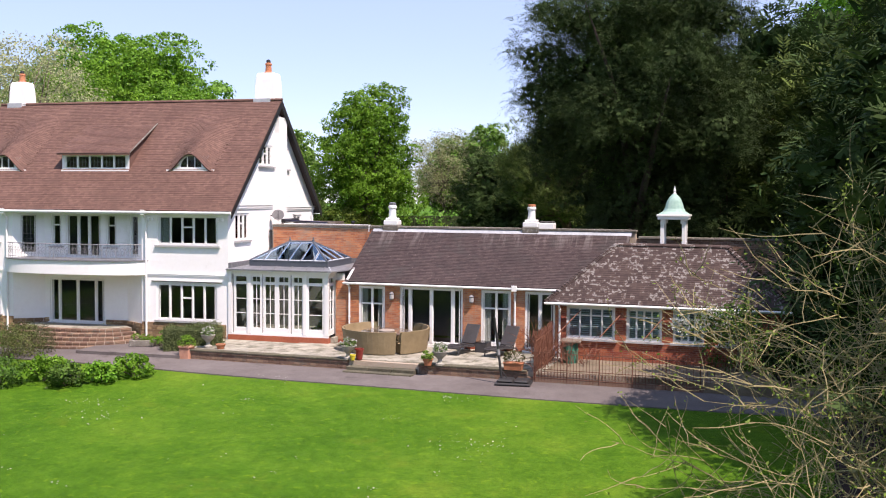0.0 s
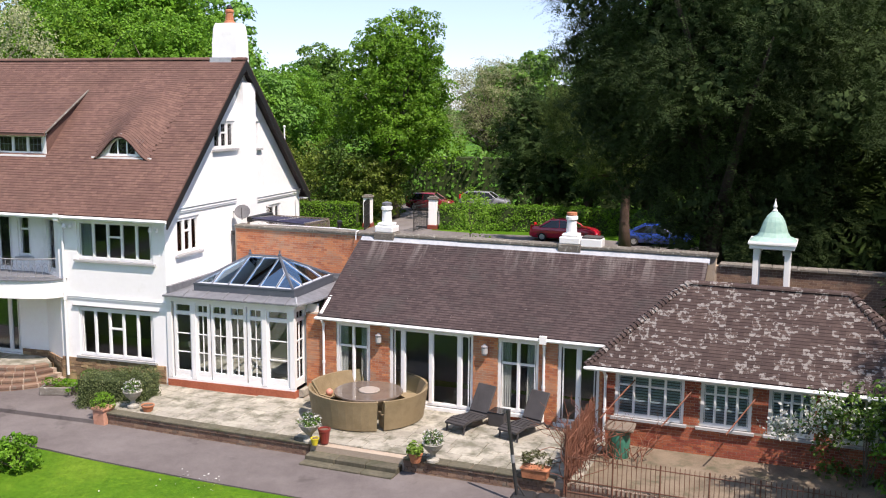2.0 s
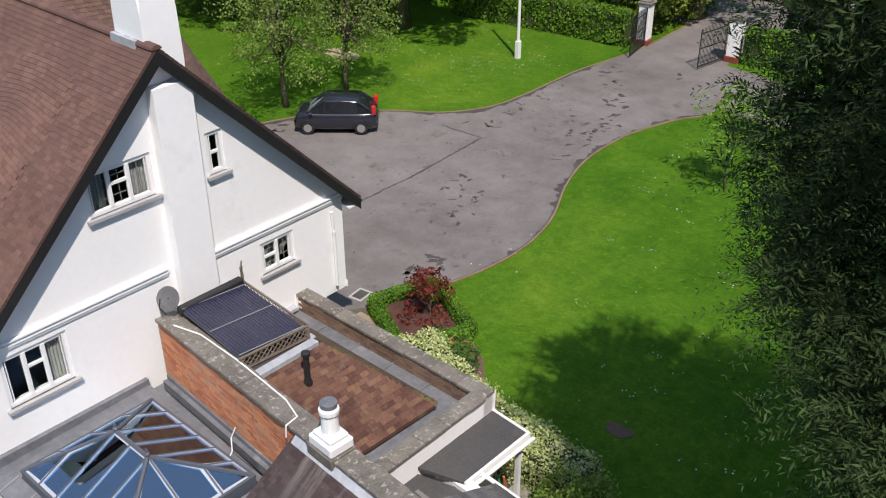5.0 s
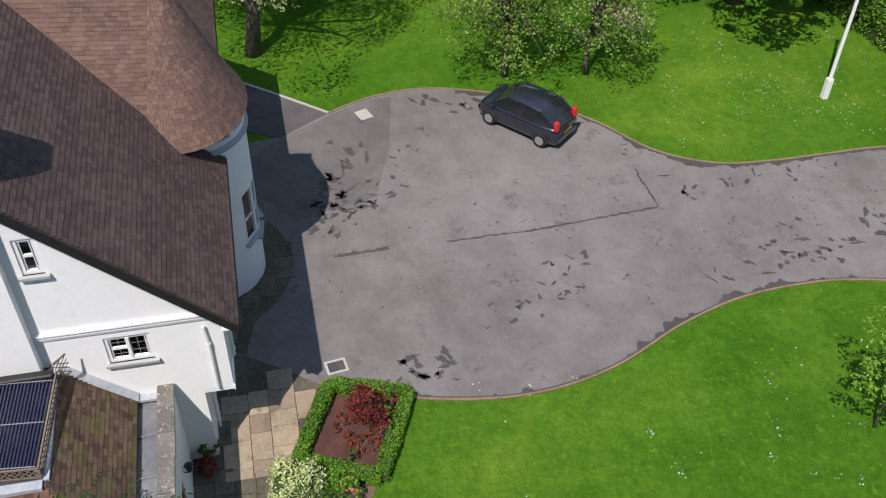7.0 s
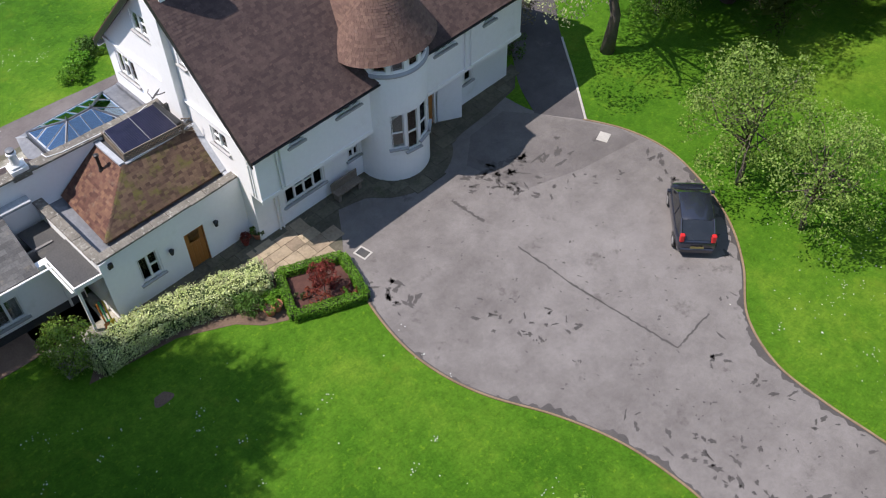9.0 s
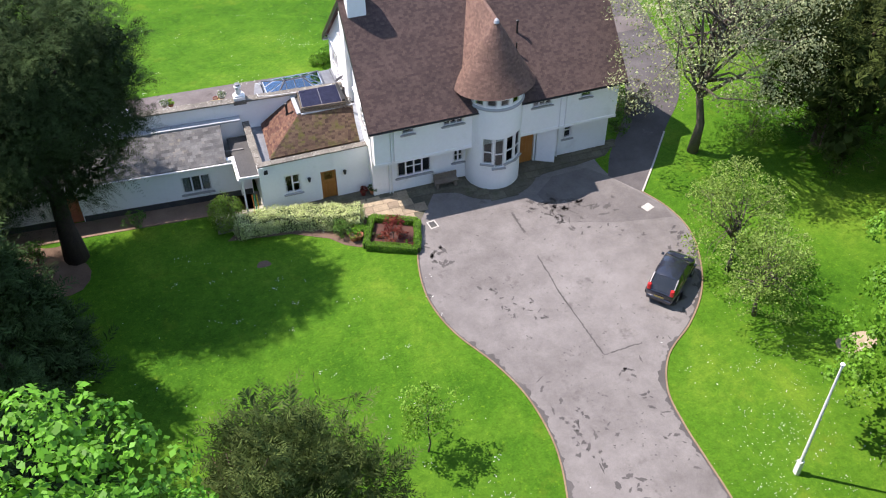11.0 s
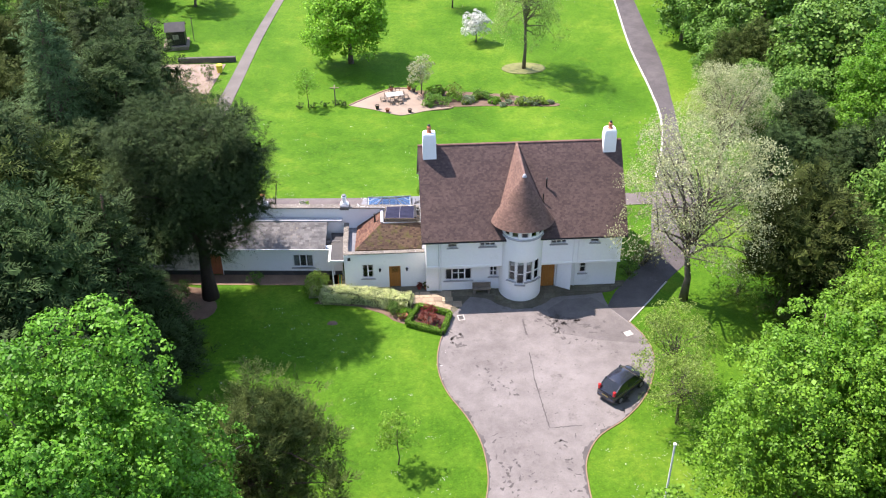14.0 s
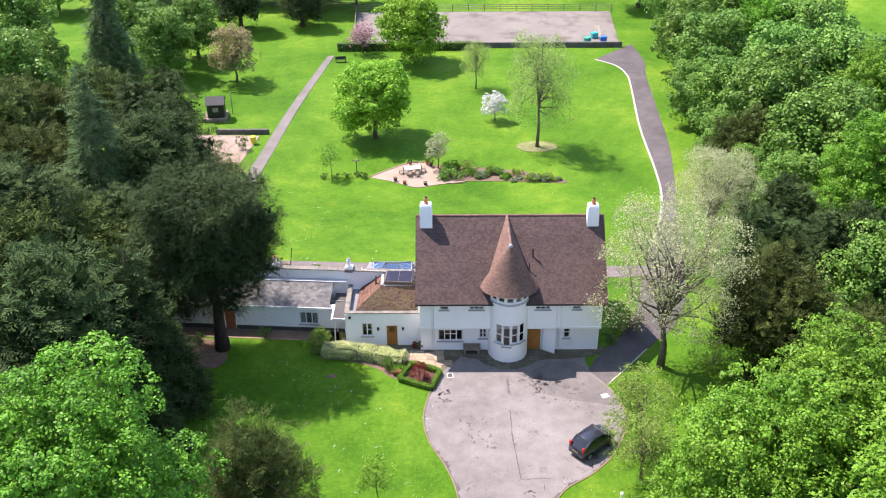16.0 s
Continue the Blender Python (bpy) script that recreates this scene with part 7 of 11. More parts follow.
for a, b in ((TU0, 1.75), (4.55, 8.6)):
    u = a
    while u < b - 0.05:
        w_ = min(0.62, b - u)
        bm = bmesh.new()
        bevelled(bm, u + 0.006, u + w_ - 0.006, TV0 - 0.07, TV0 + 0.3, TER_Z - 0.045, TER_Z + 0.012, 0.012, MW)
        part("edge_slab", bm, PAVINGDARK, terrace)
        u += w_
bm = bmesh.new()
bevelled(bm, 8.6, 18.2, TV0 - 0.06, TV0 + 0.1, -0.62, -0.3, 0.02, MW)
part("kerb", bm, OLDBRICK, terrace)
for k in range(3):
    bm = bmesh.new()
    bevelled(bm, 1.8 + k * 0.9, 2.69 + k * 0.9, TV0 - 0.35, TV0 + 0.25, -0.55, -0.3, 0.02, MW)
    part("step_slab", bm, PAVINGDARK, terrace)
    bm = bmesh.new()
    bevelled(bm, 1.8 + k * 0.9, 2.69 + k * 0.9, TV0 - 0.68, TV0 - 0.36, -0.6, -0.41, 0.02, MW)
    part("step_slab", bm, PAVINGDARK, terrace)
GREYPATH = asphalt("garden_path_asphalt", (0.1, 0.086, 0.082), (0.138, 0.12, 0.115), (0.18, 0.16, 0.152), (0.083, 0.073, 0.068))
L0 = smooth_line([(-24, -3.2), (-16, -3.0), (-10, -2.6), (-5, -1.6), (-0.8, -0.9), (1.5, -2.6), (4, -2.9), (9, -3.3), (14, -3.75), (20, -4.2), (26, -4.6)])
L1 = smooth_line([(-24, -5.2), (-16, -5.0), (-10, -4.9), (-5, -5.0), (-1.0, -5.3), (1.2, -5.55), (4.7, -5.85), (9, -6.1), (14, -6.45), (20, -6.7)])
L1 = L1 + [(22.0 + k * 0.5, -6.7) for k in range(max(0, len(L0) - len(L1)))]
L1 = L1[:len(L0)]
bm = bmesh.new()
rows = []
for (x0, y0), (x1, y1) in zip(L0, L1):
    rows.append([bm.verts.new((x0 + (x1 - x0) * k / 4, y0 + (y1 - y0) * k / 4, ground_z(0, y0 + (y1 - y0) * k / 4) + 0.035)) for k in range(5)])
for a, b in zip(rows, rows[1:]):
    for k in range(4):
        bm.faces.new((a[k + 1], a[k], b[k], b[k + 1]))
r = bmesh.ops.extrude_edge_only(bm, edges=[e for e in bm.edges if len(e.link_faces) == 1])
for v in r["geom"]:
    if isinstance(v, bmesh.types.BMVert):
        v.co.z -= 0.3
bmesh.ops.recalc_face_normals(bm, faces=bm.faces[:])
tagged(part("garden_path", bm, GREYPATH), "grey asphalt path between terrace and lawn", "path", kind="structure")

PAVINGBROWN = surface("brown_stone_paving", (0.2, 0.155, 0.105), (0.33, 0.26, 0.18), 0.88, 0.7, 9, 0.4, 30, islands=0.25, stain=(0.12, 0.1, 0.065), stain_scale=1.3)
# paving before the north front
apron = thing("front_paving", "mossy stone paving along the front of the house", "paving", kind="structure")
bm = bmesh.new()
arc = [(-0.2, 8.2), (6.3, 8.2), (6.3, 9.5), (2.5, 9.5), (0.8, 10.7), (-1.75, 12.0), (-2.6, 10.9), (-3.3, 9.9), (-4.5, 10.2)] + [(TX + 2.75 * math.cos(a), TY + 2.45 * math.sin(a)) for a in np.linspace(0.55, 2.6, 14)] + [(-10.2, 10.3), (-12.2, 10.2), (-14.2, 9.9), (-15.4, 8.9), (-15.4, 8.6), (-0.2, 8.6)]
prism(bm, arc, -0.2, 0.035)
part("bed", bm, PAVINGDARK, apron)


def inside(u, v, poly):
    c = False
    for (x0, y0), (x1, y1) in zip(poly, poly[1:] + poly[:1]):
        if (y0 > v) != (y1 > v) and u < (x1 - x0) * (v - y0) / (y1 - y0) + x0:
            c = not c
    return c


pale = [(0.9, 9.1), (0.9, 10.6), (-1.75, 11.95), (-2.6, 10.8), (-1.6, 9.1)]
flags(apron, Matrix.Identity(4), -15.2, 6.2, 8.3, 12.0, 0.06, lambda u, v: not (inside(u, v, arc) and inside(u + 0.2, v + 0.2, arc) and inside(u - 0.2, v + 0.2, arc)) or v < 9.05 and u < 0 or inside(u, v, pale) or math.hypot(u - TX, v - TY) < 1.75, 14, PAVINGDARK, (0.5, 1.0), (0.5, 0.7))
flags(apron, Matrix.Identity(4), -2.6, 0.9, 9.1, 12.0, 0.062, lambda u, v: not inside(u, v, pale) or not inside(u - 0.2, v + 0.2, arc), 15, PAVINGBROWN, (0.5, 0.95), (0.5, 0.75))
sidewalk = thing("side_walk", "brown brick walk along the slate range", "path", kind="structure")
bm = bmesh.new()
prism(bm, [(1.0, 5.9), (26, 5.9), (26, 7.25), (4.0, 7.25), (1.0, 7.25)], -0.2, 0.03, MW)
part("bed", bm, surface("brown_pavers", (0.16, 0.1, 0.07), (0.25, 0.17, 0.12), 0.9, 1.0, 18, 0.5, 40), sidewalk)

# asphalt between the steps and the raised bed, and a stone-edged trough of small plants
bm = bmesh.new()
prism(bm, [(-5.2, -3.2), (-0.2, -3.2), (-0.2, -0.02), (-5.2, -0.02)], -0.9, ground_z(0, -0.9) + 0.02)
tagged(part("step_apron", bm, GREYPATH), "grey asphalt beside the garden steps", "path", kind="structure")

# ---------------------------------------------------------------- trees
CHESTNUT = leafy("spring_chestnut_leaf", (0.066, 0.2, 0.012), (0.18, 0.39, 0.032), 0.3, 0.28)
CHESTNUT2 = leafy("fresh_lime_leaf", (0.1, 0.255, 0.016), (0.23, 0.43, 0.042), 0.3, 0.35)
WOODLEAF = leafy("woodland_leaf", (0.09, 0.215, 0.03), (0.2, 0.37, 0.06), 0.25, 0.3)
YEWLEAF = leafy("dark_yew_needles", (0.026, 0.047, 0.016), (0.07, 0.115, 0.036), 0.5, 0.12, 0.75, 0.1)
OLIVELEAF = leafy("olive_conifer_needles", (0.042, 0.064, 0.014), (0.1, 0.135, 0.032), 0.5, 0.15, 0.75, 0.1)
SPRUCELEAF = leafy("spruce_needles", (0.05, 0.11, 0.036), (0.135, 0.225, 0.08), 0.5, 0.12, 0.75, 0.1)
WILLOWLEAF = leafy("pale_spring_leaf", (0.34, 0.38, 0.17), (0.56, 0.58, 0.32), 0.5, 0.45)
LIGHTLEAF = leafy("light_green_leaf", (0.17, 0.29, 0.035), (0.34, 0.47, 0.1), 0.5, 0.4)
BIRCHLEAF = leafy("hanging_birch_leaf", (0.26, 0.4, 0.08), (0.45, 0.6, 0.19), 0.5, 0.45)
HEDGELEAF = leafy("hedge_leaf", (0.095, 0.24, 0.016), (0.22, 0.42, 0.04), 1.2, 0.35)
VARIEGATED = leafy("variegated_leaf", (0.6, 0.75, 0.24), (0.97, 1.0, 0.58), 4.0, 0.35)
SHRUBLEAF = leafy("shrub_leaf", (0.06, 0.13, 0.02), (0.14, 0.25, 0.045), 1.5, 0.3)
LAURELLEAF = leafy("yellow_green_laurel_leaf", (0.09, 0.16, 0.02), (0.26, 0.33, 0.06), 0.9, 0.35)
REDLEAF = leafy("maple_red_leaf", (0.17, 0.034, 0.028), (0.42, 0.1, 0.07), 1.5, 0.4)
RUSTLEAF = leafy("coppery_leaf", (0.24, 0.2, 0.08), (0.38, 0.33, 0.16), 0.8, 0.3)
BLOSSOM = leafy("white_blossom", (0.6, 0.62, 0.55), (0.8, 0.8, 0.76), 1.5, 0.3)
PINKBLOSSOM = leafy("pink_blossom", (0.42, 0.22, 0.26), (0.6, 0.38, 0.42), 1.5, 0.3)
ROSEMARYLEAF = leafy("rosemary_leaf", (0.085, 0.12, 0.04), (0.2, 0.24, 0.1), 2.0, 0.3)
LAVENDERLEAF = leafy("grey_green_leaf", (0.075, 0.09, 0.035), (0.15, 0.165, 0.07), 2.0, 0.25)


def leaf_quads(rng, centres, normals, size, aspect=0.6, droop=0.0, spread=0.9):
    """Leaf blades: a pointed, slightly folded rhombus at every centre, turned about its normal."""
    n = len(centres)
    nor = normals + rng.normal(0, spread, (n, 3))
    nor /= np.linalg.norm(nor, axis=1, keepdims=True) + 1e-9
    t = rng.normal(0, 1, (n, 3))
    t[:, 2] -= droop
    t -= nor * (t * nor).sum(1, keepdims=True)
    t /= np.linalg.norm(t, axis=1, keepdims=True) + 1e-9
    s = np.cross(nor, t)
    L = size * rng.uniform(0.65, 1.25, (n, 1))
    return np.stack([centres - t * L * 0.5, centres + s * L * aspect * 0.5 + nor * L * 0.08, centres + t * L * 0.5, centres - s * L * aspect * 0.5 + nor * L * 0.08], 1)


def crown_points(rng, lobes, clumps, per, clump_r, shell=0.8, flat=0.75):
    """Leaf places on the outside of domed clumps, which sit on the outside of several lobes."""
    vol = np.array([(l[3] * l[4] * l[5]) ** (2 / 3) for l in lobes])
    pick = rng.choice(len(lobes), clumps, p=vol / vol.sum())
    lb = np.array(lobes, dtype=float)[pick]
    d = rng.normal(0, 1, (clumps, 3))
    d[:, 2] += 0.25
    d /= np.linalg.norm(d, axis=1, keepdims=True)
    rad = np.where(rng.random(clumps) < shell, rng.uniform(0.8, 1.0, clumps), rng.uniform(0.4, 0.8, clumps))
    c = lb[:, :3] + d * lb[:, 3:6] * rad[:, None]
    r = clump_r * rng.uniform(0.5, 1.2, clumps)
    u = rng.normal(0, 1, (clumps * per, 3)) + np.repeat(d, per, 0) * 0.8 + np.array((0, 0, 0.5))
    u /= np.linalg.norm(u, axis=1, keepdims=True) + 1e-9
    pts = np.repeat(c, per, 0) + u * (np.repeat(r, per) * rng.uniform(0.55, 1.08, clumps * per))[:, None] * np.array((1, 1, flat))
    nor = u * 0.8 + np.array((0, 0, 0.35))
    return c, pts, nor


def sprays(rng, centres, out, fronds, steps, length, leaf, droop=0.35, width=0.3):
    """Needle foliage: every clump carries sprays that reach outwards and hang, with leaflets on both sides of each."""
    n = len(centres) * fronds
    c = np.repeat(centres, fronds, 0) + rng.normal(0, length * 0.25, (n, 3))
    d = np.repeat(out, fronds, 0)
    d = d / (np.linalg.norm(d, axis=1, keepdims=True) + 1e-9) + rng.normal(0, 0.55, (n, 3))
    d /= np.linalg.norm(d, axis=1, keepdims=True) + 1e-9
    L = length * rng.uniform(0.6, 1.3, (n, 1))
    side = np.cross(d, np.array((0, 0, 1.0)) + rng.normal(0, 0.35, (n, 3)))
    side /= np.linalg.norm(side, axis=1, keepdims=True) + 1e-9
    out_q = []
    for k in range(steps):
        t = (k + 0.6) / steps
        p = c + d * L * t - np.array((0, 0, 1.0)) * droop * L * t * t
        e = d - np.array((0, 0, 1.0)) * 2 * droop * t
        e /= np.linalg.norm(e, axis=1, keepdims=True) + 1e-9
        ll = leaf * (1.15 - 0.6 * t) * rng.uniform(0.7, 1.25, (n, 1))
        for sg in (1, -1):
            g = side * sg * 0.75 + e * 0.65 + rng.normal(0, 0.12, (n, 3))
            w = e * ll * width
            out_q.append(np.stack([p, p + g * ll * 0.5 + w * 0.5, p + g * ll, p + g * ll * 0.5 - w * 0.5], 1))
    return np.concatenate(out_q)


def inner_points(rng, lobes, n):
    """Places for the foliage deep inside a crown."""
    vol = np.array([l[3] * l[4] * l[5] for l in lobes])
    lb = np.array(lobes, dtype=float)[rng.choice(len(lobes), n, p=vol / vol.sum())]
    d = rng.normal(0, 1, (n, 3))
    d /= np.linalg.norm(d, axis=1, keepdims=True)
    return lb[:, :3] + d * lb[:, 3:6] * (rng.uniform(0.2, 0.55, n) ** 0.6)[:, None], d


def limbs(bm, rng, base, height, r0, tips, seg=9, bend=0.25):
    """A tapering trunk and limbs that reach out to the tips."""
    base = Vector(base)
    pts, k = [base + Vector((0, 0, -0.2))], 5
    for i in range(1, k + 1):
        pts.append(base + Vector((rng.normal(0, bend * 0.25), rng.normal(0, bend * 0.25), height * i / k)))
    tube(bm, pts, [r0 * 1.3] + [r0 * (1 - 0.75 * i / k) for i in range(1, k + 1)], seg)
    for t in tips:
        t = Vector(t)
        f = min(0.95, max(0.25, rng.uniform(0.35, 0.9)))
        i = f * k
        a = pts[int(i)].lerp(pts[min(int(i) + 1, k)], i - int(i))
        mid = a.lerp(t, 0.5) + Vector((rng.normal(0, bend), rng.normal(0, bend), -abs(rng.normal(0, bend)) + 0.15 * (t - a).length))
        rr = r0 * (1 - 0.75 * f) * 0.6
        tube(bm, [a, a.lerp(mid, 0.5) + Vector((0, 0, 0.05)), mid, t], [rr, rr * 0.75, rr * 0.5, rr * 0.12], 5)


TREE = {}


def tree(kind, m, label, category="tree", scale=1.0, group=""):
    """Plant a tree of a kind: the first is built, the rest share its meshes."""
    if kind in TREE:
        ob = copy_thing(TREE[kind], m @ Matrix.Scale(1, 4))
        ob.scale = (scale, scale, scale)
        tagged(ob, label, category, group)
        return ob
    seed, lobes, clumps, per, cr, size, leaf, bark, th, tr, opts = KINDS[kind]
    rng = np.random.default_rng(seed)
    ob = thing("tree", label, category, m, group)
    c, pts, nor = crown_points(rng, lobes, clumps, per, cr, opts.get("shell", 0.8), opts.get("flat", 0.75))
    if "cone" in opts:
        h0, h1, rb = opts["cone"]
        n = clumps
        z = h0 + (h1 - h0) * (1 - np.sqrt(rng.random(n)))
        tier = np.round((z - h0) / opts["tier"]) * opts["tier"] + h0 + rng.normal(0, 0.12, n)
        a = rng.random(n) * 6.283
        rad = rb * (1 - (tier - h0) / (h1 - h0)).clip(0.03, 1) * rng.uniform(0.45, 1.05, n)
        c = np.stack([rad * np.cos(a), rad * np.sin(a), tier - rad * opts.get("hang", 0.25)], 1)
        out = np.stack([np.cos(a), np.sin(a), np.zeros(n)], 1)
        s = rng.normal(0, 0.5, (n * per, 3)) * cr * np.array((1, 1, 0.35))
        pts = np.repeat(c, per, 0) + s
        nor = np.repeat(out, per, 0) * 0.5 + np.array((0, 0, 0.7))
    if "fronds" in opts:
        q = sprays(rng, c, nor.reshape(clumps, per, 3).mean(1) * np.array((1, 1, opts.get("rise", 0.6))), opts["fronds"], opts.get("steps", 8), cr * 1.25, size, opts.get("droop", 0.35))
    else:
        q = leaf_quads(rng, pts, nor, size, opts.get("aspect", 0.6), opts.get("droop", 0.0), opts.get("spread", 0.4))
    if opts.get("fill", 3) and "cone" not in opts:
        ip, inr = inner_points(rng, lobes, int(clumps * opts.get("fill", 3)))
        q = np.concatenate([q, leaf_quads(rng, ip, inr, size * opts.get("big", 2.0), 0.7, 0.3, 0.6)])
    bm = bmesh.new()
    tips = c[rng.choice(len(c), min(len(c), opts.get("limbs", 22)), replace=False)]
    limbs(bm, rng, (0, 0, 0), th, tr, tips, bend=opts.get("bend", 0.25))
    part("trunk", bm, bark, ob, smooth=True)
    cr_ob = new("crown", mesh_quads("crown", q, leaf))
    cr_ob.parent = ob
    if opts.get("blossom"):
        pick = rng.random(len(q)) < opts["blossom"]
        q2 = leaf_quads(rng, pts[pick] + rng.normal(0, 0.05, (pick.sum(), 3)), nor[pick], size * 0.8)
        b = new("blossom", mesh_quads("blossom", q2, BLOSSOM))
        b.parent = ob
    ob.scale = (scale, scale, scale)
    TREE[kind] = ob
    return ob


def lob(rng_seed, h0, h1, r, n):
    """Lobes of a broad crown between two heights."""
    rr = random.Random(rng_seed)
    out = [(0, 0, (h0 + h1) / 2, r * 0.78, r * 0.78, (h1 - h0) / 2 * 0.92)]
    for i in range(n):
        a, t = i * 2.4 + rr.uniform(-0.3, 0.3), (i + 0.5) / n
        z = h0 + (h1 - h0) * (0.18 + 0.68 * t)
        k = r * (0.62 if t < 0.7 else 0.36)
        s = r * rr.uniform(0.3, 0.46)
        out.append((k * math.cos(a), k * math.sin(a), z, s, s, s * 0.85))
    return out


# a broad yew: a wide high crown, open under it towards the east, with a skirt of foliage by the trunk
YEWLOBES = [(0.2, 0.3, 11.2, 4.4, 4.2, 3.8), (0.4, 0.5, 13.8, 3.2, 3.0, 2.2), (-3.8, 0.2, 10.2, 1.2, 1.5, 1.2), (-4.2, -0.6, 9.6, 0.6, 0.8, 0.5), (-3.0, 0.3, 8.9, 0.9, 1.2, 0.7), (-2.0, -0.5, 7.8, 0.9, 1.1, 0.7), (-0.9, 0.2, 6.6, 0.9, 1.1, 0.7), (2.6, 0.6, 6.4, 2.0, 2.2, 1.6), (3.6, 0.0, 4.4, 1.6, 1.8, 1.4), (-4.5, 0.4, 8.6, 0.9, 1.2, 0.8), (-4.6, 0.2, 11.0, 1.2, 1.7, 1.3), (-4.7, 0.4, 12.8, 1.2, 1.6, 1.0), (-3.6, 0.6, 7.4, 0.9, 1.1, 0.8), (-2.6, 0.8, 6.2, 1.0, 1.2, 0.9), (-1.5, 0.4, 5.0, 0.9, 1.1, 0.9), (-1.0, -0.3, 4.0, 0.7, 0.9, 0.8), (0.8, 0.8, 5.4, 1.2, 1.2, 1.0), (0.3, 0.2, 7.8, 2.7, 2.5, 1.6), (-0.4, -0.9, 5.6, 1.5, 1.1, 1.1), (1.6, -0.8, 5.0, 1.5, 1.3, 1.2)]
for k_ in range(11):
    a_ = k_ * 0.571
    w_ = 0.7 if 1.5 < a_ < 4.4 else 0.92
    YEWLOBES.append((4.6 * w_ * math.cos(a_), 4.0 * w_ * math.sin(a_), 10.2 + 1.6 * math.sin(k_ * 2.3), 1.9, 1.9, 1.4))
    YEWLOBES.append((3.9 * math.cos(a_ + 0.3), 3.2 * math.sin(a_ + 0.3), 14.4 + 0.6 * math.sin(k_ * 1.7), 1.4, 1.4, 0.9))
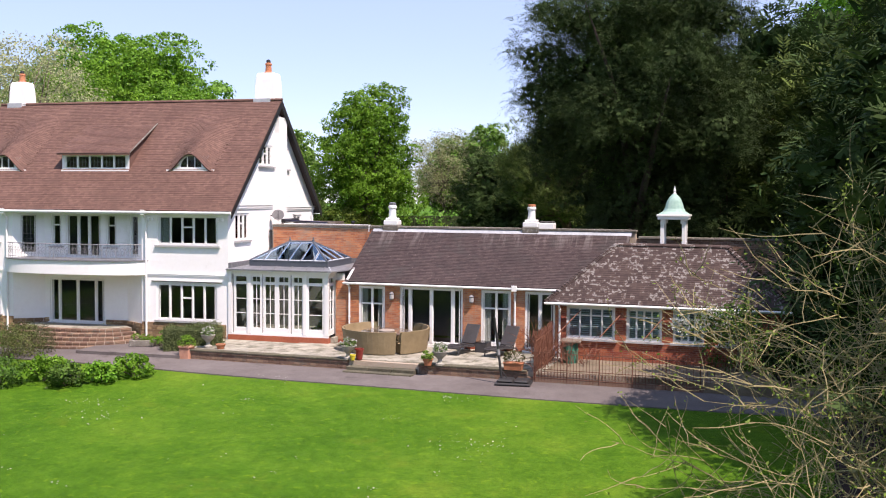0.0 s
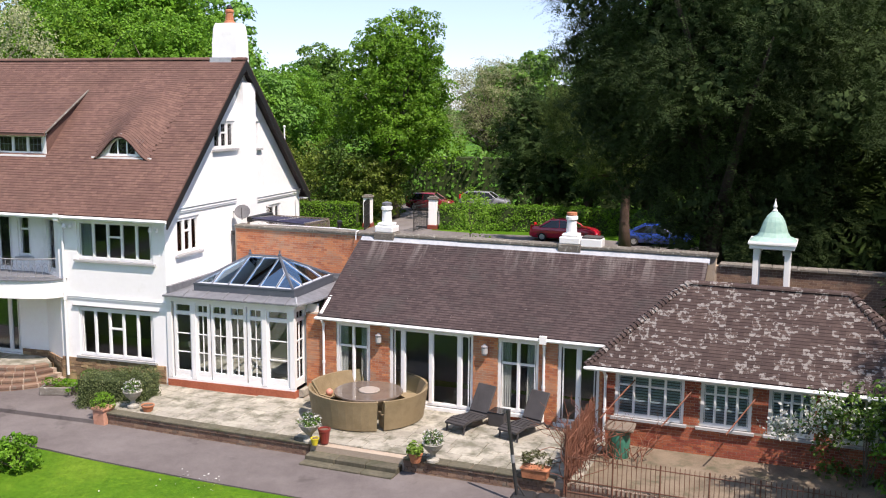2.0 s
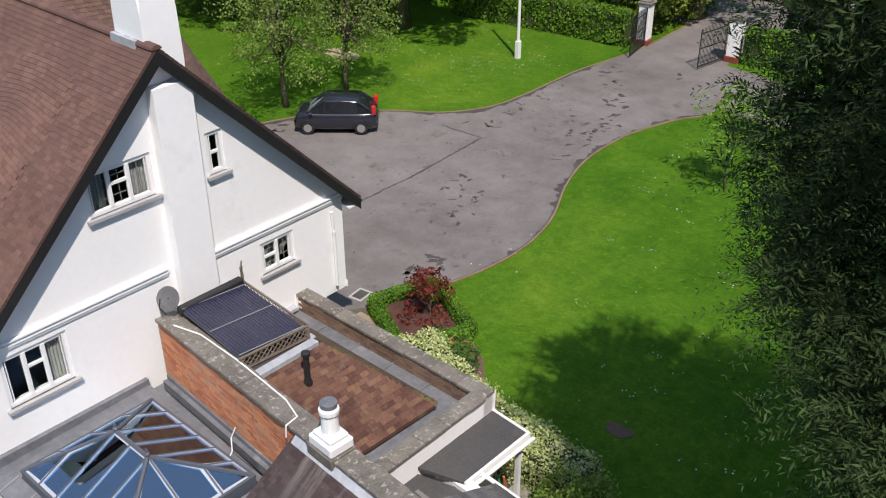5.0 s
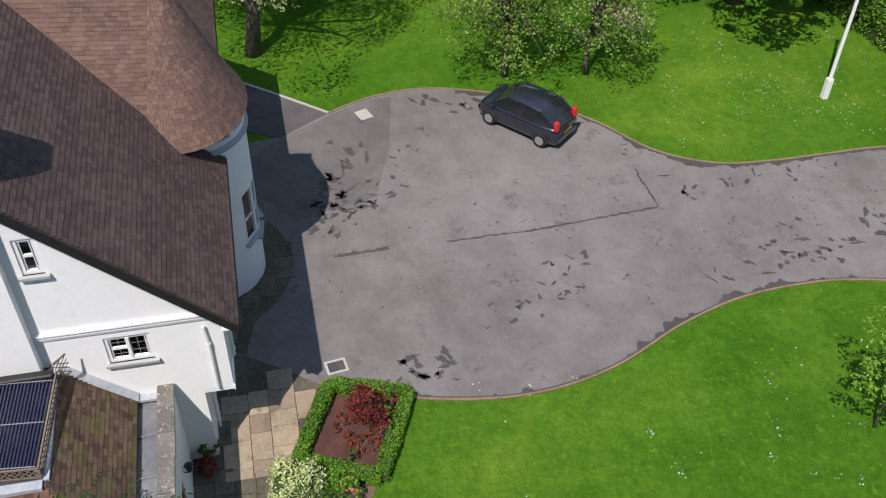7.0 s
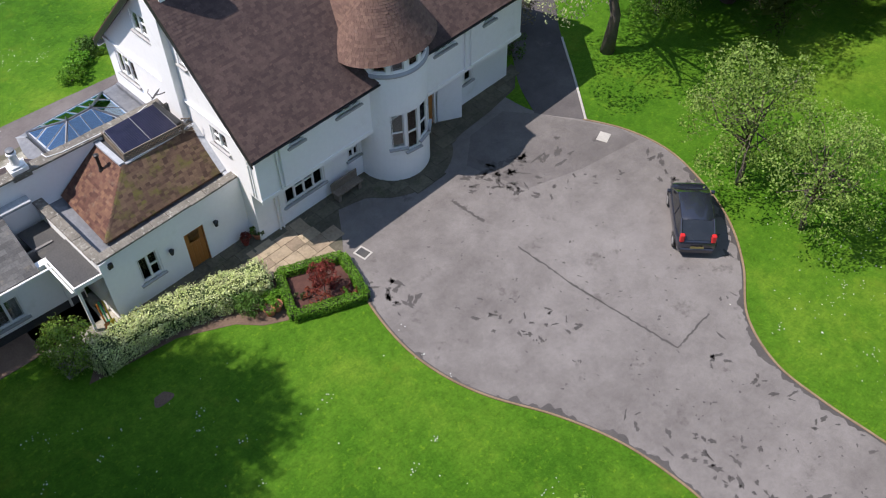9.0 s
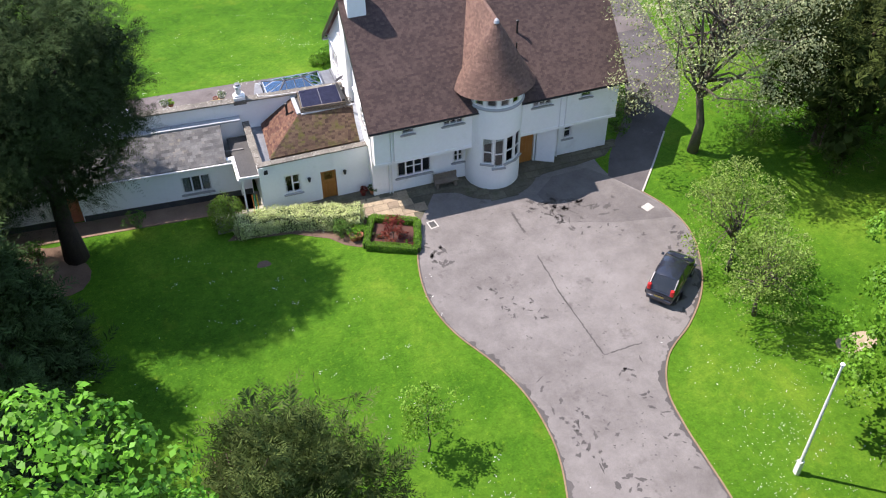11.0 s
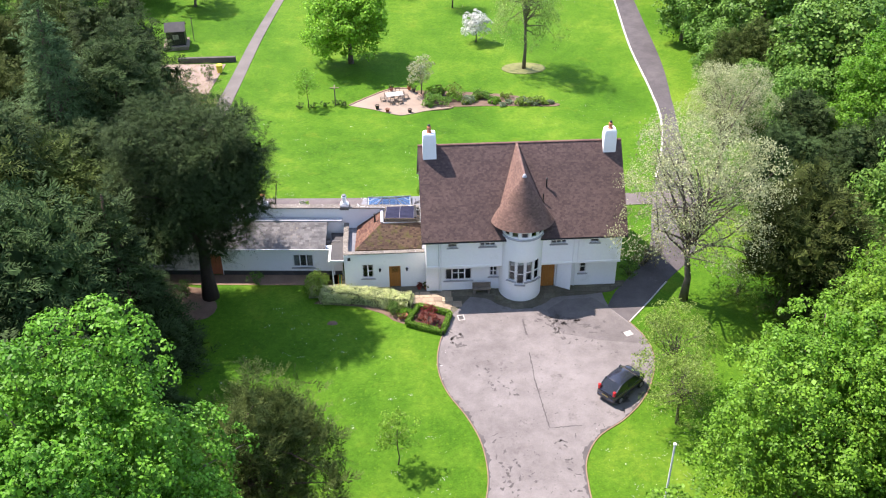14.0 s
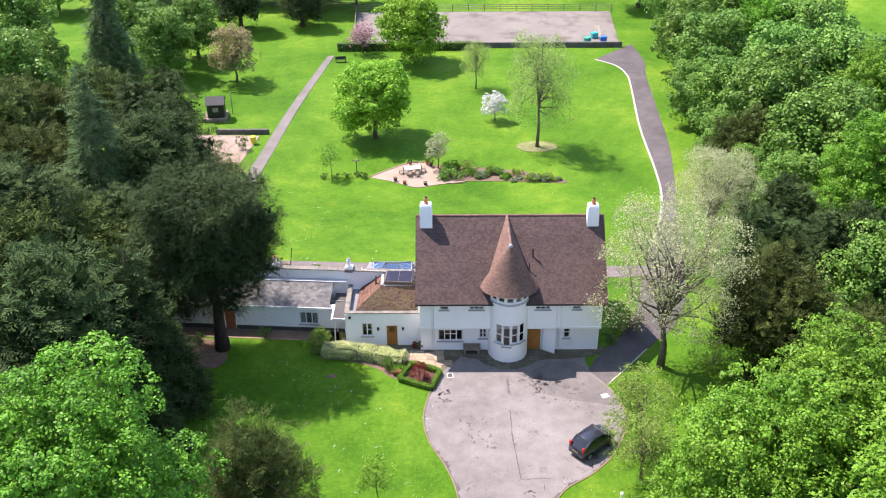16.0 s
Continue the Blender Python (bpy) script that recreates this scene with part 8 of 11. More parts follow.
KINDS = {
    # seed, lobes, clumps, leaves a clump, clump radius, leaf size, leaf, bark, trunk height, trunk radius, options
    "chestnut": (1, lob(1, 5.0, 24.5, 7.4, 22), 2100, 54, 0.62, 0.19, CHESTNUT, BARK, 17, 0.5, {"limbs": 30, "aspect": 0.7}),
    "chestnut_mid": (2, lob(2, 2.5, 16.3, 5.0, 17), 950, 52, 0.64, 0.2, leafy("bright_chestnut_leaf", (0.1, 0.265, 0.015), (0.22, 0.45, 0.045), 0.3, 0.42), BARK, 11, 0.35, {"limbs": 26, "aspect": 0.7}),
    "lime": (3, lob(3, 2.0, 15.5, 6.3, 18), 1150, 52, 0.66, 0.2, CHESTNUT2, BARK, 11, 0.38, {"limbs": 26, "aspect": 0.7}),
    "wood": (4, lob(4, 1.0, 15.0, 6.0, 14), 330, 46, 1.25, 0.4, WOODLEAF, BARK, 11, 0.35, {"limbs": 20, "aspect": 0.7}),
    "yew": (5, YEWLOBES, 2150, 4, 0.8, 0.15, YEWLEAF, surface("dark_yew_bark", (0.025, 0.018, 0.015), (0.055, 0.038, 0.03), 0.95, 2.0, 12, 0.8), 11, 0.55, {"limbs": 40, "fronds": 11, "steps": 10, "droop": 0.5, "fill": 8, "big": 2.0}),
    "yewlow": (19, lob(19, 0.6, 14.5, 5.4, 15), 460, 4, 1.05, 0.44, leafy("green_yew_needles", (0.024, 0.046, 0.014), (0.07, 0.115, 0.034), 0.5, 0.12, 0.75, 0.1), BARKRED, 11, 0.5, {"limbs": 20, "fronds": 5, "steps": 6, "droop": 0.45, "fill": 5}),
    "brownyew": (18, [(p[0] - 1.3, p[1] - 0.5, *p[2:]) for p in lob(18, 3.6, 10.8, 3.1, 14) + [(0.2, 0.3, 12.2, 0.5, 0.5, 1.4), (-2.4, -0.5, 9.8, 0.5, 0.5, 1.7), (-3.2, 0.6, 8.2, 0.6, 0.6, 1.4), (-1.0, -1.5, 10.6, 0.5, 0.5, 1.5), (1.2, 1.6, 10.2, 0.5, 0.5, 1.4), (-3.6, 2.6, 6.6, 0.5, 0.5, 1.5)]], 480, 4, 0.78, 0.3, leafy("brown_green_needles", (0.055, 0.08, 0.02), (0.15, 0.19, 0.055), 0.5, 0.4, 0.75, 0.1), BARKRED, 10, 0.35, {"limbs": 60, "fronds": 6, "steps": 8, "droop": 0.1, "rise": 2.2, "fill": 0, "shell": 0.95}),
    "olive": (6, lob(6, 0.4, 11.0, 4.6, 13), 420, 4, 1.0, 0.42, OLIVELEAF, BARKRED, 8, 0.35, {"fronds": 5, "steps": 6, "droop": 0.3, "rise": 1.2, "fill": 4}),
    "conifer": (7, lob(7, 1, 13, 3.5, 3), 620, 4, 0.85, 0.4, YEWLEAF, BARKRED, 12.5, 0.3, {"cone": (0.6, 13.0, 4.0), "tier": 0.75, "hang": 0.28, "fronds": 5, "steps": 7, "droop": 0.3, "limbs": 40}),
    "spruce": (8, lob(8, 1, 16, 3.5, 3), 700, 4, 0.95, 0.4, SPRUCELEAF, BARKRED, 16, 0.3, {"cone": (0.6, 17.0, 4.2), "tier": 0.8, "hang": 0.5, "fronds": 5, "steps": 7, "droop": 0.6, "limbs": 40}),
    "willow": (9, lob(9, 3.0, 11.8, 4.4, 14), 420, 60, 0.95, 0.12, WILLOWLEAF, BARK, 8.5, 0.22, {"limbs": 60, "bend": 0.5, "shell": 0.6, "spread": 0.9, "fill": 0}),
    "light": (10, lob(10, 1.0, 6.6, 2.6, 11), 230, 30, 0.6, 0.13, leafy("pale_fresh_leaf", (0.22, 0.37, 0.06), (0.4, 0.56, 0.14), 0.5, 0.45), BARK, 4.5, 0.12, {"limbs": 40, "bend": 0.4, "shell": 0.6, "spread": 0.9, "fill": 0}),
    "young": (11, lob(11, 1.3, 4.3, 1.4, 8), 100, 24, 0.36, 0.13, leafy("young_bright_leaf", (0.17, 0.34, 0.03), (0.32, 0.52, 0.075), 0.5, 0.45), BARK, 3.6, 0.045, {"limbs": 22, "shell": 0.6, "spread": 0.9, "fill": 0}),
    "round": (12, lob(12, 1.2, 10.0, 5.0, 14), 440, 52, 0.95, 0.3, leafy("bright_round_leaf", (0.16, 0.37, 0.02), (0.3, 0.55, 0.05), 0.3, 0.4), BARK, 7, 0.3, {"limbs": 20, "aspect": 0.7}),
    "birch": (13, lob(13, 2.0, 12.0, 3.7, 14), 250, 60, 0.75, 0.14, BIRCHLEAF, BARK, 11, 0.16, {"limbs": 70, "droop": 1.8, "shell": 0.5, "flat": 1.6, "bend": 0.4, "spread": 0.9, "fill": 0}),
    "blossom": (14, lob(14, 0.7, 3.3, 1.6, 8), 130, 34, 0.35, 0.14, BLOSSOM, BARK, 2.2, 0.08, {"limbs": 14, "fill": 2}),
    "apple": (15, lob(15, 1.4, 4.4, 1.6, 8), 90, 26, 0.4, 0.15, WILLOWLEAF, BARK, 3.2, 0.08, {"limbs": 20, "blossom": 0.25, "spread": 0.9, "fill": 0}),
    "rust": (16, lob(16, 1.4, 8.6, 3.8, 12), 260, 36, 0.7, 0.22, RUSTLEAF, BARK, 5.5, 0.18, {"limbs": 30, "fill": 2}),
    "pink": (17, lob(17, 1.2, 5.0, 2.3, 8), 130, 28, 0.5, 0.18, PINKBLOSSOM, BARK, 3.5, 0.1, {"limbs": 20, "fill": 1}),
}


def plant(kind, x, y, label, scale=1.0, turn=0, category="tree", group=""):
    return tree(kind, pose(x, y, ground_z(x, y) - 0.05, 0, 0, turn), label, category, scale, group)


plant("chestnut", 15.2, 41.8, "tall spreading chestnut in fresh green leaf", 0.95)
plant("chestnut_mid", -8.9, 44.8, "rounded chestnut in bright green leaf by the gate")
LIME = "broad bright green lime tree in spring leaf"
plant("lime", -20.0, 32.6, LIME, 0.96)
plant("lime", -26.8, 28.8, LIME, 0.98, 120)
plant("lime", -29.0, 40.0, LIME, 1.3, 200)
plant("yew", 16.5, 8.6, "huge dark yew overhanging the slate roof")
plant("brownyew", 10.6, 32.6, "dark brown-green yew beside the lawn")
for x, y, s_, a in ((2.4, 46.2, 0.72, 30), (6.2, 45.6, 0.8, 140), (10.4, 46.4, 0.95, 250)):
    plant("yewlow", x, y, "dark yew in the row behind the front hedge", s_, a)
plant("willow", -6.6, 65.0, "pale tree in first leaf across the road", 1.15, 40)
plant("conifer", 20.4, 16.4, "dense dark green conifer under the yews", 1.12)
plant("conifer", 18.2, 22.5, "dense dark green conifer beside the front lawn", 0.62, 150)
plant("conifer", 27.0, 17.0, "dense dark green conifer under the yews", 1.1, 90)
plant("conifer", 20.5, 27.0, "dense dark green conifer beside the front lawn", 1.0, 200)
YEW = "large dark yew with foliage to the ground"
for x, y, s_, a in ((24.5, 22.0, 1.2, 100), (25.5, 34.0, 1.25, 190), (31.5, 9.0, 1.25, 200), (26.5, 3.0, 0.85, 260), (26.2, -9.6, 1.0, 110), (27.0, -19.5, 0.95, 300), (42.0, -6.0, 0.95, 320), (40.0, 24.0, 1.1, 150), (32.0, 33.0, 1.0, 10), (31.0, -28.5, 0.95, 40), (27.0, 27.5, 1.0, 70)):
    plant("yewlow", x, y, YEW, s_, a)
for x, y, s_, a in ((25.5, 10.5, 1.2, 75), (31.0, 15.0, 1.4, 10), (33.0, 0.5, 1.0, 20), (37.5, -12.0, 1.1, 200), (44.0, -20.0, 1.2, 40), (39.0, -34.0, 1.05, 140), (46.0, -30.0, 1.1, 220)):
    plant("olive", x, y, "bushy olive-green conifer in the wood", s_, a)
plant("chestnut_mid", 30.0, 31.0, "tall bright chestnut behind the yews", 1.35, 220)
plant("spruce", 29.5, -6.0, "tall drooping green spruce among yews", 1.15, 30)
plant("spruce", 42.5, -50.5, "tall drooping dark spruce above the wood", 1.15, 80)
plant("willow", -19.4, 11.2, "slender pale tree in first leaf beside the lane", 1.3)
plant("willow", -27.3, -7.0, "broad pale grey-green tree in first leaf", 1.0, 130)
plant("light", -16.0, 20.9, "light green small-leaved tree beside the forecourt", 1.05)
plant("light", -15.6, 24.2, "light green small-leaved tree beside the forecourt", 0.95, 100)
plant("olive", -27.0, 13.0, "dark bushy evergreen beside the lane", 1.0, 60)
plant("olive", -33.0, 18.5, "dark bushy evergreen beside the lane", 0.95, 250)
plant("yewlow", -30.0, 0.5, "dark evergreen beside the garden lane", 0.62, 160)
plant("chestnut_mid", -40.5, -4.5, "tall bright chestnut in the wood", 1.0, 40)
plant("chestnut_mid", -41.5, 8.0, "tall bright chestnut in the wood", 0.9, 190)
plant("olive", -34.5, -23.5, "dark evergreen at the wood's edge", 0.85, 20)
WOOD = "tall woodland tree in spring leaf"
for x, y, s_, a in ((-46, 18, 1.0, 70), (-41.0, -18.0, 1.0, 140), (-39.5, -31.0, 1.0, 210), (-36.5, -38.0, 0.8, 330), (-44.0, -41.0, 1.0, 30), (-37.5, -51.0, 0.9, 100), (-36.0, -62.0, 0.75, 200)):
    plant("wood", x, y, WOOD, s_, a)
for x, y, s_, a in ((-36.0, 2.0, 0.72, 20), (-34.0, -6.0, 0.62, 140), (-41.0, 14.0, 0.8, 250)):
    plant("yewlow", x, y, "dark evergreen under the woodland trees", s_, a)
for x, y, s_, a in ((-36.5, -13.0, 0.62, 60), (-33.5, -19.0, 0.5, 170), (-35.0, -29.0, 0.6, 280), (-34.0, -44.0, 0.6, 30), (-37.0, 8.0, 0.7, 310), (-44.0, -9.0, 0.9, 80)):
    plant("wood", x, y, "leafy young tree at the wood's edge", s_, a)
plant("chestnut_mid", -49.0, -26.0, "tall leafy tree in the wood", 1.0, 240)
plant("chestnut_mid", -45.0, -54.0, "tall leafy tree in the wood", 0.9, 290)
plant("lime", -37.0, 27.0, LIME, 0.95, 300)
plant("round", 6.9, -40.0, "full round chestnut on the garden lawn")
plant("birch", -13.4, -37.0, "airy birch standing on the garden lawn", 1.22)
plant("blossom", -8.46, -45.3, "small round tree in white blossom", 1.15)
plant("apple", -1.1, -31.0, "small apple tree coming into leaf by the patio")
plant("birch", -6.3, -57.0, "airy birch standing on the garden lawn", 0.6, 80)
plant("round", 3.2, -68.0, "round light green tree at the garden's end", 1.05, 100)
plant("pink", 10.8, -72.0, "small tree in pink blossom")
plant("rust", 28.3, -60.0, "coppery-leaved ornamental tree on the grass")
for x, y, s_, a in ((38.5, -62.0, 0.75, 10), (36.0, -70.0, 0.7, 80), (46.0, -70.0, 0.8, 170), (50.0, -40.0, 0.8, 300), (53.0, -52.0, 0.7, 250)):
    plant("wood", x, y, "woodland tree past the garden", s_, a)
plant("yewlow", 22.0, -86.0, "dark evergreen at the garden's end", 0.7, 160)
plant("yewlow", 32.0, -84.0, "dark evergreen at the garden's end", 0.75, 20)
plant("apple", 66.0, -66.0, "small mushroom-shaped tree in the far field", 1.5)

# ---------------------------------------------------------------- hedges and shrubs


def leaf_object(name, q, mat, parent, label=""):
    ob = new(name, mesh_quads(name, q, mat))
    ob.parent = parent
    if label:
        tagged(ob, label)
    return ob


# dark green fill for hedge cores: painted shade between the leaves
HEDGECORE = surface("dark_hedge_core", (0.025, 0.04, 0.012), (0.05, 0.075, 0.022), 1.0, 3, 20, 0.5)


def hedge(line, width, h0, height, leaf, label, size=0.09, dens=170, seed=1, wobble=0.06, category="hedge"):
    """A clipped hedge along a line: a box core coloured dark for the shade inside, and leaves all over its faces."""
    rng = np.random.default_rng(seed)
    ob = thing("hedge", label, category)
    bm = bmesh.new()
    P, Nn = [], []
    pts = [Vector((x, y, 0)) for x, y in line]
    for a, b in zip(pts, pts[1:]):
        d = b - a
        L = d.length
        e = d / L
        s = Vector((-e.y, e.x, 0))
        z0 = ground_z(a.x, a.y) + h0
        m = Matrix((Vector((e.x, s.x, 0, a.x)), Vector((e.y, s.y, 0, a.y)), Vector((0, 0, 1, z0)), Vector((0, 0, 0, 1))))
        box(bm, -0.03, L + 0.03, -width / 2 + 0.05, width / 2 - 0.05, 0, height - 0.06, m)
        for face, area in (("top", L * width), ("l", L * height), ("r", L * height), ("e0", width * height), ("e1", width * height)):
            n = int(area * dens)
            u, v = rng.random(n), rng.random(n)
            if face == "top":
                p = np.stack([u * L, (v - 0.5) * width, np.full(n, height)], 1)
                nn = np.tile((0, 0, 1.0), (n, 1))
            elif face in "lr":
                sg = 1 if face == "l" else -1
                p = np.stack([u * L, np.full(n, sg * width / 2), v * height], 1)
                nn = np.tile((0, sg, 0.3), (n, 1))
            else:
                sg = -1 if face == "e0" else 1
                p = np.stack([np.full(n, 0.0 if sg < 0 else L), (u - 0.5) * width, v * height], 1)
                nn = np.tile((sg, 0, 0.3), (n, 1))
            lump = np.array([noise.noise((a.x + q[0] * 1.3 + q[1], a.y + q[1] * 1.3, q[2] * 1.3)) for q in p])
            p = p + nn * (lump * wobble * 1.6 + rng.normal(0, wobble * 0.5, n))[:, None]
            P.append(moved(m, p))
            Nn.append(nn @ np.array(m.to_3x3()).T)
    part("branchwork", bm, HEDGECORE, ob)
    leaf_object("foliage", leaf_quads(rng, np.concatenate(P), np.concatenate(Nn), size, 0.6, 0, 0.6), leaf, ob)
    return ob


def shrub(x, y, r, h, leaf, label, size=0.1, n=900, seed=1, z=None, category="shrub", group=""):
    """A low leafy bush of clumps with a few stems."""
    m = pose(x, y, (ground_z(x, y) if z is None else z), 0, 0, seed * 37 % 360)
    rng = np.random.default_rng(seed)
    ob = thing("shrub", label, category, m, group)
    k = max(8, int(n / 28))
    lobes = [(0, 0, h * 0.45, r * 0.8, r * 0.8, h * 0.5)] + [(r * 0.5 * math.cos(a), r * 0.5 * math.sin(a), h * rng.uniform(0.35, 0.6), r * 0.48, r * 0.48, h * 0.38) for a in np.arange(5) * 1.256 + rng.random()]
    c, pts, nor = crown_points(rng, lobes, k, 28, r * 0.3, 0.75, 0.8)
    pts[:, 2] = np.maximum(pts[:, 2], 0.03)
    bm = bmesh.new()
    for t in c[:: max(1, k // 14)]:
        tube(bm, [(0, 0, -0.05), (t[0] * 0.4, t[1] * 0.4, t[2] * 0.5), tuple(t)], [0.02, 0.014, 0.004], 4)
    tagged(part("stem_tangle", bm, BARK, ob), "tangled thin stems", kind="stuff")
    leaf_object("foliage", leaf_quads(rng, pts, nor, size), leaf, ob)
    return ob


hedge([(-9.3, 38.3), (-14, 37.6), (-19.5, 36.6)], 0.9, 0, 1.75, HEDGELEAF, "clipped green beech hedge along the front lawn", 0.15, 240, 1, 0.12)
hedge([(-3.5, 40.0), (3, 40.9), (9, 41.2), (16, 41.0), (24, 40.4)], 0.9, 0, 1.75, HEDGELEAF, "clipped green beech hedge beside the gate", 0.15, 240, 2, 0.12)
BED = [(0.72, 11.0), (-1.6, 12.12), (-0.95, 14.25), (1.6, 13.05), (0.72, 11.0)]
hedge(BED, 0.34, 0, 0.42, HEDGELEAF, "square box hedge round a red shrub", 0.07, 1000, 3, 0.04)
hedge([(1.3, 10.95), (2.8, 10.5), (4.5, 9.95), (6.2, 9.7), (7.9, 9.7)], 1.0, 0, 1.0, VARIEGATED, "cream variegated clipped hedge before the annex", 0.085, 900, 4, 0.16)
bed = thing("bark_bed", "square bed of red bark mulch inside the box hedge", "flower bed")
bm = bmesh.new()
prism(bm, [(p[0], p[1]) for p in BED[:-1]][::-1], -0.1, 0.07)
part("mulch", bm, BARKMULCH, bed)
bm = bmesh.new()
prism(bm, [(1.2, 10.2), (7.8, 9.2), (8.6, 10.0), (5.2, 10.55), (3.3, 11.6), (2.6, 12.4), (1.75, 12.9), (0.8, 11.3)], -0.1, 0.012)
part("soil", bm, SOIL, bed)
mpl = thing("maple", "small red-leaved maple on a thin stem in the bark bed", "tree", pose(0.03, 12.95, 0.05))
rng = np.random.default_rng(5)
c, pts, nor = crown_points(rng, [(0, 0, 1.25, 0.5, 0.5, 0.36), (0.3, 0.1, 1.0, 0.34, 0.34, 0.24), (-0.3, -0.15, 1.05, 0.34, 0.34, 0.24)], 70, 24, 0.18)
bm = bmesh.new()
limbs(bm, rng, (0, 0, 0), 0.95, 0.03, c[:14], 6, 0.05)
part("trunk", bm, BARK, mpl)
leaf_object("crown", leaf_quads(rng, pts, nor, 0.08), REDLEAF, mpl)
for i, (x, y) in enumerate(((-0.5, 12.9), (0.3, 13.3), (-0.3, 12.4), (0.5, 12.6), (-0.7, 13.6))):
    shrub(x, y, 0.42, 0.34, REDLEAF, "low red-leaved plant on the mulch", 0.07, 420, 200 + i, group="red plants")
shrub(-0.55, 13.55, 0.22, 0.35, HEDGELEAF, "small green plant in the bark bed", 0.08, 120, 6)
shrub(0.85, 12.4, 0.25, 0.4, LAVENDERLEAF, "grassy tuft in the bark bed", 0.12, 120, 7)
shrub(2.5, 11.55, 0.62, 0.95, SHRUBLEAF, "rounded dark green shrub by the hedge", 0.06, 3000, 8)
shrub(1.6, 11.85, 0.5, 0.55, HEDGELEAF, "rounded light green shrub by the hedge", 0.06, 1500, 9)
shrub(8.4, 8.6, 1.05, 1.9, LIGHTLEAF, "yellow-green shrub at the corner of the annex", 0.1, 4200, 10)
shrub(13.2, 7.2, 0.7, 1.2, SHRUBLEAF, "green shrub by the slate range", 0.1, 700, 11)
shrub(18.5, 8.3, 0.9, 1.3, SHRUBLEAF, "green shrub under the yew", 0.12, 800, 12)
shrub(-17.7, 6.3, 1.4, 1.9, RUSTLEAF, "reddish-brown flowering shrub by the lane", 0.12, 1500, 13)
shrub(-15.9, 8.0, 0.9, 1.4, SHRUBLEAF, "green shrub at the corner of the house", 0.11, 900, 14)
shrub(-23.6, 11.0, 2.0, 3.2, LIGHTLEAF, "large light green shrub across the lane", 0.14, 2200, 15)
for i, (x, y, r, h) in enumerate([(-11.2, 41.3, 2.2, 6.6), (-14.2, 41.6, 2.4, 6.2), (-17.6, 41.0, 2.6, 6.8), (-21.5, 40.0, 2.8, 7.0), (-9.9, 41.0, 1.8, 5.6), (-9.4, 43.4, 1.8, 6.0), (-9.6, 46.0, 1.9, 6.0)]):
    shrub(x, y, r, h, LAURELLEAF if i % 3 else SHRUBLEAF, "tall laurel bank behind the front hedge", 0.22, 5200, 20 + i, group="laurel bank")
for i, (x, y, r, h) in enumerate([(-3.4, -7.6, 0.9, 0.9), (-2.3, -8.0, 0.8, 0.75), (-1.3, -7.3, 0.65, 0.7), (-4.6, -8.6, 1.0, 1.0), (-0.5, -6.5, 0.7, 0.8), (-5.8, -7.9, 0.9, 0.9)]):
    shrub(x, y, r, h, HEDGELEAF if i in (0, 2, 4) else SHRUBLEAF, "green leafy perennial at the lawn's edge", 0.12, 1500, 30 + i, group="border plants")
shrub(-7.0, -3.6, 1.15, 1.15, LAVENDERLEAF, "rounded grey-green bush beside the garden steps", 0.065, 3600, 38, category="bush")
hedge([(-1.85, -1.75), (0.2, -1.3)], 1.15, -0.05, 1.05, ROSEMARYLEAF, "grey-green rosemary clipped into a rounded block", 0.06, 1500, 39, 0.16)
shrub(-2.6, -1.1, 0.55, 0.4, HEDGELEAF, "low green plant at the foot of the wall", 0.08, 400, 41, z=-0.4)
for i in range(3):
    shrub(-2.6 + i * 0.9, -0.55, 0.4, 0.6, SHRUBLEAF, "green plants under the window", 0.09, 300, 42 + i, z=-0.3, group="wall plants")

# long border and patio out on the lawn
patio = thing("gravel_patio", "pale gravel patio with a low brick rim on the lawn", "patio", kind="structure")
PAT = smooth_line([(6.9, -28.6), (4.7, -30.6), (2.6, -32.2), (0.4, -32.4), (-0.9, -30.8), (-1.5, -28.9), (-2.6, -27.7), (-4.4, -27.3), (-3.6, -26.7), (-1.6, -26.4), (0.6, -25.5), (1.7, -25.5), (4.2, -27.2), (6.9, -28.6)], 5)[:-1]
bm = bmesh.new()
f = [bm.verts.new((x, y, ground_z(x, y) + 0.05)) for x, y in PAT]
bm.faces.new(f)
r = bmesh.ops.extrude_face_region(bm, geom=bm.faces[:])
for v in r["geom"]:
    if isinstance(v, bmesh.types.BMVert):
        v.co.z -= 0.3
bmesh.ops.recalc_face_normals(bm, faces=bm.faces[:])
part("gravel", bm, surface("pink_gravel", (0.2, 0.155, 0.115), (0.3, 0.24, 0.185), 0.95, 0.6, 40, 0.7, 90), patio)
edging("patio_rim", PAT[:45], 0.14, 0.12, OLDBRICK, "low brick rim of the gravel patio")
PZ = -2.55


def garden_table(x, y, z):
    t = thing("garden_table", "pale slatted timber table on the gravel", "table", pose(x, y, z, 0, 0, 12))
    for k in range(7):
        bm = bmesh.new()
        bevelled(bm, -0.95, 0.95, -0.52 + k * 0.15, -0.52 + k * 0.15 + 0.135, 0.7, 0.735, 0.006)
        part("slat", bm, surface("silvered_teak", (0.4, 0.37, 0.33), (0.52, 0.49, 0.45), 0.8, 2, 20, 0.2) if k == 0 else bpy.data.materials["silvered_teak"], t)
    for sx in (-0.85, 0.85):
        for sy in (-0.44, 0.44):
            bm = bmesh.new()
            bevelled(bm, sx - 0.04, sx + 0.04, sy - 0.04, sy + 0.04, 0, 0.7, 0.006)
            part("leg", bm, bpy.data.materials["silvered_teak"], t)


garden_table(1.9, -29.6, PZ)


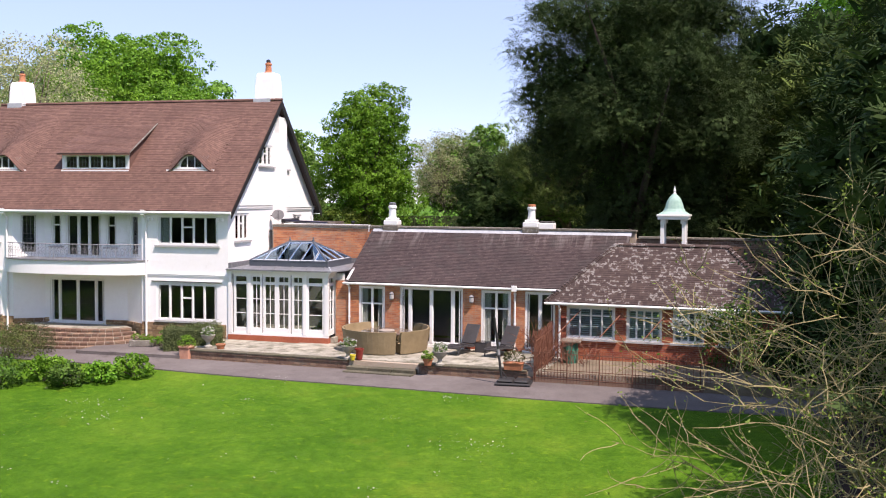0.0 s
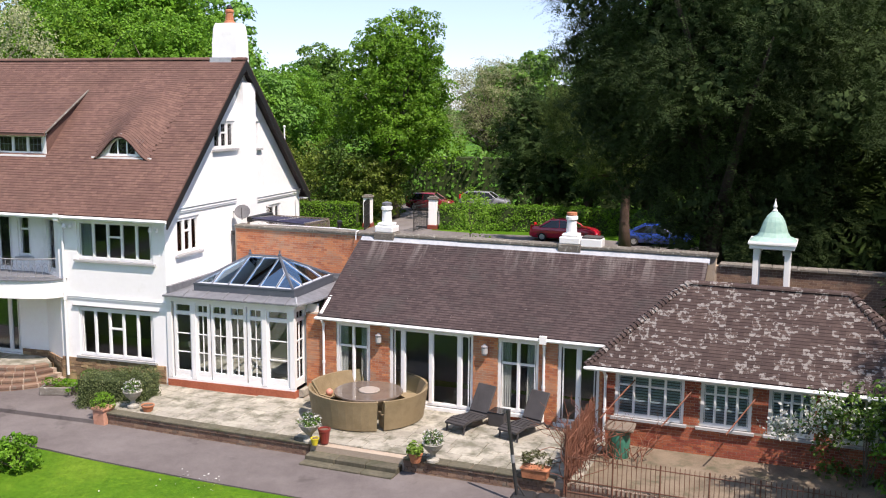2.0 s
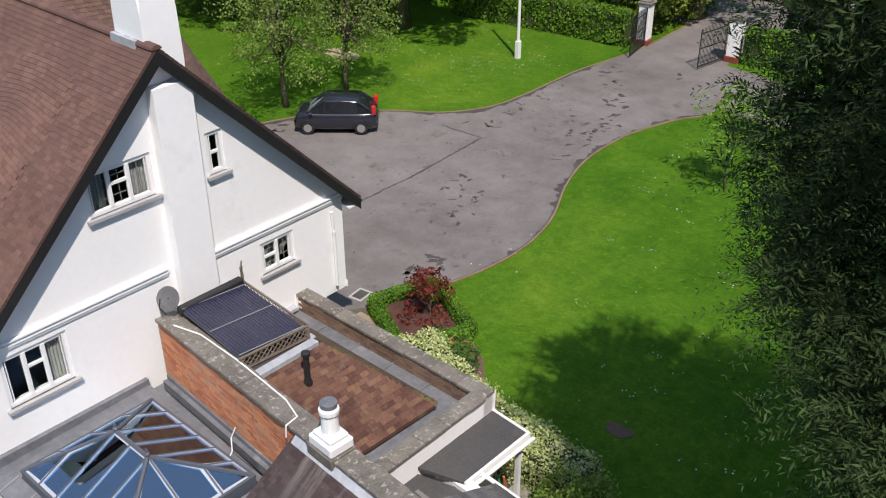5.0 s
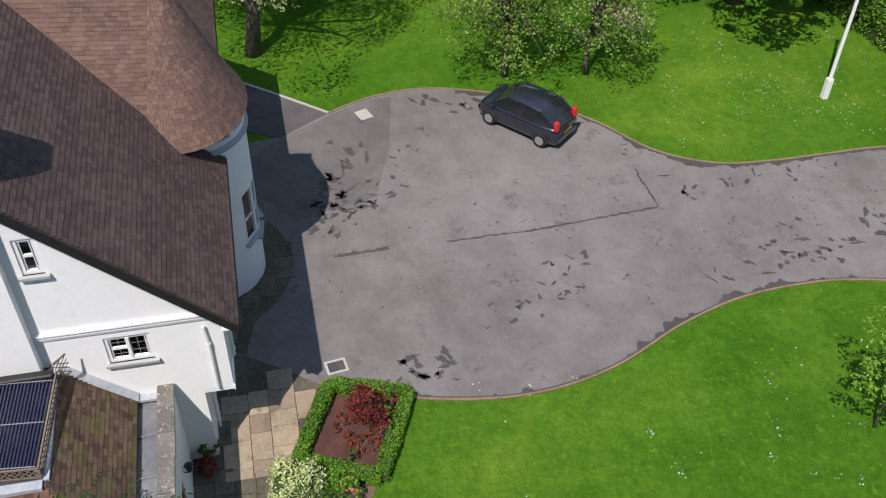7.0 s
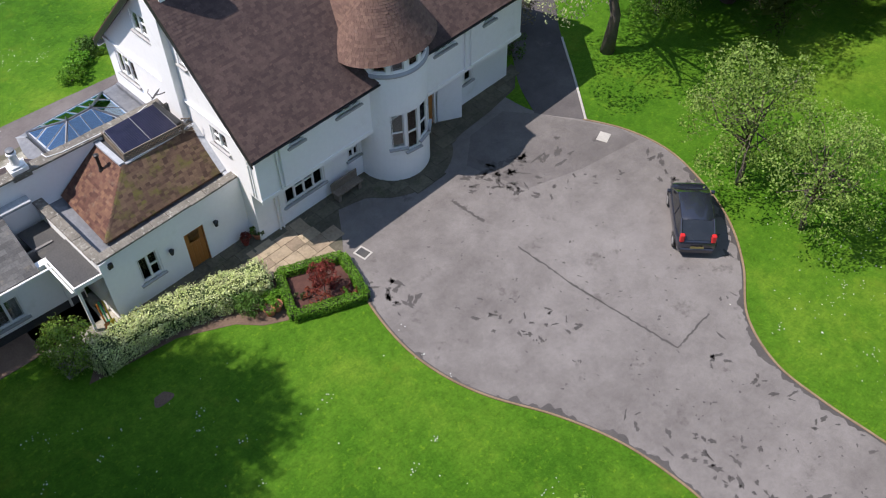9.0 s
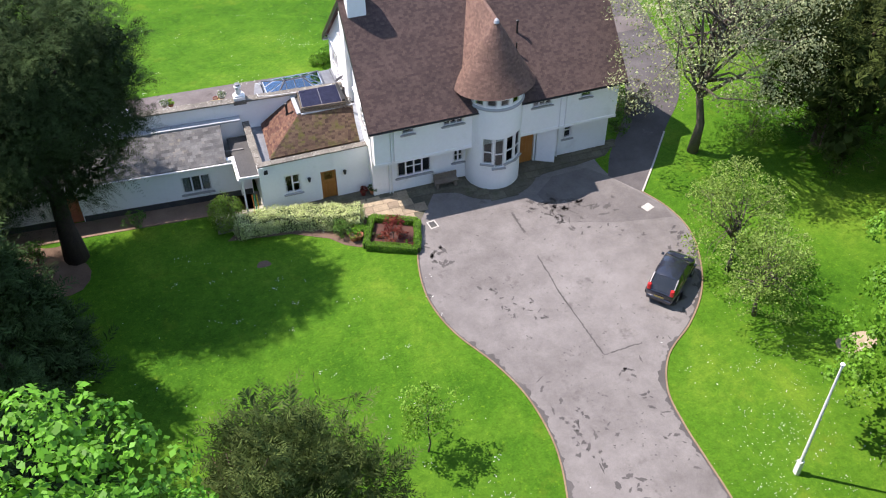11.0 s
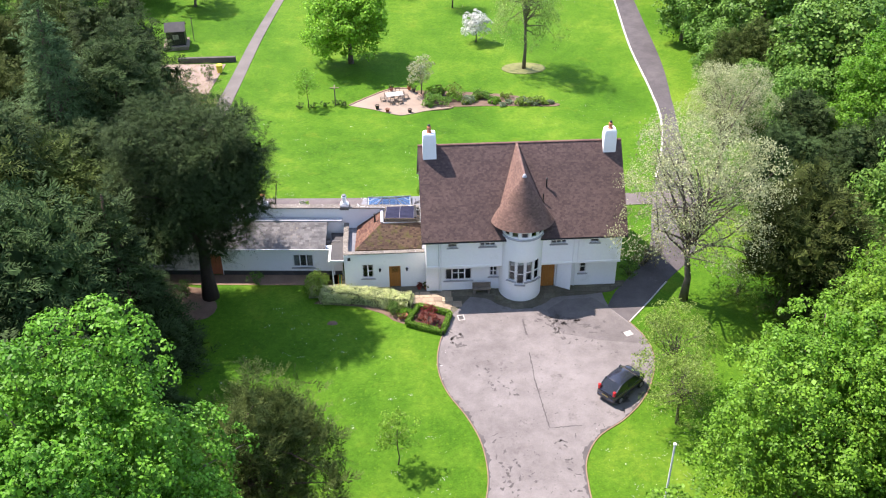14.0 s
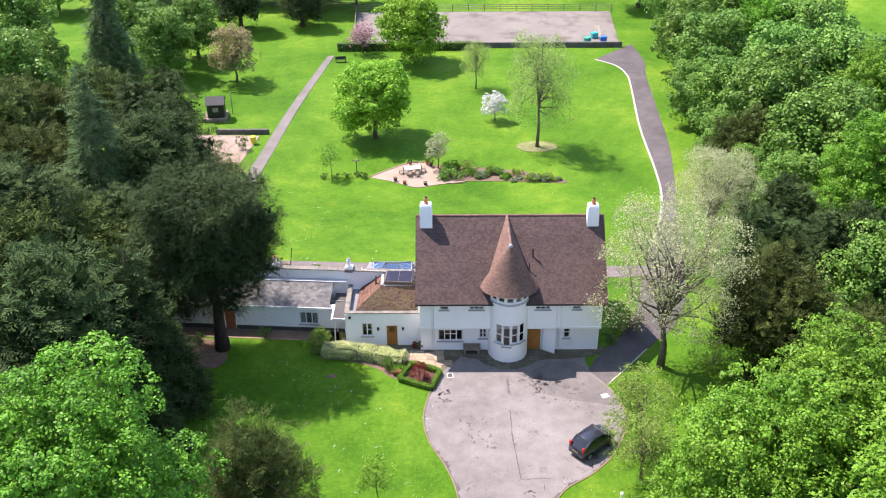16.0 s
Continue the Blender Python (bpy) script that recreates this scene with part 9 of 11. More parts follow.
def garden_chair(m):
    c = thing("garden_chair", "brown timber chair round the garden table", "chair", m, group="garden chairs")
    for k in range(4):
        bm = bmesh.new()
        bevelled(bm, -0.24 + k * 0.125, -0.24 + k * 0.125 + 0.11, -0.24, 0.24, 0.42, 0.445, 0.005)
        part("seat_slat", bm, TIMBER, c)
    for sx in (-0.23, 0.23):
        for sy, h in ((-0.22, 0.42), (0.24, 0.95)):
            bm = bmesh.new()
            bevelled(bm, sx - 0.025, sx + 0.025, sy - 0.025, sy + 0.025, 0, h, 0.004)
            part("leg", bm, TIMBER, c)
    bm = bmesh.new()
    bevelled(bm, -0.23, 0.23, 0.225, 0.255, 0.82, 0.92, 0.005)
    part("back_rail", bm, TIMBER, c)
    return c


gc = garden_chair(pose(1.5, -30.6, PZ, 0, 0, 192))
for x, y, a in ((2.3, -30.5, 190), (1.3, -28.7, 12), (2.2, -28.6, 14), (3.2, -29.4, 100), (0.6, -29.9, -80)):
    copy_thing(gc, pose(x, y, PZ, 0, 0, a))


def plant_pot(m, r, h, mat, label, leaf=None, category="plant pot", group="", seed=1, flower=0.0):
    p = thing("plant_pot", label, category, m, group)
    bm = bmesh.new()
    lathe(bm, [(r * 0.62, 0), (r * 0.66, 0.02), (r * 0.92, h * 0.82), (r, h * 0.84), (r, h), (r * 0.86, h), (r * 0.82, h * 0.9)], 16)
    part("pot", bm, mat, p)
    bm = bmesh.new()
    lathe(bm, [(r * 0.83, h * 0.9), (r * 0.5, h * 0.93), (0.01, h * 0.94)], 12)
    part("soil", bm, SOIL, p)
    if leaf:
        rng = np.random.default_rng(seed)
        c, pts, nor = crown_points(rng, [(0, 0, h + r * 0.55, r * 1.15, r * 1.15, r * 0.8)], 16, 22, r * 0.5)
        pts[:, 2] = np.maximum(pts[:, 2], h * 0.92)
        leaf_object("foliage", leaf_quads(rng, pts, nor, 0.09), leaf, p)
        if flower:
            k = rng.random(len(pts)) < flower
            leaf_object("blossom", leaf_quads(rng, pts[k] + nor[k] * 0.05, nor[k], 0.1), BLOSSOM, p, "white flowers")
    return p


def urn(m, label, seed):
    u = thing("urn", label, "urn", m, group="terrace urns")
    STONEW = bpy.data.materials.get("pale_cast_stone") or surface("pale_cast_stone", (0.27, 0.26, 0.22), (0.4, 0.385, 0.34), 0.85, 3, 20, 0.4)
    bm = bmesh.new()
    lathe(bm, [(0.17, 0), (0.17, 0.06), (0.09, 0.1), (0.07, 0.2), (0.12, 0.26), (0.22, 0.36), (0.27, 0.46), (0.29, 0.5), (0.24, 0.5), (0.2, 0.46)], 20)
    part("bowl", bm, STONEW, u)
    rng = np.random.default_rng(seed)
    c, pts, nor = crown_points(rng, [(0, 0, 0.58, 0.24, 0.24, 0.16)], 24, 22, 0.11)
    pts[:, 2] = np.maximum(pts[:, 2], 0.47)
    leaf_object("foliage", leaf_quads(rng, pts, nor, 0.06), SHRUBLEAF, u)
    leaf_object("blossom", leaf_quads(rng, pts[::3] + nor[::3] * 0.05, nor[::3], 0.065), BLOSSOM, u, "white flowers")


urn(pose(6.62, -3.45, TER_Z), "pale stone urn of white flowers on the terrace", 1)
urn(pose(10.25, -3.75, TER_Z), "pale stone urn of white flowers on the terrace", 2)
urn(pose(0.33, -2.45, TER_Z + 0.02), "pale stone urn planted among rosemary", 3)
YELLOW = surface("yellow_glaze", (0.6, 0.5, 0.03), (0.7, 0.58, 0.05), 0.3, 3, 20, 0.0)
REDGLAZE = surface("dark_red_glaze", (0.16, 0.025, 0.02), (0.24, 0.04, 0.03), 0.35, 3, 20, 0.05)
plant_pot(pose(6.86, -3.62, TER_Z), 0.12, 0.2, YELLOW, "small yellow glazed pot by the urn")
plant_pot(pose(7.05, -3.42, TER_Z), 0.17, 0.42, REDGLAZE, "tall dark red glazed pot", seed=4)
plant_pot(pose(9.85, -3.95, TER_Z), 0.2, 0.26, TERRACOTTA, "terracotta pot with yellow-green leaves", LIGHTLEAF, seed=5)
sqp = thing("planter", "square pale terracotta planter with a green plant", "planter", pose(-0.32, -3.0, -0.5, 0, 0, -6))
bm = bmesh.new()
bevelled(bm, -0.22, 0.22, -0.22, 0.22, 0, 0.46, 0.02)
bevelled(bm, -0.25, 0.25, -0.25, 0.25, 0.46, 0.54, 0.015)
part("box", bm, surface("pale_terracotta", (0.42, 0.2, 0.13), (0.55, 0.3, 0.21), 0.85, 3.0, 20, 0.3), sqp)
rng = np.random.default_rng(6)
c, pts, nor = crown_points(rng, [(0, 0, 0.68, 0.34, 0.34, 0.22)], 36, 24, 0.14)
pts[:, 2] = np.maximum(pts[:, 2], 0.52)
leaf_object("foliage", leaf_quads(rng, pts, nor, 0.06), HEDGELEAF, sqp)
plant_pot(pose(0.95, -2.6, TER_Z), 0.2, 0.2, TERRACOTTA, "small terracotta pot on the terrace", seed=7)
plant_pot(pose(2.05, 12.15, 0.0), 0.26, 0.38, TERRACOTTA, "terracotta pot with a small green plant", HEDGELEAF, seed=8)
plant_pot(pose(0.0, 8.75, 0.05), 0.2, 0.3, TERRACOTTA, "terracotta pot by the annex wall", SHRUBLEAF, seed=9)
plant_pot(pose(0.55, 8.7, 0.05), 0.18, 0.28, REDGLAZE, "dark pot of red flowers by the annex wall", REDLEAF, seed=10)
for i, (x, y) in enumerate(((3.8, -27.3), (2.7, -26.4), (0.3, -26.1), (0.2, -31.9), (-0.3, -31.3), (2.2, -31.8))):
    plant_pot(pose(x, y, PZ + 0.1), 0.24, 0.45, BRICKRED if i % 2 else IRON, "small dark planter on the gravel patio", SHRUBLEAF if i > 2 else None, seed=20 + i, group="patio pots")
tro = thing("trough", "terracotta trough with a straggly lavender plant", "planter", pose(13.0, -3.95, TER_Z, 0, 0, -5))
bm = bmesh.new()
vs = []
for z, k in ((0, 0.9), (0.26, 1.0)):
    vs.append([bm.verts.new((a * 0.34 * k, b * 0.17 * k, z)) for a, b in ((-1, -1), (1, -1), (1, 1), (-1, 1))])
for i in range(4):
    bm.faces.new((vs[0][i], vs[0][(i + 1) % 4], vs[1][(i + 1) % 4], vs[1][i]))
bm.faces.new(vs[0][::-1])
bm.faces.new(vs[1])
bevelled(bm, -0.36, 0.36, -0.19, 0.19, 0.22, 0.27, 0.012)
part("trough_body", bm, TERRACOTTA, tro)
rng = np.random.default_rng(3)
c, pts, nor = crown_points(rng, [(0, 0, 0.42, 0.36, 0.2, 0.2)], 18, 18, 0.14)
leaf_object("foliage", leaf_quads(rng, pts, nor, 0.12, 0.25), LAVENDERLEAF, tro)
# long border
SILVERLEAF = leafy("silver_green_leaf", (0.16, 0.24, 0.12), (0.34, 0.42, 0.25), 1.5, 0.3)
bb = thing("border_bed", "soil of the long shrub border on the lawn", "flower bed")
bm = bmesh.new()
f = [bm.verts.new((x, y, ground_z(x, y) + 0.04)) for x, y in smooth_line([(-0.6, -31.9), (-4, -31.4), (-9, -30.6), (-13, -29.2), (-16, -27.4), (-15.4, -26.6), (-12, -27.0), (-8, -27.3), (-4.4, -27.4), (-2.2, -28.2), (-1.0, -30.6), (-0.6, -31.9)], 4)[:-1]]
bm.faces.new(f)
bmesh.ops.recalc_face_normals(bm, faces=bm.faces[:])
r = bmesh.ops.extrude_face_region(bm, geom=bm.faces[:])
for v in r["geom"]:
    if isinstance(v, bmesh.types.BMVert):
        v.co.z -= 0.2
part("soil", bm, SOIL, bb)
rr = random.Random(8)
for i in range(34):
    t = (i + 0.5) / 34
    x = -1.2 - 14.0 * t + rr.uniform(-0.5, 0.5)
    w = 2.0 * (1 - 0.75 * t)
    y = -29.6 + 2.2 * t + rr.uniform(-w, w)
    rad = rr.uniform(0.5, 1.05) * (1.6 if i in (1, 3) else 1.25 if i < 9 else 1) * (1 - 0.3 * t)
    shrub(x, y, rad, rad * rr.uniform(0.9, 1.3) * (1.5 if i == 2 else 1), rr.choice([WOODLEAF, SILVERLEAF, SILVERLEAF, HEDGELEAF, LIGHTLEAF, LAURELLEAF]), "mixed low shrub in the long border", 0.13, 900, 60 + i, group="border shrubs")
for i, (x, y) in enumerate(((12.2, -28.4), (10.9, -28.4), (9.6, -28.6), (8.2, -28.9), (7.4, -28.5))):
    shrub(x, y, 0.6, 0.6, SHRUBLEAF, "low plants at the foot of the small trees", 0.12, 330, 100 + i, group="arbour plants")
plant("young", 11.4, -28.5, "small dense standard tree on the lawn", 1.05, 40)
arb = thing("bird_table", "dark timber bird table post on the lawn", "bird table", pose(8.4, -28.9, ground_z(8, -28.9)))
bm = bmesh.new()
bevelled(bm, -0.06, 0.06, -0.06, 0.06, 0, 2.0, 0.01)
part("post", bm, TIMBER, arb)
bm = bmesh.new()
bevelled(bm, -0.5, 0.5, -0.05, 0.05, 2.0, 2.1, 0.01)
bevelled(bm, -0.05, 0.05, -0.5, 0.5, 2.1, 2.2, 0.01)
part("arms", bm, TIMBER, arb)
plant("young", 2.55, 26.6, "slim young tree on the front lawn", 1.0)

# ---------------------------------------------------------------- flagpole, gate
pole = thing("flagpole", "tall white flagpole on the lawn", "flagpole", pose(-12.3, 32.9, 0))
bm = bmesh.new()
tube(bm, [(0, 0, -0.2), (0, 0, 3.5), (0, 0, 7.25)], [0.085, 0.07, 0.05], 12)
part("pole", bm, PAINT, pole)
bm = bmesh.new()
lathe(bm, [(0.02, 7.24), (0.09, 7.28), (0.1, 7.36), (0.02, 7.42)], 10)
part("finial", bm, PAINT, pole)
bm = bmesh.new()
bevelled(bm, -0.12, 0.12, -0.12, 0.12, -0.1, 0.9, 0.015)
part("base_post", bm, PAINT, pole)


def gatepost(x, y, a):
    g = thing("gatepost", "white rendered gate pier with a flat cap", "gatepost", pose(x, y, 0, 0, 0, a), group="gate piers")
    bm = bmesh.new()
    bevelled(bm, -0.3, 0.3, -0.3, 0.3, 0.3, 2.15, 0.02)
    part("shaft", bm, RENDER, g)
    bm = bmesh.new()
    bevelled(bm, -0.36, 0.36, -0.36, 0.36, -0.1, 0.3, 0.02)
    part("base", bm, BRICKRED, g)
    bm = bmesh.new()
    bevelled(bm, -0.38, 0.38, -0.38, 0.38, 2.15, 2.28, 0.03)
    bevelled(bm, -0.28, 0.28, -0.28, 0.28, 2.28, 2.36, 0.03)
    part("cap", bm, COPING, g)


gatepost(-8.75, 39.0, 8)
gatepost(-4.0, 39.7, 8)


def gate(x, y, a, L):
    g = thing("gate", "black wrought-iron gate leaf standing open", "gate", pose(x, y, 0.06, 0, 0, a), group="gate leaves")
    for z in (0.1, 1.0, 1.75):
        bm = bmesh.new()
        box(bm, 0, L, -0.02, 0.02, z, z + 0.05)
        part("rail", bm, IRON, g)
    n = int(L / 0.11)
    for k in range(n + 1):
        u = L * k / n
        bm = bmesh.new()
        top = 1.75 + 0.35 * math.sin(math.pi * u / L * 0.5 + 0.8)
        tube(bm, [(u, 0, 0.05), (u, 0, top)], 0.012 if 0 < k < n else 0.03, 6)
        part("bar", bm, IRON, g)


gate(-8.5, 38.65, -78, 2.1)
gate(-4.35, 39.4, -98, 2.1)

# ---------------------------------------------------------------- cars
CARGLASS = surface("dark_car_glass", (0.012, 0.014, 0.016), (0.02, 0.022, 0.025), 0.05, 1, 2, 0.0, spec=0.7)
TYRE = surface("tyre_rubber", (0.012, 0.012, 0.012), (0.02, 0.02, 0.02), 0.85, 4, 30, 0.2)
ALLOY = surface("silver_wheel", (0.45, 0.45, 0.46), (0.55, 0.55, 0.56), 0.35, 4, 30, 0.0, metal=0.7)
REDLAMP = surface("red_lamp_lens", (0.5, 0.02, 0.02), (0.6, 0.03, 0.03), 0.15, 2, 5, 0.0)
CLEARLAMP = surface("clear_lamp_lens", (0.55, 0.56, 0.58), (0.7, 0.7, 0.72), 0.12, 2, 5, 0.0)


PLATE = surface("dull_yellow_plate", (0.2, 0.16, 0.05), (0.26, 0.21, 0.07), 0.5, 3, 20, 0.0)


def car_paint(name, c):
    m = surface(name, c, tuple(v * 1.1 + 0.002 for v in c), 0.25, 1, 4, 0.0, spec=0.6)
    m.node_tree.nodes["Principled BSDF"].inputs["Coat Weight"].default_value = 0.8
    return m


def car(m, L, W, H, belt, bonnet, boot, cab, paint, label, group=""):
    """A car along +x: belt height, bonnet and boot heights, cab as shares of the length for windscreen foot, roof front, roof rear, rear-screen foot."""
    ob = thing("car", label, "car", m, group)
    hw = W / 2
    n = 25
    xf, r0, r1, xr = [(-0.5 + c) * L for c in cab]
    xf, r0, r1, xr = -xf, -r0, -r1, -xr

    def top(x):
        if x > xf:
            t = (x - xf) / (L / 2 - xf)
            return belt + (bonnet - belt) * t ** 1.6 - 0.16 * max(0, (t - 0.75) / 0.25) ** 2
        if x < xr:
            t = (xr - x) / (L / 2 + xr + 1e-6)
            return belt + (boot - belt) * t - 0.1 * max(0, (t - 0.7) / 0.3) ** 2
        return belt

    def half(x):
        t = abs(x) / (L / 2)
        return hw * (1 - 0.16 * max(0, (t - 0.55) / 0.45) ** 2)
    bm = bmesh.new()
    rows = []
    for i in range(n):
        x = -L / 2 + L * i / (n - 1)
        e = max(0, (abs(x) / (L / 2) - 0.9) / 0.1)
        w, z1, z0 = half(x), top(x), 0.2 + 0.1 * e
        sec = [(0.86, z0), (0.97, z0 + 0.12), (1.0, z0 + 0.3), (1.0, z1 - 0.2), (0.965, z1 - 0.07), (0.88, z1), (0.5, z1 + 0.025), (0.0, z1 + 0.035)]
        pts = [(x, w * a, z) for a, z in sec] + [(x, -w * a, z) for a, z in sec[::-1][1:]]
        rows.append([bm.verts.new(p) for p in pts])
    for a, b in zip(rows, rows[1:]):
        for k in range(len(a) - 1):
            bm.faces.new((a[k], b[k], b[k + 1], a[k + 1]))
        bm.faces.new((a[-1], b[-1], b[0], a[0]))
    bm.faces.new(rows[0])
    bm.faces.new(rows[-1][::-1])
    bmesh.ops.recalc_face_normals(bm, faces=bm.faces[:])
    part("body", bm, paint, ob, smooth=True)
    # glasshouse
    bm = bmesh.new()
    rows = []
    st = [(xf + 0.02, belt, 0.0), (r0, H - 0.05, 1.0), ((r0 + r1) / 2, H - 0.02, 1.0), (r1, H - 0.06, 1.0), (xr - 0.02, belt + 0.02, 0.0)]
    for x, z, t in st:
        wb, wt = half(x) * 0.93, half(x) * (0.93 - 0.17 * t)
        rows.append([bm.verts.new(p) for p in ((x, wb, belt - 0.02), (x, wt, z), (x, 0, z + 0.03 * t), (x, -wt, z), (x, -wb, belt - 0.02))])
    for a, b in zip(rows, rows[1:]):
        for k in range(4):
            bm.faces.new((a[k], a[k + 1], b[k + 1], b[k]))
    bmesh.ops.recalc_face_normals(bm, faces=bm.faces[:])
    part("glazing", bm, CARGLASS, ob)
    bm = bmesh.new()
    rows = []
    for x, z in ((r0 + 0.06, H - 0.055), (r0 - 0.08, H - 0.02), ((r0 + r1) / 2, H + 0.008), (r1 + 0.08, H - 0.03), (r1 - 0.06, H - 0.075)):
        w = half(x) * 0.775
        rows.append([bm.verts.new(p) for p in ((x, w, z - 0.04), (x, w * 0.95, z), (x, 0, z + 0.035), (x, -w * 0.95, z), (x, -w, z - 0.04))])
    for a, b in zip(rows, rows[1:]):
        for k in range(4):
            bm.faces.new((a[k], a[k + 1], b[k + 1], b[k]))
    bmesh.ops.recalc_face_normals(bm, faces=bm.faces[:])
    part("roof_panel", bm, paint, ob, smooth=True)
    for s in (1, -1):
        for a, b, rad in (((xf, half(xf) * 0.9, belt), (r0, half(r0) * 0.765, H - 0.05), 0.035), ((r1, half(r1) * 0.765, H - 0.06), (xr, half(xr) * 0.91, belt), 0.055), (((r0 + r1) / 2, half(0) * 0.935, belt), ((r0 + r1) / 2, half(0) * 0.77, H - 0.03), 0.03)):
            bm = bmesh.new()
            tube(bm, [(a[0], s * a[1], a[2]), (b[0], s * b[1], b[2])], rad, 6)
            part("pillar", bm, paint, ob)
        bm = bmesh.new()
        bevelled(bm, xf - 0.25, xf - 0.1, s * half(xf) * 1.0 - 0.02 + (0.02 if s > 0 else -0.13), s * half(xf) * 1.0 + 0.02 + (0.12 if s > 0 else -0.02), belt - 0.02, belt + 0.1, 0.025)
        part("door_mirror", bm, paint, ob)
        bm = bmesh.new()
        bevelled(bm, L / 2 - 0.3, L / 2 - 0.06, min(s * half(L / 2) * 0.62, s * half(L / 2) * 1.0), max(s * half(L / 2) * 0.62, s * half(L / 2) * 1.0), bonnet - 0.26, bonnet - 0.1, 0.03)
        part("headlight", bm, CLEARLAMP, ob, "clear headlight")
        bm = bmesh.new()
        zr = boot
        bevelled(bm, -L / 2 + 0.015, -L / 2 + 0.2, min(s * half(L / 2) * 0.74, s * half(L / 2) * 1.02), max(s * half(L / 2) * 0.74, s * half(L / 2) * 1.02), zr - (0.1 if cab[3] > 0.9 else 0.3), zr + (0.3 if cab[3] > 0.9 else 0.12), 0.04)
        part("tail_light", bm, REDLAMP, ob, "red tail light")
        for wx in (L * 0.335, -L * 0.315):
            wr = 0.29
            bm = bmesh.new()
            tube(bm, [(wx, s * (hw - 0.2), wr), (wx, s * (hw - 0.17), wr), (wx, s * (hw - 0.03), wr), (wx, s * (hw + 0.005), wr)], [wr * 0.9, wr, wr, wr * 0.92], 20)
            wh = part("wheel", bm, TYRE, ob)
            bm = bmesh.new()
            tube(bm, [(wx, s * (hw - 0.02), wr), (wx, s * (hw + 0.012), wr)], [wr * 0.66, wr * 0.6], 16)
            part("rim", bm, ALLOY, wh, "silver wheel rim")
            bm = bmesh.new()
            pts = [(wx + 0.345 * math.cos(a), s * (hw + 0.003), wr + 0.345 * math.sin(a)) for a in np.linspace(0.05, math.pi - 0.05, 12)]
            tube(bm, pts, 0.018, 5)
            part("wheel_arch", bm, PLASTIC, ob)
    for x0, bz in ((L / 2 - 0.05, 0.42), (-L / 2 + 0.0, 0.45)):
        bm = bmesh.new()
        bevelled(bm, x0 - 0.05, x0 + 0.06, -hw * 0.8, hw * 0.8, bz - 0.13, bz + 0.1, 0.03)
        part("bumper", bm, paint, ob)
    bm = bmesh.new()
    bevelled(bm, -L / 2 - 0.07, -L / 2 - 0.055, -0.26, 0.26, 0.6, 0.71, 0.004)
    part("number_plate", bm, PLATE, ob, "plain dull yellow plate")
    return ob


car(pose(-12.6, 20.85, 0.03, 0, 0, -139), 3.45, 1.64, 1.46, 0.93, 0.8, 0.93, (0.16, 0.37, 0.77, 0.975), car_paint("black_car_paint", (0.012, 0.014, 0.024)), "small black hatchback parked at the forecourt's edge")
car(pose(6.1, 37.1, 0.03, 0, 0, 2), 4.5, 1.76, 1.42, 0.92, 0.72, 0.93, (0.27, 0.43, 0.7, 0.86), car_paint("red_car_paint", (0.56, 0.016, 0.04)), "bright red saloon parked by the hedge")
car(pose(12.1, 37.0, 0.03, 0, 0, 0), 4.4, 1.74, 1.36, 0.88, 0.72, 0.88, (0.28, 0.45, 0.68, 0.86), car_paint("blue_car_paint", (0.02, 0.06, 0.3)), "deep blue coupe parked by the hedge")
car(pose(-7.9, 51.0, 0.05, 0, 0, 4), 3.9, 1.68, 1.45, 0.92, 0.78, 0.9, (0.23, 0.4, 0.86, 0.975), car_paint("dark_red_car_paint", (0.2, 0.01, 0.02)), "dark red hatchback on the road past the gate")
car(pose(-4.0, 54.0, 0.05, 0, 0, 4), 4.3, 1.74, 1.45, 0.92, 0.75, 0.92, (0.25, 0.4, 0.86, 0.975), car_paint("silver_car_paint", (0.2, 0.21, 0.22)), "silver hatchback on the road past the gate")

# low stone trough beside the steps
stro = thing("stone_trough", "low stone-edged trough of bright green plants", "planter", pose(-3.3, -1.3, ground_z(0, -0.9) + 0.02, 0, 0, 18))
for x0, x1, y0, y1 in ((-0.5, 0.5, -0.3, -0.2), (-0.5, 0.5, 0.2, 0.3), (-0.5, -0.4, -0.2, 0.2), (0.4, 0.5, -0.2, 0.2)):
    bm = bmesh.new()
    bevelled(bm, x0, x1, y0, y1, 0, 0.26, 0.02)
    part("edge_stone", bm, COPING, stro)
bm = bmesh.new()
box(bm, -0.4, 0.4, -0.2, 0.2, 0.0, 0.22)
part("soil", bm, SOIL, stro)
_rng = np.random.default_rng(77)
_, _p, _n = crown_points(_rng, [(-0.15, 0, 0.3, 0.35, 0.22, 0.16), (0.2, 0, 0.28, 0.25, 0.2, 0.14)], 26, 22, 0.12)
_p[:, 2] = np.maximum(_p[:, 2], 0.23)
leaf_object("foliage", leaf_quads(_rng, _p, _n, 0.07), HEDGELEAF, stro)

bm = bmesh.new()
prism(bm, [(18.9 + 2.9 * math.cos(a) * (1 + 0.12 * math.sin(3 * a)), 9.4 + 2.5 * math.sin(a) * (1 + 0.15 * math.cos(5 * a))) for a in np.arange(28) * 2 * math.pi / 28], -0.2, 0.02)
tagged(part("yew_litter", bm, surface("dry_needle_litter", (0.1, 0.062, 0.04), (0.19, 0.125, 0.085), 0.95, 0.8, 20, 0.7, 50)), "bare brown soil and needles under the yew", "soil", kind="structure")
shrub(-11.6, -6.6, 1.3, 1.6, LAVENDERLEAF, "rounded grey-green bush at the lawn's edge", 0.08, 2600, 39, category="bush")

# ---------------------------------------------------------------- furniture on the terrace
SX, SY = 7.25, -0.72


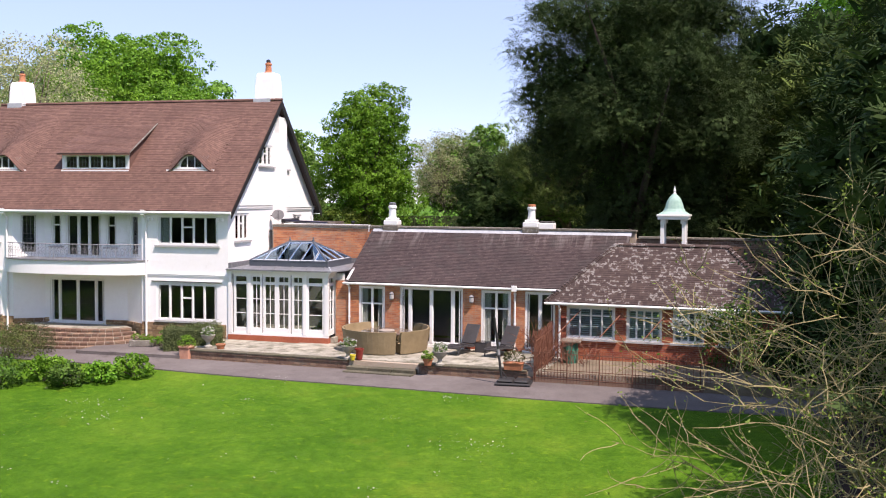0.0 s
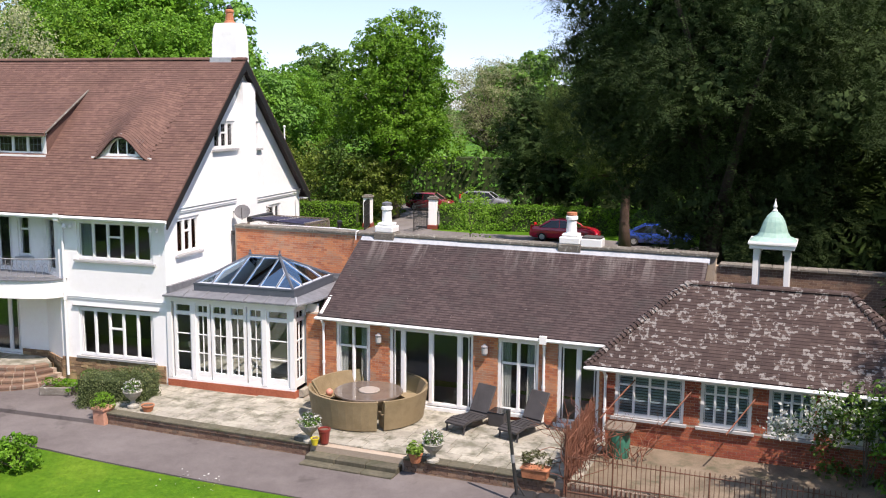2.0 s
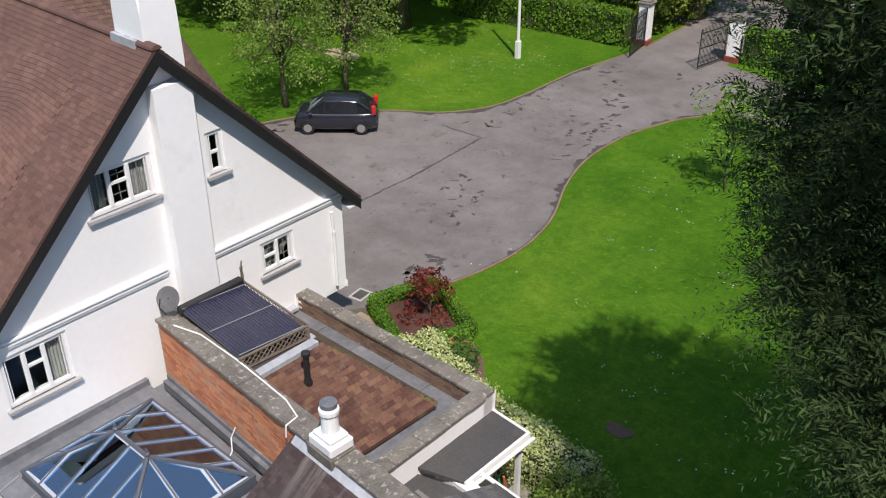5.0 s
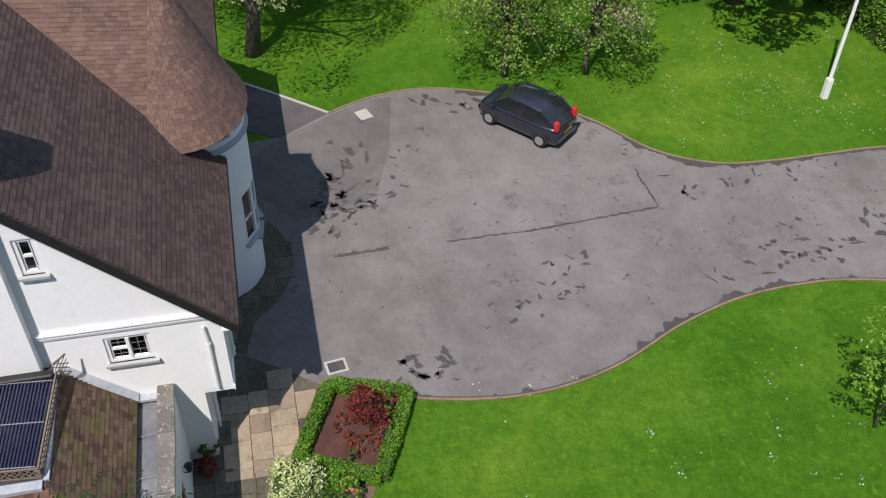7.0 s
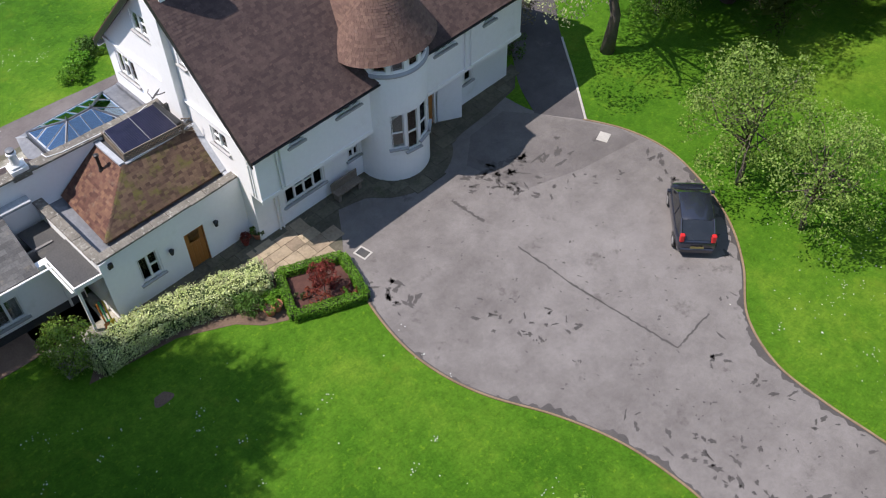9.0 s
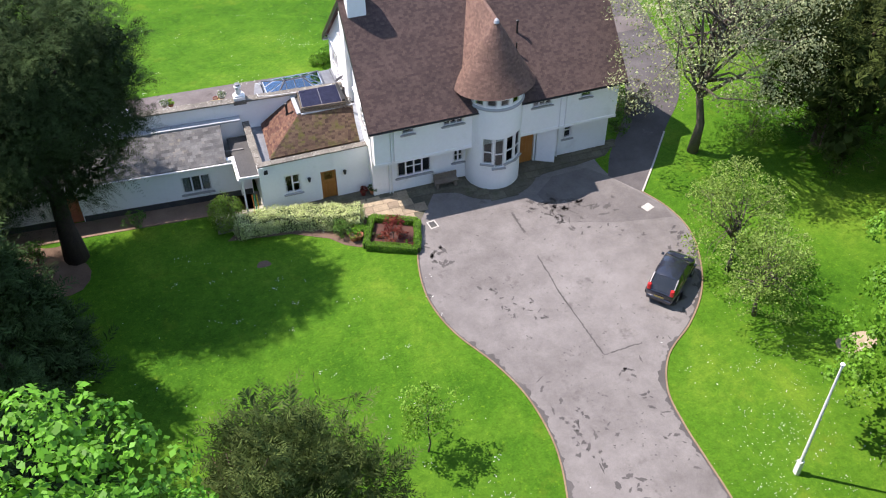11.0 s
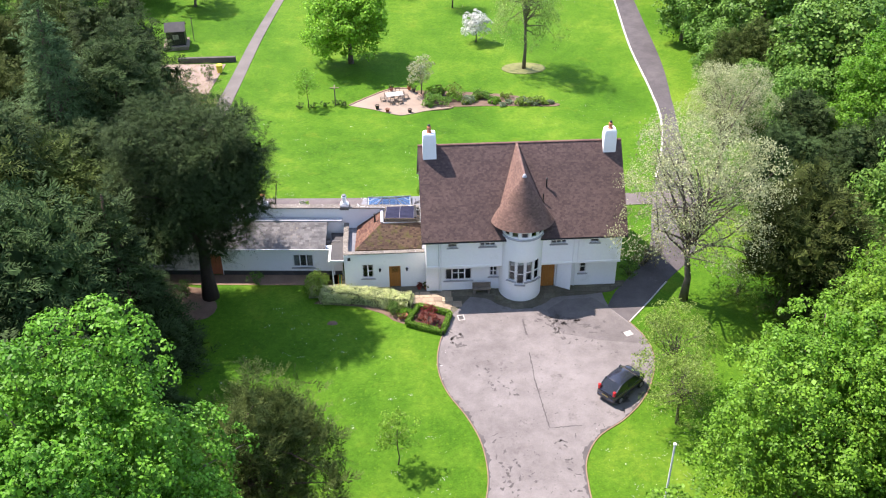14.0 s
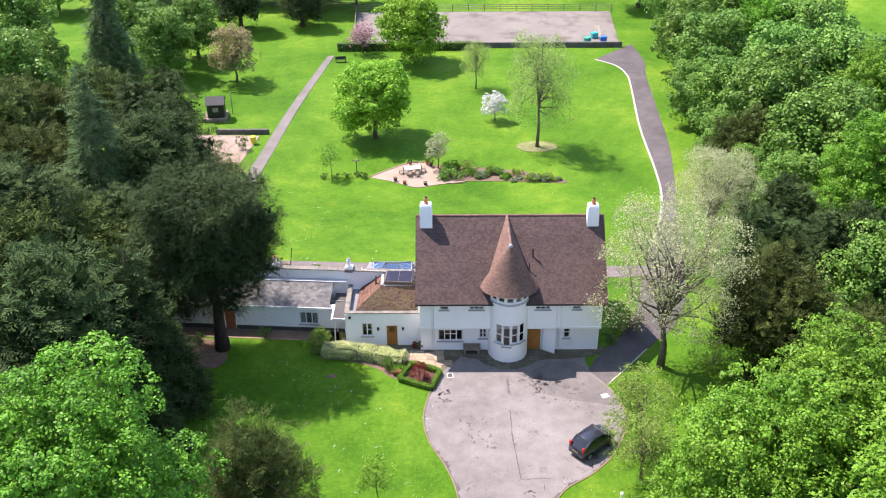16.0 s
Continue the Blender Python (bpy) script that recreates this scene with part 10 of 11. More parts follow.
def curved_bench(a0, a1):
    s = thing("rattan_bench", "curved woven rattan bench round the table", "bench", pose(SX, SY, TER_Z), group="rattan benches")
    def ring(r0, r1, z0, z1, name, r0t=None, r1t=None):
        n = 14
        bm = bmesh.new()
        rows = []
        for k in range(n + 1):
            a = radians(a0 + (a1 - a0) * k / n)
            c, d = math.cos(a), math.sin(a)
            rows.append([bm.verts.new((r * c, r * d, z)) for r, z in ((r0, z0), (r1, z0), (r1t or r1, z1), (r0t or r0, z1))])
        for p, q in zip(rows, rows[1:]):
            for k in range(4):
                bm.faces.new((p[k], p[(k + 1) % 4], q[(k + 1) % 4], q[k]))
        bm.faces.new(rows[0][::-1])
        bm.faces.new(rows[-1])
        bmesh.ops.recalc_face_normals(bm, faces=bm.faces[:])
        part(name, bm, RATTAN, s)
    ring(1.12, 1.62, 0.04, 0.4, "seat")
    ring(1.52, 1.64, 0.03, 0.9, "backrest", 1.7, 1.77)
    for k in range(2):
        a = radians((a0, a1)[k])
        bm = bmesh.new()
        tube(bm, [(1.15 * math.cos(a), 1.15 * math.sin(a), 0.42), (1.5 * math.cos(a), 1.5 * math.sin(a), 0.5), (1.73 * math.cos(a), 1.73 * math.sin(a), 0.9)], 0.035, 6)
        part("end_roll", bm, RATTAN, s)


for a0_, a1_ in ((24, 108), (118, 186), (194, 300), (307, 372)):
    curved_bench(a0_, a1_)
tb_ = thing("round_table", "round rattan table with a brown glass top", "table", pose(SX, SY, TER_Z))
bm = bmesh.new()
lathe(bm, [(0.55, 0.0), (0.5, 0.1), (0.42, 0.35), (0.5, 0.62), (0.55, 0.66)], 24)
part("base", bm, RATTAN, tb_)
bm = bmesh.new()
lathe(bm, [(1.0, 0.66), (1.02, 0.68), (1.02, 0.72), (1.0, 0.735)], 40)
part("top", bm, surface("brown_table_glass", (0.13, 0.1, 0.078), (0.18, 0.145, 0.115), 0.06, 3, 60, 0.0, spec=0.8), tb_, "brown glass table top")
ls = thing("lazy_susan", "pale round turntable on the table", "tray", pose(SX + 0.05, SY - 0.05, TER_Z + 0.735))
bm = bmesh.new()
lathe(bm, [(0.3, 0.0), (0.32, 0.015), (0.32, 0.035), (0.3, 0.05)], 28)
part("disc", bm, surface("speckled_granite", (0.3, 0.26, 0.22), (0.42, 0.37, 0.32), 0.35, 8, 60, 0.0), ls)
cu = thing("ball_cushion", "small pink ball on the rattan bench", "ball", pose(SX - 1.3, SY + 0.1, TER_Z + 0.52))
bm = bmesh.new()
bmesh.ops.create_icosphere(bm, subdivisions=3, radius=0.11)
part("ball", bm, surface("pink_rubber", (0.5, 0.2, 0.14), (0.62, 0.28, 0.2), 0.5, 4, 30, 0.0), cu, smooth=True)


def lounger(m):
    s = thing("sun_lounger", "dark woven rattan sun lounger with raised back", "sun lounger", m, group="sun loungers")
    prof = [(0.0, 0.3), (0.3, 0.37), (0.7, 0.32), (1.05, 0.28), (1.2, 0.32)]
    n = 24
    def curve(x):
        return float(np.interp(x, [p[0] for p in prof], [p[1] for p in prof]))
    bm = bmesh.new()
    rows = [[bm.verts.new((x, y, curve(x) + dz)) for y, dz in ((-0.32, 0), (0.32, 0), (0.32, -0.05), (-0.32, -0.05))] for x in np.linspace(0, 1.2, n)]
    for a, b in zip(rows, rows[1:]):
        for k in range(4):
            bm.faces.new((a[k], a[(k + 1) % 4], b[(k + 1) % 4], b[k]))
    bm.faces.new(rows[0][::-1])
    bm.faces.new(rows[-1])
    bmesh.ops.recalc_face_normals(bm, faces=bm.faces[:])
    part("bed", bm, DARKRATTAN, s)
    bm = bmesh.new()
    bevelled(bm, 0, 0.85, -0.32, 0.32, -0.03, 0.03, 0.02, Matrix.Translation((1.18, 0, 0.33)) @ Matrix.Rotation(radians(-58), 4, "Y"))
    part("backrest", bm, DARKRATTAN, s)
    for y in (-0.3, 0.3):
        bm = bmesh.new()
        tube(bm, [(0.05, y, 0.02), (0.1, y, 0.28), (0.5, y, 0.33), (0.95, y, 0.26), (1.35, y, 0.24), (1.6, y, 0.02)], 0.03, 6)
        part("side_frame", bm, DARKRATTAN, s)
    for k in range(8):
        bm = bmesh.new()
        x = 0.1 + k * 0.14
        tube(bm, [(x, -0.31, curve(x) + 0.008), (x, 0.31, curve(x) + 0.008)], 0.012, 4)
        part("slat", bm, DARKRATTAN, s)
    return s


lo = lounger(pose(10.15, -1.55, TER_Z, 0, 0, 70))
copy_thing(lo, pose(11.7, -1.65, TER_Z, 0, 0, 68))
st_ = thing("side_table", "low dark rattan side table between loungers", "table", pose(11.15, -0.35, TER_Z, 0, 0, -10))
bm = bmesh.new()
bevelled(bm, -0.25, 0.25, -0.25, 0.25, 0.0, 0.4, 0.02)
part("base", bm, DARKRATTAN, st_)
bm = bmesh.new()
bevelled(bm, -0.26, 0.26, -0.26, 0.26, 0.4, 0.415, 0.004)
part("top", bm, CARGLASS, st_)
# parasol base with a leaning black pole on the path
pb = thing("parasol_stand", "black weighted parasol stand with a bare leaning pole", "parasol stand", pose(13.15, -4.75, -0.47, 0, 0, 2))
bm = bmesh.new()
bevelled(bm, -0.62, 0.62, -0.42, 0.42, 0, 0.1, 0.04)
bevelled(bm, -0.55, 0.0, -0.36, 0.36, 0.1, 0.2, 0.05)
bevelled(bm, 0.04, 0.55, -0.36, 0.36, 0.1, 0.19, 0.05)
part("base", bm, PLASTIC, pb)
bm = bmesh.new()
tube(bm, [(-0.42, 0, 0.15), (-0.5, 0, 0.75), (-0.7, 0, 2.3)], [0.045, 0.045, 0.04], 10)
part("pole", bm, PLASTIC, pb)
bm = bmesh.new()
tube(bm, [(-0.53, 0, 1.0), (-0.56, 0, 1.2)], 0.05, 10)
part("collar", bm, GREYIRON, pb)
bm = bmesh.new()
tube(bm, [(-0.2, 0, 0.15), (-0.46, 0, 0.5)], 0.02, 6)
part("strut", bm, PLASTIC, pb)

# ---------------------------------------------------------------- screens, railings and climbers by the outbuilding
WILLOW = surface("brown_willow_rod", (0.13, 0.05, 0.032), (0.24, 0.105, 0.065), 0.9, 3, 25, 0.4)
scr = thing("willow_screen", "brown willow screen panel overgrown with bare climber", "screen")
a, b = Vector((13.75, -4.15, -0.35)), Vector((14.05, -1.6, -0.2))
rr = random.Random(5)
for k in range(110):
    t = k / 109
    p = a.lerp(b, t)
    bm = bmesh.new()
    h = 1.5 + rr.uniform(-0.1, 0.14)
    tube(bm, [p, p + Vector((rr.uniform(-0.03, 0.03), 0, h * 0.5)), p + Vector((rr.uniform(-0.05, 0.05), 0, h))], 0.016, 4)
    part("rod", bm, WILLOW, scr)
for z in (0.2, 0.75, 1.3):
    bm = bmesh.new()
    tube(bm, [a + Vector((0.02, 0, z)), b + Vector((0.02, 0, z))], 0.02, 5)
    part("rail", bm, WILLOW, scr)


OLIVEBUSH = leafy("olive_bush_leaf", (0.07, 0.1, 0.025), (0.2, 0.23, 0.07), 0.5, 0.3)


def climber(origin, spread, n, seed, label, mat, r=0.012, up=1.2, leaf=None, flowers=None):
    """Tangled bare stems, with leaves if any."""
    rr = random.Random(seed)
    ob = thing("climber", label, "climbing plant")
    bm = bmesh.new()
    tips = []
    for _ in range(n):
        p = Vector((origin[0] + rr.uniform(-1, 1) * spread[0], origin[1] + rr.uniform(-1, 1) * spread[1], origin[2] + rr.uniform(0, 0.3) * spread[2]))
        pts = [p]
        d = Vector((rr.uniform(-0.7, 0.7), rr.uniform(-0.4, 0.4), up)).normalized()
        for k in range(5):
            d = (d + Vector((rr.uniform(-0.6, 0.6), rr.uniform(-0.5, 0.5), rr.uniform(-0.45, 0.35)))).normalized()
            pts.append(pts[-1] + d * spread[2] * 0.22)
        tips += pts[1:]
        tube(bm, pts, [r, r, r * 0.8, r * 0.7, r * 0.5, r * 0.3], 4)
    tagged(part("stem_tangle", bm, mat, ob), "tangled thin stems", kind="stuff")
    if leaf:
        rng = np.random.default_rng(seed)
        c = np.repeat(np.array([tuple(t) for t in tips]), 14, 0)
        c = c + rng.normal(0, 0.13, c.shape)
        leaf_object("foliage", leaf_quads(rng, c, np.tile((0, -0.3, 0.8), (len(c), 1)), 0.09), leaf, ob)
        if flowers:
            k = rng.random(len(c)) < flowers
            leaf_object("blossom", leaf_quads(rng, c[k] + np.array((0, -0.08, 0.03)), np.tile((0, -0.6, 0.5), (k.sum(), 1)), 0.11), BLOSSOM, ob, "white flowers")
    return ob


climber((13.95, -3.0, -0.2), (0.25, 1.2, 1.5), 70, 3, "tangle of bare brown climber stems on the screen", WILLOW)
climber((14.9, -2.2, -0.25), (0.6, 0.5, 1.2), 40, 4, "tangle of bare brown climber stems by the water butt", WILLOW)
climber((19.75, -2.1, 1.0), (0.4, 0.25, 1.0), 18, 5, "clematis smothered in white flowers", WILLOW, leaf=SHRUBLEAF, flowers=0.4)
climber((18.3, -3.3, 1.55), (0.85, 0.06, 0.12), 4, 6, "thin trail of clematis in white flower", WILLOW, leaf=SHRUBLEAF, flowers=0.8)
shrub(20.7, -1.85, 1.1, 2.95, SHRUBLEAF, "dense green shrub at the end of the outbuilding", 0.13, 1900, 70, z=-0.4)
shrub(-7.0, -5.0, 1.25, 1.35, OLIVEBUSH, "clipped dome of olive-green shrub by the garden path", 0.07, 5200, 72)
shrub(21.9, -2.4, 1.0, 2.0, HEDGELEAF, "dense green shrub at the end of the outbuilding", 0.12, 900, 71, z=-0.4)
for k in range(3):
    p0, p1 = MW @ Vector((9.2 + k * 1.6, -1.9, 0.9)), MW @ Vector((9.9 + k * 1.6, -0.85, 1.75))
    ob = thing("leaning_cane", "thin brown cane leaning on the windows", "cane", group="leaning canes")
    bm = bmesh.new()
    tube(bm, [p0, p1], 0.02, 5)
    part("cane", bm, WILLOW, ob)
wb = thing("water_butt", "green plastic water butt with a flat lid", "water butt", pose(14.75, -1.75, -0.25))
bm = bmesh.new()
GREENP = surface("green_plastic", (0.03, 0.14, 0.1), (0.05, 0.2, 0.14), 0.45, 3, 20, 0.05)
lathe(bm, [(0.24, 0), (0.29, 0.25), (0.3, 0.6), (0.27, 0.9)], 18)
part("barrel", bm, GREENP, wb)
bm = bmesh.new()
bevelled(bm, -0.36, 0.4, -0.33, 0.33, 0.9, 0.98, 0.02)
part("lid", bm, TIMBER, wb)
rail = thing("iron_railing", "low rusty iron railing before the outbuilding", "railing")
RUST = surface("rusty_iron", (0.1, 0.045, 0.03), (0.18, 0.085, 0.055), 0.85, 4, 25, 0.3)
a, b = Vector((13.8, -4.1, -0.42)), Vector((20.3, -4.55, -0.45))
n = 58
for k in range(n + 1):
    p = a.lerp(b, k / n)
    bm = bmesh.new()
    tube(bm, [p, p + Vector((0, 0, 1.12))], 0.009 if k % 10 else 0.022, 5)
    part("bar", bm, RUST, rail)
for z in (0.12, 0.42, 1.0):
    bm = bmesh.new()
    tube(bm, [a + Vector((0, 0, z)), b + Vector((0, 0, z))], 0.014, 5)
    part("rail", bm, RUST, rail)
for k in range(n):
    c_ = a.lerp(b, (k + 0.5) / n) + Vector((0, 0, 0.27))
    e_ = (b - a).normalized()
    bm = bmesh.new()
    tube(bm, [c_ + e_ * 0.05 * math.cos(t) + Vector((0, 0, 0.085 * math.sin(t))) for t in np.linspace(0, 2 * math.pi, 11)], 0.007, 4)
    part("ring", bm, RUST, rail)
yard = thing("yard", "mossy gravel yard before the outbuilding", "yard", kind="structure")
bm = bmesh.new()
prism(bm, [(8.75, TV0 + 0.2), (17.8, TV0 - 0.2), (17.8, -0.75), (8.75, -0.75)], -0.5, TER_Z - 0.02, MW)
part("surface", bm, surface("brown_gravel", (0.13, 0.1, 0.068), (0.24, 0.19, 0.135), 0.95, 1.2, 26, 0.6, 45, stain=(0.09, 0.085, 0.05), stain_scale=1.6, stain_at=(0.52, 0.68)), yard)

# ---------------------------------------------------------------- marks and covers on the drive
marks = thing("drive_cracks", "dark damp cracks across the asphalt drive", "cracks", kind="stuff")


def blotch(x, y, rx, ry, a, seed):
    rr = random.Random(seed)
    bm = bmesh.new()
    n = 40
    pts = []
    for k in range(n):
        t = 2 * math.pi * k / n
        j = 0.8 + 0.75 * noise.noise((math.cos(t) * 1.1, math.sin(t) * 1.1, seed * 1.7)) + 0.4 * noise.noise((math.cos(t) * 3.0, math.sin(t) * 3.0, seed * 2.3)) + 0.1 * rr.uniform(-1, 1)
        px, py = rx * j * math.cos(t), ry * j * math.sin(t)
        pts.append((x + px * math.cos(a) - py * math.sin(a), y + px * math.sin(a) + py * math.cos(a)))
    prism(bm, pts, 0.0, 0.0245)
    part("damp_patch", bm, WETMARK, marks)


def crack(pts, w, seed):
    rr = random.Random(seed)
    line = smooth_line(pts, 10)
    bm = bmesh.new()
    L, R = [], []
    for i, (x, y) in enumerate(line):
        d = Vector(line[min(i + 1, len(line) - 1)]) - Vector(line[max(i - 1, 0)])
        d = d.normalized()
        s = Vector((-d.y, d.x))
        k = w * rr.uniform(0.2, 1.0)
        o = s * rr.uniform(-0.03, 0.03)
        L.append(bm.verts.new((x + s.x * k + o.x, y + s.y * k + o.y, 0.025)))
        R.append(bm.verts.new((x - s.x * k + o.x, y - s.y * k + o.y, 0.025)))
    for i in range(len(L) - 1):
        bm.faces.new((L[i], R[i], R[i + 1], L[i + 1]))
    bmesh.ops.recalc_face_normals(bm, faces=bm.faces[:])
    r = bmesh.ops.extrude_face_region(bm, geom=bm.faces[:])
    for v in r["geom"]:
        if isinstance(v, bmesh.types.BMVert):
            v.co.z -= 0.02
    part("crack", bm, WETMARK, marks)


crack([(-6.95, 16.6), (-6.98, 18.4), (-6.96, 19.6), (-7.1, 21.4), (-7.2, 22.8), (-7.3, 24.1)], 0.055, 1)
crack([(-6.95, 12.9), (-6.98, 13.8), (-7.0, 14.7)], 0.1, 2)
crack([(-7.3, 24.1), (-8.2, 24.05), (-9.4, 24.0)], 0.05, 3)
rr = random.Random(12)
for i, (x, y, s) in enumerate([(-5.3, 19.6, 0.3), (-4.97, 18.4, 0.22), (-3.7, 19.6, 0.32), (-3.6, 18.2, 0.2), (-4.2, 21.8, 0.2), (-5.8, 28.2, 0.35), (-8.9, 13.6, 0.45), (-9.8, 15.4, 0.4), (-9.3, 14.3, 0.35), (-8.4, 12.9, 0.5), (-1.9, 14.4, 0.4), (-1.4, 15.4, 0.3), (-3.9, 20.2, 0.15), (-5.6, 17.7, 0.12), (-3.2, 22.2, 0.18), (-6.2, 26.2, 0.2), (-4.6, 26.8, 0.25), (-4.0, 28.6, 0.3), (-7.9, 29.4, 0.25), (-8.2, 26.9, 0.3), (-8.4, 31.0, 0.3), (-5.2, 31.4, 0.3), (-4.4, 27.6, 0.3), (-4.6, 29.3, 0.3), (-10.6, 24.0, 0.3), (-14.4, 18.6, 0.5), (-14.9, 17.2, 0.5), (-12.4, 22.6, 0.4), (-5.0, 15.4, 0.1), (-3.0, 17.0, 0.12), (-8.6, 18.0, 0.1), (-7.6, 34.6, 0.4), (-5.0, 36.0, 0.4)]):
    for k in range(3):
        blotch(x + rr.uniform(-1, 1) * s, y + rr.uniform(-1, 1) * s, s * rr.uniform(0.25, 0.6), s * rr.uniform(0.12, 0.3), rr.uniform(0, 3), i * 7 + k)


rr = random.Random(31)
for x0, y0, x1, y1, n_, sz in ((-9.2, 12.6, -12.6, 14.6, 26, 0.34), (-8.6, 13.0, -10.6, 15.6, 18, 0.26), (-1.6, 13.6, -1.9, 15.6, 12, 0.3), (-3.2, 17.6, -5.6, 21.0, 16, 0.2), (-3.7, 24.6, -4.5, 28.8, 16, 0.24), (-12.6, 22.6, -15.2, 17.6, 14, 0.3), (-7.9, 24.6, -8.2, 30.0, 14, 0.24), (-4.0, 29.0, -7.6, 34.0, 14, 0.3), (-10.4, 15.2, -13.2, 17.6, 8, 0.16), (-6.2, 17.0, -8.6, 23.0, 10, 0.1)):
    for k in range(n_):
        t_ = rr.random()
        blotch(x0 + (x1 - x0) * t_ + rr.gauss(0, 0.35), y0 + (y1 - y0) * t_ + rr.gauss(0, 0.35), sz * rr.uniform(0.3, 1.2), sz * rr.uniform(0.15, 0.55), rr.uniform(0, 3), 900 + k + int(sz * 1000))


rr = random.Random(77)
for k in range(150):
    y = rr.uniform(12.5, 33.0)
    x = rr.uniform(-11.0, -3.2) if y < 23 else rr.uniform(-7.9, -4.9)
    blotch(x, y, rr.uniform(0.02, 0.07), rr.uniform(0.015, 0.05), rr.uniform(0, 3), 3000 + k)


def damp_edge(line, side, lo, hi, seed):
    """A ragged darker margin of moss and damp along one edge of the drive."""
    bm = bmesh.new()
    rows = []
    dense = []
    for (x0, y0), (x1, y1) in zip(line[lo:hi], line[lo + 1:hi + 1]):
        dense += [(x0 + (x1 - x0) * k / 24, y0 + (y1 - y0) * k / 24) for k in range(24)]
    for i, (x, y) in enumerate(dense):
        d = Vector(dense[min(i + 1, len(dense) - 1)]) - Vector(dense[max(i - 1, 0)])
        d.normalize()
        s = Vector((-d.y, d.x)) * side
        f = noise.noise((x * 0.9, y * 0.9, seed)) + 0.5 * noise.noise((x * 3.1, y * 3.1, seed)) + 0.15 * noise.noise((x * 9.0, y * 9.0, seed))
        w = 0.1 + 0.42 * max(0.0, f + 0.15)
        rows.append((bm.verts.new((x, y, 0.0235)), bm.verts.new((x + s.x * w, y + s.y * w, 0.0235))))
    for a, b in zip(rows, rows[1:]):
        bm.faces.new((a[0], a[1], b[1], b[0]))
    bmesh.ops.recalc_face_normals(bm, faces=bm.faces[:])
    if sum(f_.normal.z for f_ in bm.faces) < 0:
        bmesh.ops.reverse_faces(bm, faces=bm.faces[:])
    r = bmesh.ops.extrude_face_region(bm, geom=bm.faces[:])
    for v in r["geom"]:
        if isinstance(v, bmesh.types.BMVert):
            v.co.z -= 0.02
    bmesh.ops.recalc_face_normals(bm, faces=bm.faces[:])
    part("damp_margin", bm, WETMARK, marks)


damp_edge(WEST, -1, 36, 100, 3.0)
damp_edge(EAST, 1, 16, 96, 8.0)
newtar = thing("asphalt_patch", "darker relaid asphalt by the tower", "road", kind="structure")
bm = bmesh.new()
prism(bm, [(-8.9, 11.9), (-9.6, 14.7), (-12.2, 15.6), (-15.35, 16.2), (-15.35, 15.2), (-14.6, 13.75), (-13.55, 11.85), (-12.6, 10.6), (-10.4, 10.7)][::-1], 0.0, 0.0225)
part("surface", bm, asphalt("relaid_asphalt", (0.098, 0.089, 0.085), (0.138, 0.126, 0.12), (0.18, 0.166, 0.158), (0.062, 0.056, 0.053)), newtar)


def cover(x, y, a, w, d, label, mat):
    c = thing("manhole_cover", label, "manhole cover", pose(x, y, 0.02, 0, 0, a), group="manhole covers")
    bm = bmesh.new()
    for q in ((-w / 2, w / 2, -d / 2, -d / 2 + 0.07), (-w / 2, w / 2, d / 2 - 0.07, d / 2), (-w / 2, -w / 2 + 0.07, -d / 2 + 0.07, d / 2 - 0.07), (w / 2 - 0.07, w / 2, -d / 2 + 0.07, d / 2 - 0.07)):
        box(bm, *q, -0.05, 0.014)
    part("frame", bm, PALEKERB, c)
    bm = bmesh.new()
    box(bm, -w / 2 + 0.07, w / 2 - 0.07, -d / 2 + 0.07, d / 2 - 0.07, -0.05, 0.008)
    part("plate", bm, mat, c)


cover(-2.42, 12.4, 8, 0.5, 0.62, "square cover in the asphalt with a pale rim", FELT)
cover(-14.4, 15.0, 20, 0.6, 0.5, "pale concrete drain cover in the asphalt", PALEKERB)
sp2 = thing("bare_patch", "round bare brown patch in the front lawn", "patch")
bm = bmesh.new()
prism(bm, [(7.1 + 0.36 * (1 + 0.2 * math.sin(3 * t)) * math.cos(t), 12.4 + 0.3 * (1 + 0.2 * math.cos(2 * t)) * math.sin(t)) for t in np.linspace(0, 6.2, 18)], -0.05, 0.012)
part("soil", bm, SOIL, sp2)
sp3 = thing("bare_patch", "sandy bare patch in the far lawn", "patch")
bm = bmesh.new()
prism(bm, [(-19.4 + 1.1 * math.cos(t), 27.4 + 0.7 * (1 + 0.2 * math.cos(2 * t)) * math.sin(t)) for t in np.linspace(0, 6.2, 18)], -0.05, 0.012)
part("soil", bm, surface("sandy_soil", (0.3, 0.24, 0.16), (0.4, 0.33, 0.23), 1.0, 2, 20, 0.4), sp3)
bench = thing("stone_bench", "low brown bench beside the tower", "bench", pose(-4.2, 9.5, 0.06))
bm = bmesh.new()
bevelled(bm, -0.7, 0.7, -0.22, 0.22, 0.38, 0.46, 0.02)
part("seat", bm, TIMBER, bench)
for x in (-0.55, 0.55):
    bm = bmesh.new()
    bevelled(bm, x - 0.08, x + 0.08, -0.18, 0.18, 0, 0.38, 0.01)
    part("leg", bm, TIMBER, bench)
bm = bmesh.new()
bevelled(bm, -0.7, 0.7, 0.2 - 0.42, 0.26 - 0.42, 0.46, 0.85, 0.01)
part("backrest", bm, TIMBER, bench)

